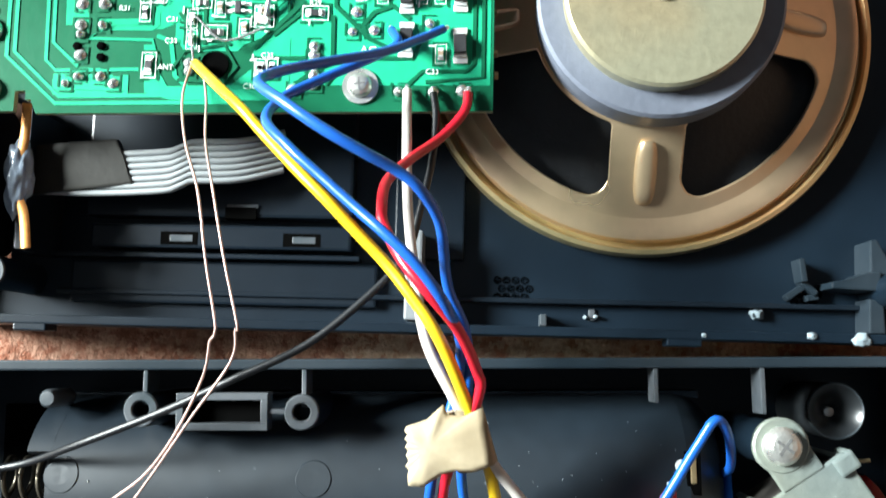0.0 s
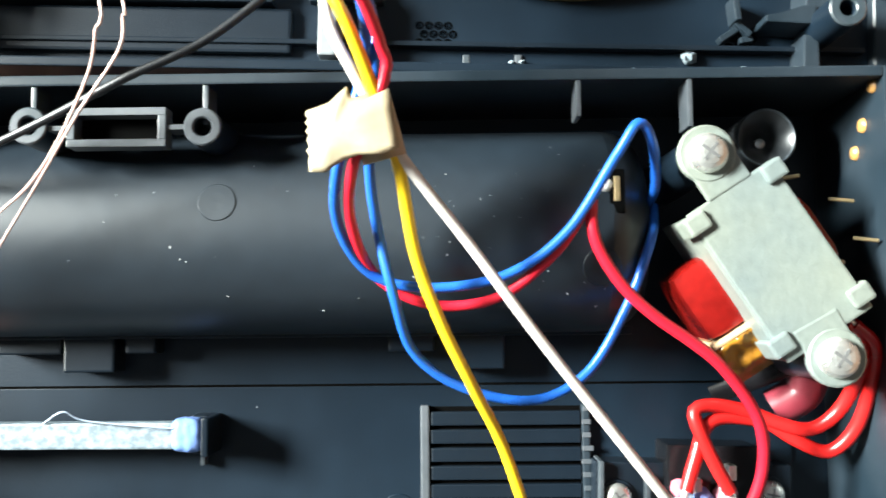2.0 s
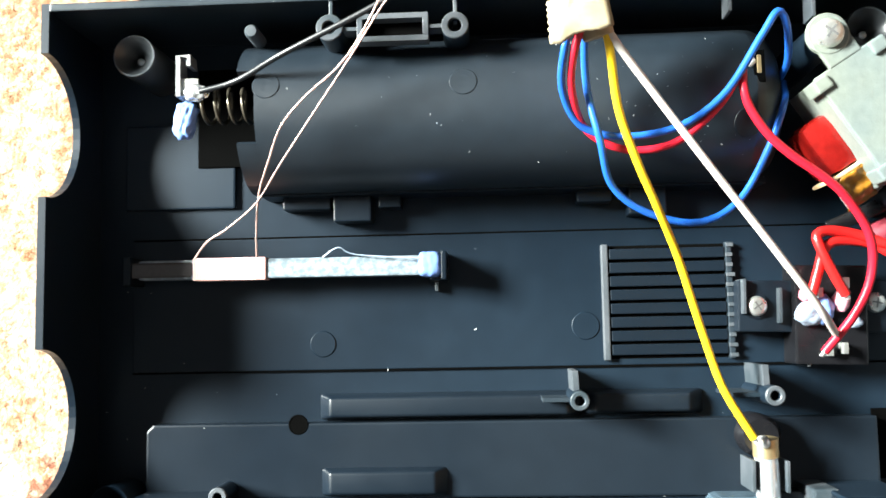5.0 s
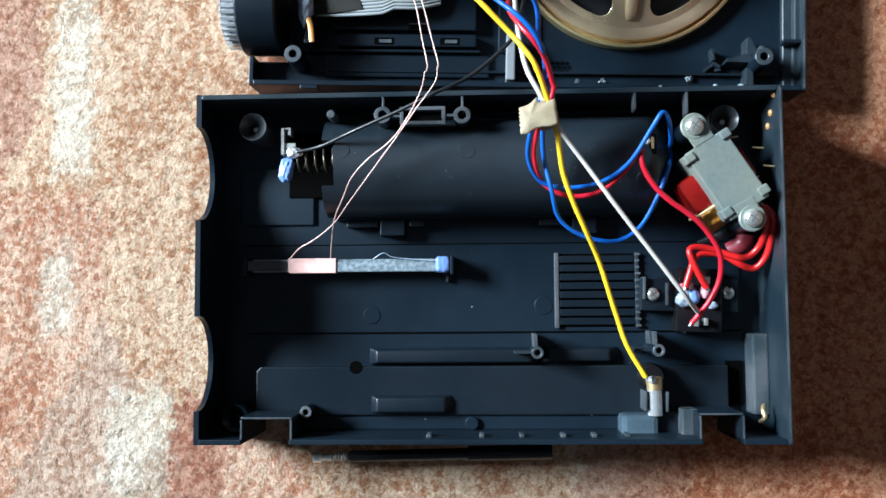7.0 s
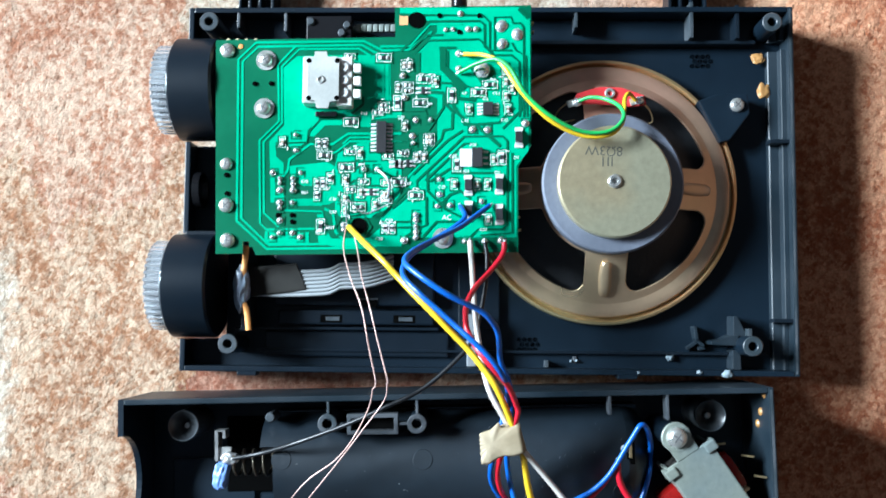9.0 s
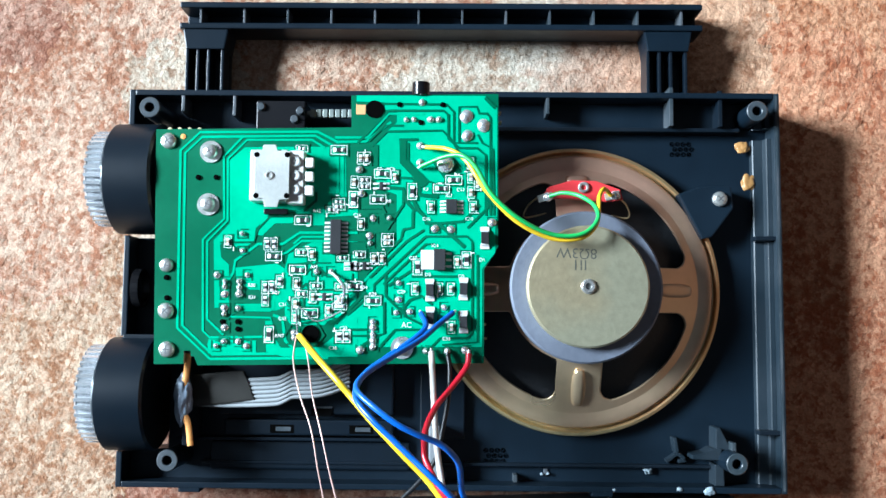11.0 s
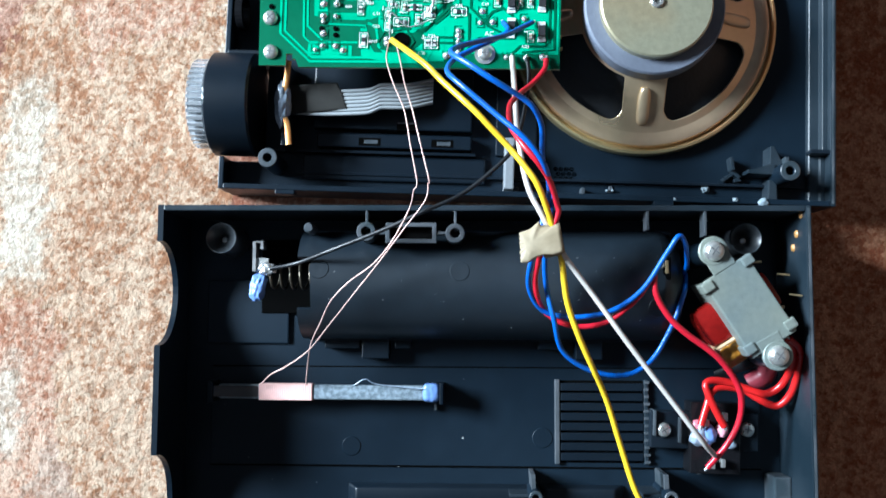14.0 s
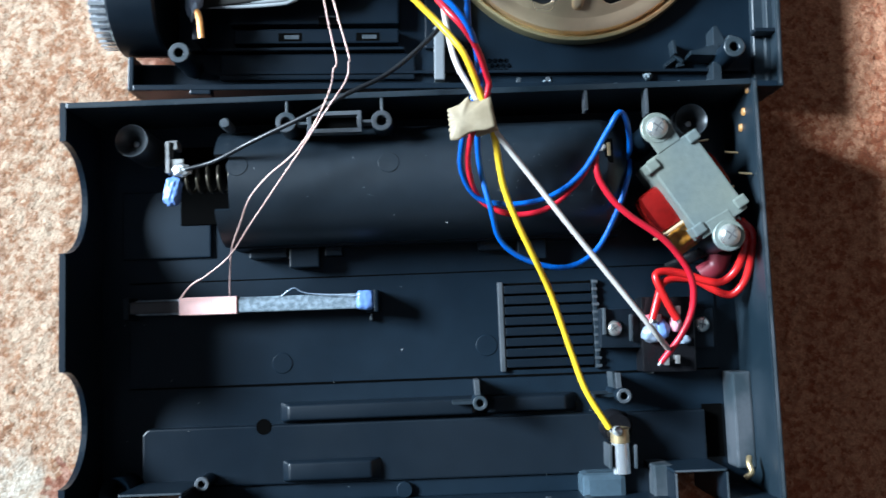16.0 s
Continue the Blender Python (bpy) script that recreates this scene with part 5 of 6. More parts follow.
for qx in (-4.6, 6.2):
    for qy in (-7.2, 7.4):
        piece("corner_hole", SCREW_HOLE, tuner, cx + qx, cy + qy, ZB + 8.3)
TRIM = shared("trimmer", turned(bmesh.new(), [(1.9, 0), (1.9, 0.7), (1.2, 1.0), (0.5, 0.7), (0, 0.7)], 16), [TIN])
for k in (-1, 0, 1):
    piece("trimmer", TRIM, tuner, x0, cy + k * 5.0 + 0.3, ZB + 6.2)
    part("contact_tab", box(bmesh.new(), x0 + 3.2, x0 + 6.2, cy + k * 5.0 - 1.6, cy + k * 5.0 + 1.9, ZB + 3, ZB + 6.0, 0.5), WHITE_PL, tuner)
part("side_pin", box(bmesh.new(), cx - 3, cx + 5.5, cy - 13, cy - 11, ZB, ZB + 2.2, 0.3), GLOSS_BLACK, tuner)

# earphone socket on the board's edge, and a tall capacitor's foot
part("socket", turned(bmesh.new(), [(0, -3), (3.2, -3), (3.2, 1.6), (2.6, 2), (0, 2)], 24, at(*(-12.0, 125.9), ZB - 1.5, 90, 0, 0)), GLOSS_BLACK, board, "black earphone socket", smooth=40)
fx, fy = (-2.8, 98.6)
part("can_foot", turned(bmesh.new(), [(3.2, ZB), (3.2, ZB + 1.2), (2.2, ZB + 2.2), (0, ZB + 2.3)], 16, at(fx, fy, 0)), SOLDER, board, smooth=60)
# jumper wire of bare tin across the small parts
part("jumper", tube(bmesh.new(), [(-43.1, 59.0, 43.5), (-40.4, 56.6, 45.5), (-38.3, 53.0, 45.5), (-39.3, 48.1, 43.6)], 0.55, 8), SOLDER, board, smooth=60)
for x, y in [(16.8, 118.0), (16.9, 114.4), (11.5, 50.7), (11.7, 41.1), (12.0, 36.1)]:
    part("edge_pin", box(bmesh.new(), x - 0.4, x + 0.5, y - 0.4, y + 0.4, ZB - 4, ZB - 0.9, 0.1), BRASS, board)

# ---- back shell: walls of the lower edge, with two openings ----
for x0, x1, top in ((-BW + 2.2, E0, BR), (E1, E2, BR - 1.0), (E3, BW - 2.2, BR)):
    part("end_wall", box(bmesh.new(), x0, x1, -BH, -BH + 2.2, BF - 3, top, 0.4), PLASTIC, back_shell)
for x0, x1, depth in ((E0, E1, 10.2), (E2, E3, 11.5)):
    part("opening_wall", box(bmesh.new(), x0 - 1.2, x0, -BH, -BH + depth, BF - 1, BR - 3, 0.4), PLASTIC_SATIN, back_shell)
    part("opening_wall", box(bmesh.new(), x1, x1 + 1.2, -BH, -BH + depth, BF - 1, BR - 3, 0.4), PLASTIC_SATIN, back_shell)
    part("opening_wall", box(bmesh.new(), x0 - 1.2, x1 + 1.2, -BH + depth, -BH + depth + 1.2, BF - 1, BR - 4, 0.5), PLASTIC, back_shell)
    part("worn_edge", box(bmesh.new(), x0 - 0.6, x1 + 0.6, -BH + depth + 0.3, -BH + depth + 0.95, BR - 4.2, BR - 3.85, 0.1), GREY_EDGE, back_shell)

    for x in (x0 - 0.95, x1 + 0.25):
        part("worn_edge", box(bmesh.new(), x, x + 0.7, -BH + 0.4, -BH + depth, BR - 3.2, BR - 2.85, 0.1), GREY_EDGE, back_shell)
for x in (-25.5, -3.0, 14.0, 31.5, 44.6, 58.5):
    part("nub", box(bmesh.new(), x - 1.1, x + 1.1, -BH + 2.0, -BH + 3.6, 30, 37.5, 0.5), GREY_EDGE, back_shell)

# ---- battery compartment: a half tube with a notch for the spring ----
(KX0, KYT), (KX1, _) = (-71.2, 67.6), (79.0, 61.3)
KN = (-65.7, 59.5)[0]
KC, KZ, KR = (-2.5, 45.0)[1], 20.0, 21.8


def half_tube(x0, x1, a0, a1, r0=KR - 1.8, r1=KR, k=28):
    pts = arc(KC, KZ, r1, a0, a1, k) + arc(KC, KZ, r0, a1, a0, k)
    return prism(bmesh.new(), pts, x0, x1, 0, ALONG_X)


compartment = part("battery_compartment", half_tube(KN, KX1 - 9, -22, 202), TUBE_PLASTIC, back_shell, "black half-round battery compartment", smooth=30)
part("lip", half_tube(KX0, KN, 118, 200), TUBE_PLASTIC, compartment, smooth=30)
part("lip", half_tube(KX0, KN, -22, 62), TUBE_PLASTIC, compartment, smooth=30)
# rounded shoulder at the far end
bm = bmesh.new()
rows = []
for i in range(9):
    f = i / 8
    x, r = KX1 - 9 + 9 * math.sin(f * math.pi / 2), KR - 8.5 * (1 - math.cos(f * math.pi / 2))
    rows.append([bm.verts.new((x, KC + r * math.cos(radians(a)), KZ + r * math.sin(radians(a)) * (1 - 0.12 * f))) for a in range(-20, 201, 10)])
for a, b in zip(rows, rows[1:]):
    for k in range(len(a) - 1):
        bm.faces.new((a[k], a[k + 1], b[k + 1], b[k]))
bm.faces.new(rows[-1])
part("end_cap", bm, TUBE_PLASTIC, compartment, smooth=40)
for px, r in zip([(-8.2, 49.7), (-62.5, 50.5), (67.7, 36.2)], (3.9, 3.9, 3.9)):
    # round ejector marks on the tube
    bm = turned(bmesh.new(), [(0, 0.42), (r * 0.5, 0.42), (r - 0.25, 0.42), (r, 0.1), (r, -0.3)], 36, at(px[0], px[1], 0))
    for v in bm.verts:
        v.co.z += KZ + math.sqrt(max(1, KR**2 - (v.co.y - KC) ** 2)) - 0.25
    part("mould_mark", bm, TUBE_PLASTIC, compartment)
# side skirts that stand the tube on the panel
part("skirt", box(bmesh.new(), KX0 + 2, KX1 - 2, KC - KR - 0.6, KC - KR + 1.2, BF - 0.5, KZ + 1, 0.3), PLASTIC, compartment)
part("skirt", box(bmesh.new(), KX0 + 2, KX1 - 2, KC + KR - 1.2, KC + KR + 0.6, BF - 0.5, KZ + 1, 0.3), PLASTIC, compartment)
for a, b, d, h in (((-63.8, 20.3), (-49.4, 20.2), 4, 16), ((-48.4, 19.1), (-37.1, 19.0), 8, 17), ((-35.0, 20.0), (-28.3, 19.9), 4, 16), ((38.6, 21.5), (49.5, 21.1), 8, 17), ((23.7, 22.0), (33.9, 21.6), 4, 16)):
    part("latch", box(bmesh.new(), a[0], b[0], KC - KR - d, KC - KR + 0.2, BF - 0.5, h, 0.5), PLASTIC_SATIN, back_shell)
# contact slot at the far end
# A black block gives this slot its depth by colour.
part("slot", box(bmesh.new(), -1.5, 1.5, -4.4, 4.4, 0, 2.6, 0.2, at(*(70.8, 51.0), 38.9)), RECESS_SHADE, compartment)
part("contact_tab", box(bmesh.new(), -0.5, 0.7, -2.6, 2.4, 0, 0.5, 0.2, at(*(70.6, 51.6), 41.3)), BRASS, compartment, "brass contact tab")
part("contact_solder", turned(bmesh.new(), [(1.5, 0), (1.4, 0.9), (0.8, 1.7), (0, 1.9)], 14, at(*(68.7, 52.4), 40.4, 10, -12, 0)), TIN, compartment, "dull solder on the contact", smooth=70)
part("peg", turned(bmesh.new(), [(2, 30), (2, 39.2), (1.5, 39.8), (0, 39.9)], 16, at(*(-67.0, 66.5), 0)), GREY_EDGE, compartment, smooth=40)

# ---- bosses and the small frame at the upper wall ----
for px, r, hole, z in (((-43.8, 64.4), 3.7, 1.8, 46.2), ((-9.9, 63.8), 3.7, 1.8, 46.2), ((21.5, -37.5), 2.7, 1.3, 30.5), ((72.9, -36.6), 2.7, 1.3, 34), ((-80.4, -63.2), 2.7, 1.2, 26)):
    boss(back_shell, px[0], px[1], BF - 1, z, r, hole, GREY_EDGE)
for px in [(-43.8, 68.3), (-9.9, 67.7), (63.2, 68.5), (84.9, 66.2)]:
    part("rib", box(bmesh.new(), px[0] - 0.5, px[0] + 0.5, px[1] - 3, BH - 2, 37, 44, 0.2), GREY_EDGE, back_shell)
(F0x, F0y), (F1x, F1y) = (-36.4, 60.1), (-17.1, 67.8)
frame_bm = bmesh.new()
for x0, x1, y0, y1 in ((F0x, F1x, F0y, F0y + 1.5), (F0x, F1x, F1y - 1.5, F1y), (F0x, F0x + 1.5, F0y + 1.5, F1y - 1.5), (F1x - 1.5, F1x, F0y + 1.5, F1y - 1.5)):
    box(frame_bm, x0, x1, y0, y1, 41.5, 46, 0.15)
part("socket_frame", frame_bm, GREY_EDGE, back_shell)
# Black floor puts the shade within the frame into its colour.
part("socket_floor", box(bmesh.new(), F0x + 1, F1x - 1, F0y + 1, F1y - 1, 40, 42), RECESS_SHADE, back_shell)
for x0, x1 in ((F0x - 4, F0x), (F1x, F1x + 4.5)):
    part("rib", box(bmesh.new(), x0, x1, (F0y + F1y) / 2 - 0.5, (F0y + F1y) / 2 + 0.5, 40, 45.5, 0.1), GREY_EDGE, back_shell)
for px, screw in (((-103.3, 63.1), True), ((103.7, 63.2), False), ((-112.5, -66.0), True)):
    bm = turned(bmesh.new(), [(6.1, BF - 1), (6.1, 31.6), (5.8, 32), (5.4, 31.7), (1.6, 27.5), (1.4, 24), (0, 23.8)], 32, at(px[0], px[1], 0))
    if px[1] < 0:
        bmesh.ops.translate(bm, vec=(0, 0, -8), verts=bm.verts[:])
        part("screw_well", bm, PLASTIC, back_shell, smooth=40)
        continue
    cup = part("screw_well", bm, GREY_GLOSS, back_shell, smooth=40)
    part("worn_rim", turned(bmesh.new(), ring_profile(5.6, 6.2, 31.4, 32.2, 0.25), 32, at(px[0], px[1], 0)), GREY_EDGE, cup, smooth=40)
    part("glint_pin", turned(bmesh.new(), [(1.1, 23.5), (1.1, 27.2), (0, 27.6)], 12, at(px[0] + 0.2, px[1] - 0.4, 0)), STEEL, cup, smooth=50)

# ---- panel relief ----
P0, P1 = (-111.6, 11.3), (28.8, -29.1)
R0, R1 = (-111.6, 10.0), (114.3, -29.6)
part("raised_field", box(bmesh.new(), P0[0], R1[0], P1[1] + 0.4, P0[1], BF - 0.5, BF + 0.7, 0.25), PLASTIC, back_shell)
for y0 in (P0[1] - 0.02, P1[1] - 0.12):
    part("seam", box(bmesh.new(), P0[0], R1[0], y0, y0 + 0.5, BF - 0.2, BF + 0.74), RECESS_SHADE, back_shell)
S0, S1 = (-105.5, -44.0), (106.6, -62.9)
shelf = prism(bmesh.new(), [(S0[0], S1[1] - 3), (S1[0], S1[1] - 3), (S1[0], S0[1]), (S0[0] + 2, S0[1]), (S0[0], S0[1] - 2)], BF - 0.5, 14.7, 0.7)
part("shelf", shelf, PLASTIC_SATIN, back_shell)
part("step", box(bmesh.new(), S0[0] + 16, (59.4, -62.9)[0], -BH + 2.2, S1[1] - 3, BF - 0.5, 13, 0.6), PLASTIC, back_shell)


def ridge(px0, px1, py0, py1, z0, z1):
    """A long bar whose ends and face slope."""
    lo = [(px0 - 4, py0 - 1), (px1 + 5, py0 - 1), (px1 + 5, py1), (px0 - 4, py1)]
    hi = [(px0, py0 + 0.2), (px1, py0 + 0.2), (px1, py1 - 1.2), (px0, py1 - 1.2)]
    bm = bmesh.new()
    a = [bm.verts.new((x, y, z0)) for x, y in lo]
    b = [bm.verts.new((x, y, z1)) for x, y in hi]
    bm.faces.new(b)
    bm.faces.new(a[::-1])
    for i in range(4):
        bm.faces.new((a[i], a[(i + 1) % 4], b[(i + 1) % 4], b[i]))
    bmesh.ops.bevel(bm, geom=bm.edges[:], offset=0.9, segments=3, affect="EDGES", profile=0.5)
    part("ridge", bm, PLASTIC_SATIN, back_shell, smooth=30)


(A0, B0), (A1, B1) = (-50.4, -42.6), (19.3, -35.6)
ridge(A0, A1, B0, B1, BF, 15.4)
ridge(A1 + 8, A1 + 35, B0 + 0.4, B1, BF, 14.9)
(A0, B0), (A1, B1) = (-50.0, -64.4), (-19.4, -56.6)
ridge(A0, A1, B0, B1, 13, 18.4)
# The hole is a black disc; its shade is colour, not depth.
part("drain_hole", turned(bmesh.new(), [(0, 14.76), (2.6, 14.76), (2.7, 14.9), (3.0, 14.72)], 24, at(*(-59.7, -44.4), 0)), RECESS_SHADE, back_shell)
for px, z in (((21.5, -37.5), 30), ((72.9, -36.6), 33)):
    x, y = px
    part("gusset", prism(bmesh.new(), [(x - 1.2, y - 2), (x + 0.6, y - 2), (x + 0.2, y + 8), (x - 1.6, y + 8)], BF - 0.5, z - 5, 0.2), GREY_EDGE, back_shell)
    part("gusset", box(bmesh.new(), x - 10, x - 2, y - 0.6, y + 0.6, BF - 0.5, z - 4, 0.2), PALER_PLASTIC, back_shell)
# Black slab behind the spring, painted in for the cavity's shade.
part("spring_well", box(bmesh.new(), -91.2, KN + 1, 33.5, 64.2, BF, BF + 2.2, 0.4), RECESS_SHADE, back_shell)
part("floor_plate", box(bmesh.new(), (-114.1, 35.4)[0], (-79.7, 20.5)[0], (-114.0, 20.9)[1], (-114.2, 47.3)[1], BF - 0.5, BF + 1.6, 0.6), PLASTIC, back_shell)
for px, r in (((25.6, -17.0), 4.2), ((-53.0, -21.0), 4.0), ((-7.5, -69.6), 3.0)):
    top = BF + 0.98 if px[1] > -40 else 15
    part("mould_mark", turned(bmesh.new(), [(0, top), (r - 0.3, top), (r, top - 0.3), (r, BF)], 36, at(px[0], px[1], 0)), PLASTIC, back_shell)

# ---- loudness grille ----
(GX0, GY1), (GX1, GY0) = (30.6, 6.9), (68.7, -27.3)
for x0, x1, m in ((GX0, GX0 + 2.0, GREY_EDGE), (GX1 - 1.8, GX1, PALER_PLASTIC)):
    part("grille_bar", box(bmesh.new(), x0, x1, GY0, GY1, BF - 0.5, 12.2, 0.4), m, back_shell)
# Black sheet under the slats replaces the shade between them.
part("grille_well", box(bmesh.new(), GX0 + 2.0, GX1 - 1.8, GY0 + 0.4, GY1 - 0.4, BF - 0.5, BF + 0.76), RECESS_SHADE, back_shell)
slat = shared("slat", box(bmesh.new(), -(GX1 - GX0 - 4.4) / 2, (GX1 - GX0 - 4.4) / 2, -1.55, 1.55, 0, 2.0, 0.3), [PLASTIC_SATIN], False)
for i in range(8):
    piece("slat", slat, back_shell, (GX0 + GX1) / 2 + 0.2, GY0 + 1.0 + (i + 0.5) * (GY1 - GY0 - 2) / 8, BF + 0.4)
rng = random.Random(2)
bm = bmesh.new()
for i in range(12):
    y = GY0 + 1 + i * (GY1 - GY0 - 2) / 11
    box(bm, GX1 - 1.6 + rng.uniform(-0.4, 0), GX1 + rng.uniform(0, 0.7), y - 0.5, y + 0.6, 11.8, 12.4 + rng.uniform(0, 0.5), 0.15)
part("ragged_edge", bm, GREY_EDGE, back_shell)

# ---- socket block and lower right corner ----
(Q0x, Q0y), (Q1x, Q1y) = (57.8, -76.1), (73.6, -64.7)
# The block's slate colour stands in for reflections on glossy plastic.
part("socket_block", box(bmesh.new(), Q0x, Q1x, Q0y, Q1y, BF - 0.5, 26, 2.2), mat("slate_sheen_plastic", (0.045, 0.070, 0.090), 0.24, scale=150, vary=0.2, bump=0.05, spec=0.7), back_shell, "glossy socket block with its blue-grey sheen put into the colour")
part("socket_block", box(bmesh.new(), Q1x - 0.2, Q1x + 13, Q0y + 1, Q1y + 1, BF - 0.5, 22, 1.0), PLASTIC_SATIN, back_shell)
part("socket_block", box(bmesh.new(), Q1x + 9, Q1x + 16, Q0y - 1, Q1y + 3, BF - 0.5, 30, 0.8), GREY_EDGE, back_shell)
(W0x, W0y), (W1x, W1y) = (106.8, -42.4), (114.4, -62.3)
# Flat black sheet on the panel imitates a shaded recess.
part("floor_recess", box(bmesh.new(), W0x, W1x, W1y, W0y, BF - 0.2, BF + 0.75), RECESS_SHADE, back_shell)
# Pale grey here paints the window light on the wall's inner side.
part("inner_ledge", box(bmesh.new(), BW - 9, BW - 2.2, W1y - 3, (115.3, -30.0)[1], BF - 0.5, 22, 0.8), GREY_EDGE, back_shell)
part("hook", tube(bmesh.new(), [(BW - 9, W1y - 5, 30), (BW - 7.5, W1y - 3, 32), (BW - 8, W1y, 31), (BW - 7, W1y + 2, 29)], 1.1, 8), BRASS, back_shell, smooth=50)
for z, dy in ((40, -3), (35, -10), (31, -15)):
    part("glue_dab", turned(bmesh.new(), [(1.6, 0), (1.3, 0.7), (0, 1.0)], 10, at(BW - 2.3, BH + dy, z, 0, -90, 0)), GLUE, back_shell, "amber glue dab", smooth=60)

# ---- spring contact ----
spring = thing("battery_spring", *(-101.7, -54.8), BF, "coiled battery spring with soldered contact plate and blue glue", "battery contact")
sx, sy = (-102.3, -55.9)
ex, ey = (-82.6, -55.6)
coil = []
turns = 4.5
for i in range(int(turns * 20) + 1):
    a = 2 * math.pi * i / 20
    f = i / (turns * 20)
    r = 4.9
    coil.append((sx + 2 + (ex - sx - 2) * f, sy + (ey - sy) * f + r * math.cos(a), 29 + r * math.sin(a)))
part("coil", tube(bmesh.new(), coil, 0.55, 8, straight=True), SPRING_STEEL, spring, "darkened steel coil", smooth=60)
part("contact_plate", box(bmesh.new(), sx - 3, sx + 2.4, sy + 1.6, sy + 6.8, 34.2, 35.2, 0.3), STEEL, spring)
bm = ribbon(bmesh.new(), [(-105.4, -54.5), (-105.8, -42.9), (-102.8, -42.9), (-102.7, -45.7)], 1.3, 30, 36)
part("hook_strip", bm, SLOT_STEEL, spring)
bm = bmesh.new()
bmesh.ops.create_icosphere(bm, subdivisions=4, radius=1)
for v in bm.verts:
    v.co *= 1 + 0.25 * noise.noise(v.co * 2.0 + Vector((3, 1, 0)))
for v in bm.verts:
    q = v.co
    q *= (abs(q.x) ** 4 + abs(q.y) ** 4 + abs(q.z) ** 4 + 0.02) ** -0.22
    q *= 1 + 0.28 * noise.noise(q * 2.6 + Vector((1, 5, 2)))
bmesh.ops.transform(bm, matrix=at(*(-104.3, -60.6), 32, 0, 0, -10) @ Matrix.Diagonal((2.9, 5.2, 2.2, 1)), verts=bm.verts[:])
part("blue_glue", bm, BLUE_GLUE, spring, "pale blue hot glue", smooth=80)
bm = bmesh.new()
bmesh.ops.create_icosphere(bm, subdivisions=4, radius=1)
for v in bm.verts:
    v.co *= 1 + 0.3 * noise.noise(v.co * 2.0 + Vector((7, 2, 0)))
bmesh.ops.transform(bm, matrix=at(*(-100.3, -53.4), 35.4) @ Matrix.Diagonal((3.6, 2.4, 1.5, 1)), verts=bm.verts[:])
part("solder", bm, SOLDER, spring, "bright solder lump on the contact", smooth=80)

# ---- ferrite rod aerial ----
aerial = thing("ferrite_aerial", *(-71.5, -101.5), BF, "flat ferrite aerial rod with pink coil held by blue glue", "aerial")
(r0x, r0y), (r1x, r1y) = (-106.3, -102.5), (-32.2, -100.5)
ang = math.degrees(math.atan2(r1y - r0y, r1x - r0x))
L = math.hypot(r1x - r0x, r1y - r0y)
RM = at(r0x, r0y, 0, 0, 0, ang)
part("rod", box(bmesh.new(), -15, L, -2.9, 2.9, 15.5, 19.8, 0.6, RM), ROD, aerial, "speckled grey ferrite rod")
cl = math.hypot((-82.3, -101.8)[0] - r0x, 0)
for i in range(26):
    x = 2.0 + i * (cl - 3.2) / 25
    part("coil_turn", box(bmesh.new(), x - 0.45, x + 0.45, -3.36, 3.36, 14.8, 20.42, 0.3, RM), COIL, aerial)
part("coil_tape", box(bmesh.new(), 1.5, cl - 0.6, -3.3, 3.3, 14.9, 20.35, 0.5, RM), COIL, aerial)
# Dark colour on this end imitates the left wall's shadow.
part("clear_tape", box(bmesh.new(), -18, 1.5, -2.4, 2.4, 15.3, 20.0, 0.8, RM), mat("shade_dark_film", (0.05, 0.045, 0.045), 0.2), aerial, "film wrapped end with the wall's shade put into its dark colour")
bm = bmesh.new()
bmesh.ops.create_icosphere(bm, subdivisions=4, radius=1)
for v in bm.verts:
    p = v.co
    p *= (abs(p.x) ** 4 + abs(p.y) ** 4 + abs(p.z) ** 4) ** -0.25 * (1 + 0.07 * noise.noise(p * 3))
bmesh.ops.transform(bm, matrix=RM @ at(L - 2.6, 0.2, 18.6) @ Matrix.Diagonal((3.4, 3.7, 2.9, 1)), verts=bm.verts[:])
part("blue_glue", bm, BLUE_GLUE, aerial, "pale blue hot glue", smooth=80)
part("loose_strand", tube(bmesh.new(), [(RM @ Vector(p)) for p in ((cl + 16, 2.8, 20), (cl + 21, 5.5, 21.5), (cl + 26, 3.4, 20.8), (L - 5, 1.8, 21.4))], 0.22, 6), MILK_GLUE, aerial, smooth=60)
for x0, x1, top in ((L + 0.7, L + 2.3, 21.6), (L - 3, L + 0.7, 16), (-19.5, -17, 21)):
    part("holder", box(bmesh.new(), x0, x1, -4.4, 4.0, BF - 0.3, top, 0.4, RM), PLASTIC_SATIN, aerial)
part("holder_peg", box(bmesh.new(), L - 1.6, L - 0.6, -7.4, -4.4, BF - 0.3, 13, 0.2, RM), GREY_EDGE, aerial)

# ---- transformer ----
tcx, tcy = (83.3, -61.4)
transformer = thing("transformer", tcx, tcy, BF, "small transformer in a bent steel frame with red coil", "transformer")
TM = at(tcx, tcy, 0, 0, 0, -55.4)
plate = prism(bmesh.new(), [(-16, -9.6), (17.5, -9.6), (17.5, 9.8), (-16, 9.8)], 45.6, 47.2, 0.5, TM)
part("top_plate", plate, GALV, transformer, "dull galvanised top plate")
for s in (-1, 1):
    part("side_cheek", box(bmesh.new(), -15.5, 17, s * 9.8 - (1.4 if s > 0 else 0), s * 9.8 + (0 if s > 0 else 1.4), 26, 46.4, 0.5, TM), GALV, transformer)
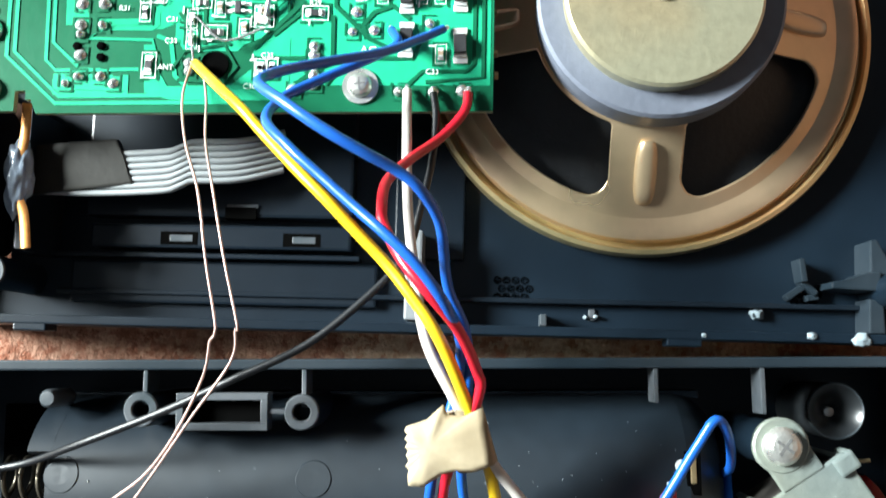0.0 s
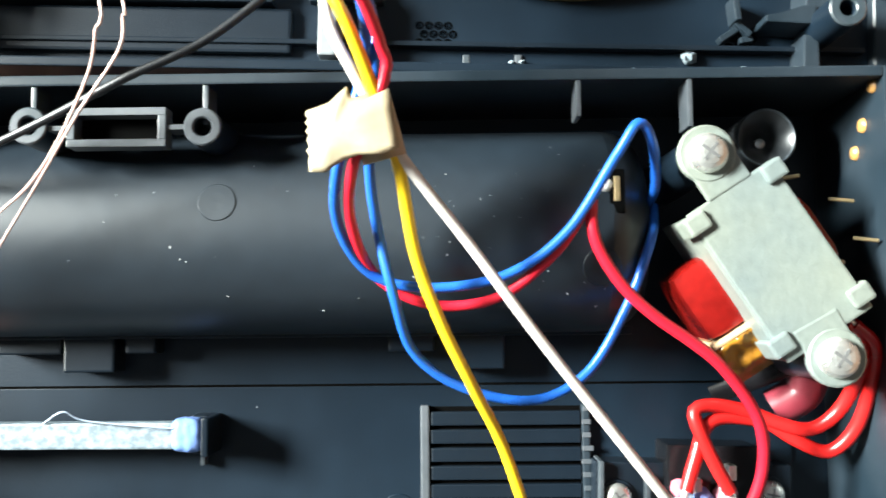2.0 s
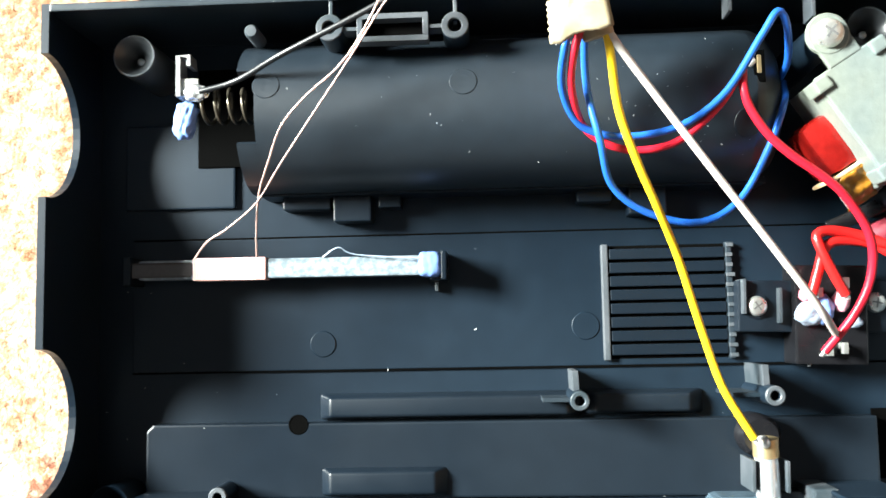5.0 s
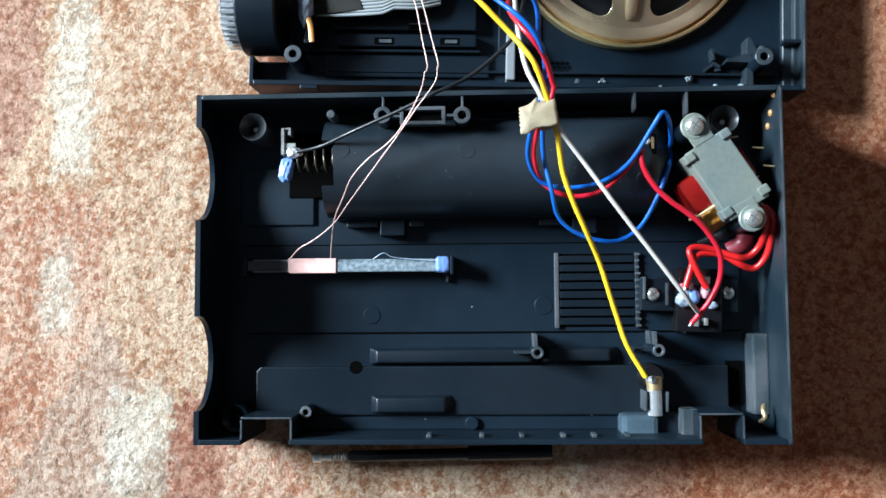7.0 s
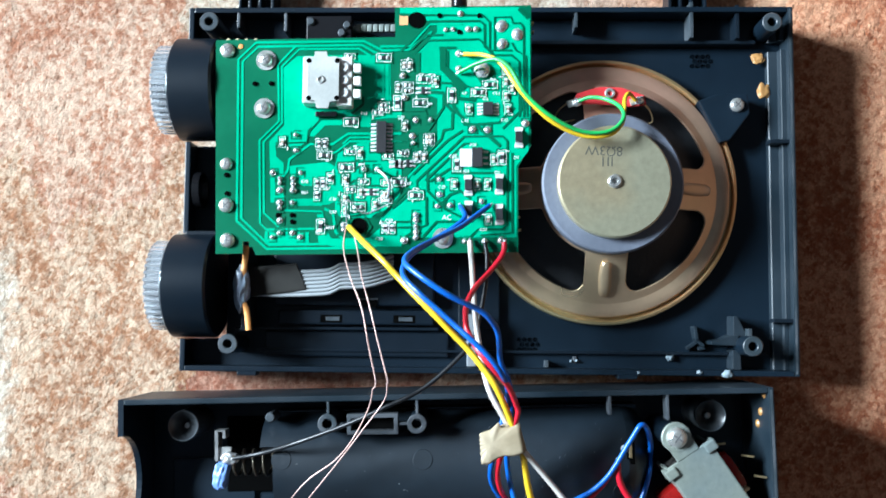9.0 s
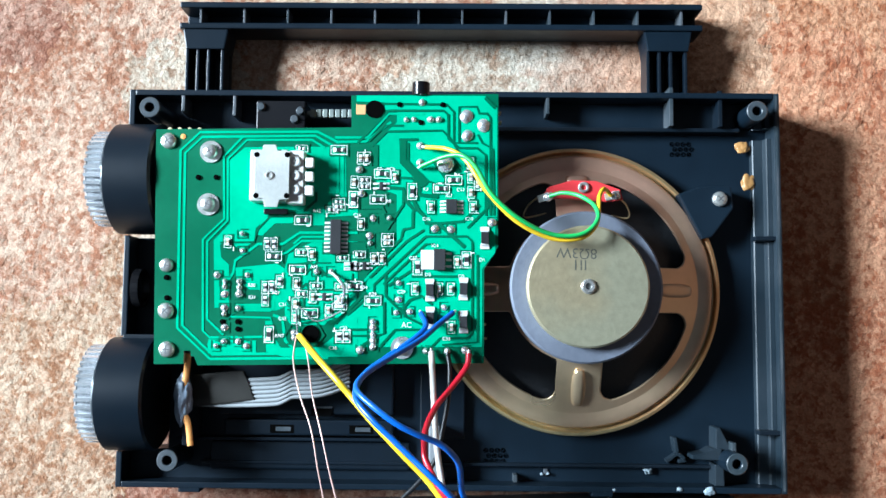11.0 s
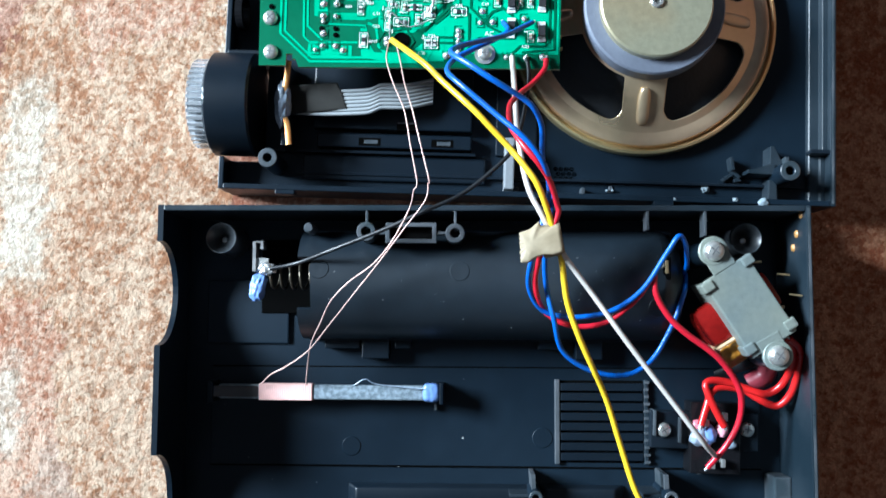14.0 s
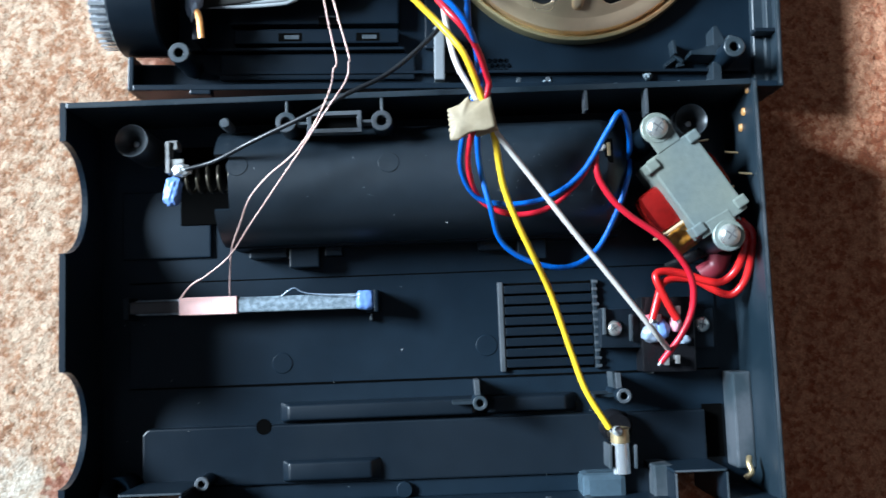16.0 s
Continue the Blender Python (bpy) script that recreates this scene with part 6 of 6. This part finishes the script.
for x, s in ((-13.6, -1), (-14.0, 1), (13.8, -1), (14.2, 1)):
    # each tab is folded up from the side and down on the plate
    y0, y1 = sorted((s * 11.2, s * 6.6))
    bm = box(bmesh.new(), x - 1.9, x + 1.9, y0, y1, 47.0, 48.3, 0.6, TM)
    y0, y1 = sorted((s * 11.2, s * 9.9))
    box(bm, x - 1.9, x + 1.9, y0, y1, 41, 47.9, 0.45, TM)
    part("bent_tab", bm, GALV, transformer)
part("core", box(bmesh.new(), -14.5, 16, -8, 8, 26, 45.4, 0.3, TM), mat("laminated_core", (0.06, 0.055, 0.05), 0.5, 0.5, scale=900, vary=0.3), transformer)
part("coil", box(bmesh.new(), -7.5, 8.5, -18.0, 14.5, 25, 40.0, 3.6, TM), RED_COIL, transformer, "coil wrapped in red tape", smooth=40)
part("coil_flange", box(bmesh.new(), 8.2, 9.3, -18.4, 13, 24, 40.5, 0.5, TM), mat("pale_bobbin", (0.62, 0.42, 0.25), 0.4), transformer)
bm = bmesh.new()
bmesh.ops.create_grid(bm, x_segments=10, y_segments=10, size=1)
for v in bm.verts:
    v.co = Vector((14 + v.co.x * 4.5, -13.5 + v.co.y * 4.6, 38 + 2.2 * noise.noise(v.co * 1.7) - 2.5 * v.co.x))
bmesh.ops.transform(bm, matrix=TM, verts=bm.verts[:])
film = part("film_tape", bm, AMBER_TAPE, transformer, "crumpled amber film tape", smooth=60)
film.modifiers.new("thickness", "SOLIDIFY").thickness = 0.4 * MM
for px, s in (((70.1, -41.8), 1), ((94.2, -79.9), -1)):
    a = math.degrees(math.atan2(tcy - px[1], tcx - px[0]))
    lug = turned(bmesh.new(), [(0, 46), (5.6, 46), (5.6, 47.3), (5.2, 47.6), (0, 47.6)], 28, at(px[0], px[1], 0))
    box(lug, 0, 8, -4.8, 4.8, 46, 47.4, 0.4, at(px[0], px[1], 0, 0, 0, a))
    part("mounting_lug", lug, GALV, transformer)
    piece("screw", SCREW_BIG, transformer, px[0], px[1], 47.5, 30, (0.84, 0.84, 0.9), "pan-head cross screw")
    part("post", turned(bmesh.new(), [(5.0, BF - 0.5), (4.4, 46), (0, 46)], 20, at(px[0], px[1], 0)), PLASTIC, transformer, smooth=40)
part("foot", box(bmesh.new(), 14, 18.5, -16, -5, 30, 31.2, 0.3, TM), STEEL, transformer)
for a, b in (((-3, 17.5), (0, 21)), ((6, 17), (9, 20.5)), ((-12, 11), (-10, 15))):
    part("pin", tube(bmesh.new(), [TM @ Vector((*a, 40)), TM @ Vector((*b, 41))], 0.4, 6, straight=True), BRASS, transformer)
part("sleeve", tube(bmesh.new(), [(98.3, -83.7, 24), (97.0, -88.4, 22), (91.9, -92.0, 20)], 4.2, 14), mat("maroon_sleeve", (0.16, 0.02, 0.03), 0.35), transformer, "dark red insulating sleeve", smooth=50)
part("strap", tube(bmesh.new(), [(95.4, -81.4, 26), (88.7, -84.8, 24), (78.5, -89.5, 20)], 2.0, 8, flat=0.3), GLOSS_BLACK, transformer, smooth=50)

# ---- slide switch ----
switch = thing("slide_switch", *(78.1, -113.9), BF, "black slide switch screwed to the case, smeared with glue", "switch")
(s0x, s0y), (s1x, s1y) = (68.6, -128.0), (88.6, -100.0)
part("body", box(bmesh.new(), s0x, s1x, s0y, s1y, BF, 21, 0.6), GLOSS_BLACK, switch)
(p0x, p0y), (p1x, p1y) = (53.8, -119.0), (96.5, -104.3)
part("mounting_plate", box(bmesh.new(), p0x, p1x, p0y, p1y, BF, 17.5, 0.4), PLASTIC_SATIN, switch)
for px, m in (((58.8, -111.7), 10), ((91.8, -110.4), 55)):
    piece("screw", SCREW, switch, px[0], px[1], 18, m, (1, 1, 1), "cross-head screw")
    part("boss", turned(bmesh.new(), [(4.0, BF), (3.6, 18), (0, 18)], 18, at(px[0], px[1], 0)), PLASTIC_SATIN, switch, smooth=40)
for px in [(65.0, -111.5), (55.0, -109.0), (72.5, -123.6), (82.2, -122.4)]:
    part("plate_rib", box(bmesh.new(), px[0] - 0.5, px[0] + 0.5, px[1] - 5, px[1] + 5, BF, 20, 0.2), GREY_EDGE, switch)
for px, d, m in (((71.9, -113.5), (4.6, 4.2, 3.4), MILK_GLUE), ((75.4, -112.5), (3.4, 4.6, 3.6), BLUE_GLUE), ((80.6, -110.1), (2.9, 3.6, 2.8), mat("pink_glue", (0.66, 0.30, 0.36), 0.25)), ((70.9, -108.7), (2.4, 2.4, 2.2), mat("rosy_glue", (0.60, 0.16, 0.2), 0.25)), ((84.1, -116.1), (2.6, 2.0, 1.6), MILK_GLUE)):
    bm = bmesh.new()
    bmesh.ops.create_icosphere(bm, subdivisions=3, radius=1)
    for v in bm.verts:
        v.co *= 1 + 0.3 * noise.noise(v.co * 1.8 + Vector((px[0], 0, 0)))
    bmesh.ops.transform(bm, matrix=at(px[0], px[1], 23.2) @ Matrix.Diagonal((d[0] * 0.85, d[1] * 0.85, d[2] * 0.8, 1)), verts=bm.verts[:])
    part("glue_lump", bm, m, switch, smooth=80)
for px in [(77.0, -123.9), (81.0, -123.3), (81.7, -105.2), (74.5, -108.2)]:
    part("terminal", box(bmesh.new(), px[0] - 0.8, px[0] + 0.8, px[1] - 1.6, px[1] + 1.6, 20, 24.5, 0.3), STEEL, switch)

# ---- aerial socket ----
jack = thing("aerial_socket", *(59.3, -155.8), BF, "brass and steel aerial socket soldered to a yellow wire", "socket")
jx, jy0 = (59.4, -162.4)
_, jy1 = (58.9, -153.1)
part("barrel", tube(bmesh.new(), [(jx, jy0 - 2, 24), (jx - 0.5, jy1, 24)], 3.3, 20, straight=True), CHROME, jack, "bright plated barrel", smooth=50)
part("collar", tube(bmesh.new(), [(jx - 0.5, jy1, 24), (jx - 0.8, jy1 + 5, 24.5)], 3.5, 20, straight=True), BRASS, jack, "brass collar", smooth=50)
part("solder", turned(bmesh.new(), [(2.0, 26), (1.5, 28.2), (0.5, 29.2), (0, 29.3)], 14, at(*(57.5, -149.1), 0)), SOLDER, jack, smooth=60)
part("seat", turned(bmesh.new(), [(6, BF), (6, 19), (4.8, 21), (0, 21)], 24, at(jx - 0.8, jy1 + 5, 0)), GLOSS_BLACK, jack, smooth=40)
for s in (-1, 1):
    part("side_clip", box(bmesh.new(), jx + s * 4.6 - 0.5, jx + s * 4.6 + 0.5, jy0, jy0 + 8.5, 14, 27, 0.2), GREY_EDGE, jack)

# ---- telescopic aerial behind the case ----
rod = thing("telescopic_aerial", *(-80.1, -188.2), 0, "dark telescopic aerial with a ribbed tip on the carpet", "aerial")
(a0x, a0y), (a1x, a1y) = (-92.2, -188.8), (23.9, -182.7)
da = math.degrees(math.atan2(a1y - a0y, a1x - a0x))
AM = at(a0x, a0y, 12, 0, 0, da) @ at(0, 0, 0, 0, 90, 0)
part("tip", turned(bmesh.new(), [(0, 0), (2.2, 0), (2.4, 0.6), (2.4, 3.6), (1.6, 4.2), (1.6, 8)], 20, AM), STEEL, rod, "steel tip", smooth=40)
bm = bmesh.new()
for i in range(7):
    turned(bm, [(1.4, 8 + i * 1.2), (2.3, 8.4 + i * 1.2), (1.4, 8.9 + i * 1.2)], 16, AM)
part("thread", bm, STEEL, rod, smooth=40)
part("tube", turned(bmesh.new(), [(1.9, 16.4), (2.6, 17), (2.6, 70), (3.4, 70.5), (3.4, 108), (0, 108)], 20, AM), GLOSS_BLACK, rod, "dark tube", smooth=40)

# dust flecks on the plastic
rng = random.Random(12)
bm = bmesh.new()
for k in range(24):
    x, y = rng.uniform(-120, 118), rng.uniform(-70, 10)
    s = rng.uniform(0.12, 0.26) * (2 if k % 12 == 0 else 1)
    box(bm, -s, s, -s * 0.4, s * 0.4, 0, 0.15, 0, at(x, y, (BF + 0.75 if y > -38 else 14.8), 0, 0, rng.uniform(0, 180)))
for k in range(60):
    # flecks and nicks on the battery tube
    x, y = rng.uniform(KN + 4, KX1 - 10), KC + rng.uniform(-0.8, 0.8) * KR
    if rng.random() < 0.6:
        x = rng.uniform(KX1 - 60, KX1 - 8)
    s = rng.uniform(0.08, 0.22)
    box(bm, -s, s, -s * 0.35, s * 0.35, 0, 0.15, 0, at(x, y, KZ + math.sqrt(KR**2 - (y - KC) ** 2) - 0.02, 0, 0, rng.uniform(0, 180)))
M = back_shell.matrix_basis.copy()
M.translation *= 1000
bmesh.ops.transform(bm, matrix=M, verts=bm.verts[:])
tagged(part("dust_flecks", bm, mat("dust_grey", (0.30, 0.31, 0.31), 0.8, scale=400, vary=0.3)), "white dust flecks scattered over black plastic", "dust", kind="stuff")

# ---- wires ----
def wire(pts, r, material, label, group="hook-up wires", ends=True, name="wire"):
    w = thing(name, *pts[0], label, "wire", group=group)
    part("insulation" if ends else "strand", tube(bmesh.new(), pts, r, 12, 1.2), material, w, smooth=60)
    if ends:
        for a, b in ((pts[0], pts[1]), (pts[-1], pts[-2])):
            d = (Vector(a) - Vector(b)).normalized()
            part("bare_end", tube(bmesh.new(), [Vector(a) - d * 0.2, Vector(a) + d * 1.4], r * 0.55, 8, straight=True), SOLDER, w, "tinned bare end", smooth=60)
    return w


wire([(-54.0, 36.6, 45), (-46.3, 29.3, 54), (-38.9, 22.4, 60), (-33.4, 16.6, 62), (-25.9, 9.0, 66.5), (-19.7, 3.0, 68.5), (-15.1, -1.7, 68.5), (-8.1, -8.8, 68), (-2.4, -15.7, 69.5), (2.4, -22.6, 70), (7.3, -33.5, 65.5), (12.1, -46.9, 59.5), (15.3, -62.5, 53.5), (20.2, -75.0, 50), (26.2, -86.6, 45), (32.8, -99.3, 38), (40.1, -119.3, 33), (45.6, -134.2, 32), (53.8, -147.5, 31)], 1.15, W_YELLOW, "yellow wire from the board to the aerial socket")
wire([(-7.2, 31.2, 44.5), (-6.5, 21.7, 50), (-5.8, 11.0, 54), (-4.9, 0.5, 56), (-2.6, -13.8, 59), (-0.1, -23.7, 63), (4.6, -32.5, 64), (12.0, -44.8, 60.5), (25.0, -60.5, 55), (38.4, -77.6, 52.5), (56.5, -99.2, 47), (68.0, -112.6, 42), (75.1, -119.0, 33)], 1.05, W_WHITE, "white wire from the board to the slide switch")
wire([(6.0, 30.8, 44.5), (5.4, 26.6, 45.5), (0.8, 20.1, 48.5), (-5.2, 13.2, 56.5), (-8.4, 6.5, 67), (-8.5, 0.5, 72), (-7.7, -3.0, 73.5), (-3.8, -9.6, 78), (1.2, -15.5, 79), (6.1, -21.3, 74), (9.3, -28.2, 67.5), (9.8, -33.0, 65.5), (4.0, -48.5, 60), (3.7, -58.3, 53), (8.0, -66.7, 46), (18.4, -71.5, 44), (30.9, -69.8, 44), (41.6, -61.1, 46), (48.0, -51.3, 48)], 1.05, W_RED, "red wire from the board to the battery compartment")
wire([(-11.0, 44.9, 44.5), (-9.2, 40.1, 49), (-14.0, 35.2, 54), (-22.2, 29.5, 59), (-29.2, 23.9, 64), (-31.0, 17.4, 71), (-25.4, 11.0, 76), (-18.6, 5.0, 78), (-12.0, -0.8, 80), (-6.3, -5.7, 82), (-0.8, -11.0, 82), (4.0, -17.3, 79), (6.2, -22.3, 70.5), (6.3, -27.0, 65), (5.4, -32.5, 62), (1.3, -48.6, 60), (1.3, -58.3, 53), (7.0, -66.1, 47), (18.2, -68.3, 45.5), (32.3, -65.6, 46), (43.6, -57.3, 48), (52.5, -42.9, 50), (56.4, -36.9, 51), (59.6, -40.0, 48), (62.0, -46.8, 40), (62.3, -49.9, 30)], 1.0, W_BLUE, "blue wire looped from the board to the transformer")
wire([(0.3, 45.2, 44.5), (-4.5, 41.2, 49), (-10.8, 35.6, 57), (-19.8, 30.1, 67), (-27.3, 25.1, 76), (-29.5, 20.7, 83), (-23.5, 15.6, 88), (-16.5, 10.8, 89.5), (-10.4, 7.6, 88), (-4.5, 4.9, 85), (-0.6, 2.0, 83), (2.6, -3.2, 77.5), (3.8, -13.2, 69), (7.1, -21.1, 64), (7.8, -30.8, 62), (6.6, -45.5, 56), (7.8, -57.0, 50), (11.2, -70.0, 48.8), (15.0, -80.8, 42.5), (24.6, -87.5, 39), (38.5, -89.9, 36.5), (49.2, -84.2, 37), (56.6, -71.3, 38), (61.5, -57.7, 38), (63.8, -49.9, 30)], 1.0, W_BLUE, "blue wire hanging in a wide loop over the case")
wire([(-1.5, 30.8, 44.5), (-0.7, 25.3, 46), (-1.1, 15.5, 48), (-3.2, 3.7, 51), (-5.7, -5.8, 53), (-13.6, -15.1, 55), (-24.9, -24.5, 56), (-38.4, -31.2, 56), (-53.2, -38.1, 53), (-73.2, -45.9, 47), (-87.8, -50.9, 39), (-98.9, -53.3, 36.5)], 0.82, W_BLACK, "black wire from the board to the battery spring")
wire([(48.3, -51.0, 47), (48.5, -56.2, 47), (50.6, -61.5, 46), (55.3, -67.9, 45), (61.3, -73.0, 44), (67.9, -77.3, 43), (73.5, -81.4, 42), (78.7, -86.9, 40), (82.7, -92.9, 38), (84.3, -99.7, 36), (83.5, -107.1, 34), (79.9, -115.2, 32), (73.2, -124.3, 30)], 1.2, W_RED, "red wire curling from the battery contact to the switch")
wire([(98.8, -73.6, 40), (103.0, -79.0, 38), (103.2, -84.4, 35), (101.2, -91.1, 31), (96.6, -95.1, 29), (91.0, -94.5, 28), (84.3, -92.1, 27), (77.2, -90.9, 27), (72.9, -92.1, 27.5), (74.0, -96.8, 28), (76.8, -102.7, 28), (80.4, -108.6, 27)], 1.45, W_SCARLET, "thick red mains wire from the transformer to the switch", "mains wires")
wire([(100.5, -73.6, 40), (105.5, -77.9, 38), (105.9, -85.6, 35), (104.6, -94.6, 31), (100.2, -99.8, 28), (93.6, -97.5, 27), (88.0, -94.3, 26), (79.7, -93.5, 26), (75.4, -95.6, 26.5), (73.3, -101.5, 27), (71.3, -108.6, 27)], 1.45, W_SCARLET, "thick red mains wire lying beside the case wall", "mains wires")
wire([(-10.1, 104.6, 44.5), (-1.9, 103.1, 48), (4.3, 98.6, 52), (11.5, 87.3, 55), (22.1, 76.8, 54), (34.3, 71.3, 51), (45.0, 71.6, 50), (50.5, 76.3, 48), (52.0, 82.3, 45), (53.1, 87.9, 40), (55.5, 91.2, 36), (58.5, 89.2, 33)], 0.8, W_YELLOW, "yellow speaker wire twisted with a green one", "speaker wires")
wire([(-11.6, 97.5, 44.5), (-3.9, 100.0, 49), (2.7, 100.0, 53), (7.8, 95.6, 55), (13.4, 85.9, 56), (22.9, 77.6, 55.5), (34.7, 72.5, 52.5), (45.2, 72.9, 51), (51.1, 78.3, 48), (50.7, 83.8, 44), (46.0, 88.1, 39), (40.3, 89.6, 36), (35.9, 88.8, 33)], 0.8, W_GREEN, "green speaker wire twisted with a yellow one", "speaker wires")
wire([(-55.1, 36.1, 45), (-55.4, 28.0, 48), (-51.8, 17.0, 55), (-46.8, 5.4, 60), (-43.9, -7.9, 62), (-40.9, -21.7, 62.5), (-42.0, -23.9, 62), (-43.6, -30.9, 60), (-49.4, -42.1, 57), (-56.6, -50.9, 53), (-66.4, -58.2, 49), (-73.2, -65.6, 46.5), (-77.3, -73.6, 42), (-82.0, -82.1, 34), (-84.0, -92.1, 28), (-85.3, -98.8, 22)], 0.28, COPPER, "hair-thin enamelled copper wire from board to aerial coil", "copper wires", False)
wire([(-52.5, 36.1, 45), (-50.2, 28.1, 48), (-47.5, 17.0, 55), (-43.7, 5.4, 60), (-40.1, -7.9, 62.5), (-36.4, -21.2, 63.5), (-36.9, -21.8, 63), (-37.7, -27.8, 62), (-45.8, -38.9, 59), (-54.1, -49.8, 54), (-64.0, -62.1, 48), (-74.2, -74.7, 41.5), (-82.5, -84.3, 34), (-91.7, -91.2, 30), (-98.5, -94.8, 27), (-104.0, -99.7, 22)], 0.28, COPPER, "hair-thin enamelled copper wire crossing its twin", "copper wires", False)
wire([(-54.9, 37.0, 44), (-54.4, 46.6, 47), (-47.9, 41.7, 46), (-39.2, 45.4, 44)], 0.28, SOLDER, "fine tinned strand bridging two pads on the board", "copper wires", False)

# ---- tape round the bundle ----
tape = thing("tape_flag", *(5.4, -41.0, 55), "torn piece of masking tape wrapped round the wire bundle", "tape")
edge = [(0.4, -37.5, 65.5), (3.3, -34.7, 65.8), (4.4, -36.6, 65.8), (7.1, -36.7, 66.1), (10.7, -35.0, 66.4), (12.8, -45.3, 66.4), (9.8, -46.5, 66.3), (6.0, -46.6, 66), (3.4, -47.4, 65.7), (0.1, -49.7, 65.5), (-2.7, -49.6, 65.2)]
torn = [(-2.9, -47.7, 65.2), (-2.7, -46.9, 65.2), (-3.3, -46.0, 65.2), (-2.8, -45.1, 65.2), (-3.3, -44.2, 65.2), (-3.0, -43.3, 65.2), (-3.5, -42.6, 65.2), (-3.1, -41.9, 65.2), (-3.6, -41.1, 65.2), (-3.2, -40.4, 65.2), (-3.7, -39.7, 65.2), (-3.4, -38.9, 65.2)]
bm = bmesh.new()
pts = [Vector(p) for p in edge + torn]
mid = sum(pts, Vector()) / len(pts)
hub = bm.verts.new(mid + Vector((0, 0, 0.75)))
rim = [bm.verts.new(p) for p in pts]
inner = [bm.verts.new(mid.lerp(p, 0.55) + Vector((0, 0, 0.7 + 0.2 * noise.noise(p * 0.15)))) for p in pts]
for i in range(len(pts)):
    j = (i + 1) % len(pts)
    bm.faces.new((rim[i], rim[j], inner[j], inner[i]))
    bm.faces.new((inner[i], inner[j], hub))
bmesh.ops.subdivide_edges(bm, edges=bm.edges[:], cuts=2, use_grid_fill=True)
for v in bm.verts:
    v.co += Vector((0, 0, 0.35 * noise.noise(v.co * 0.3)))
flag = part("flag", bm, TAPE, tape, smooth=60)
flag.modifiers.new("thickness", "SOLIDIFY").thickness = 0.25 * MM
(tx, ty, tz), (ux, uy, uz) = (6.5, -35.2, 61), (9.8, -46.2, 59)
part("wrap", tube(bmesh.new(), [(tx, ty, tz + 0.6), (ux, uy, uz + 0.6)], 4.0, 20, straight=True, flat=0.9), TAPE, tape, smooth=60)
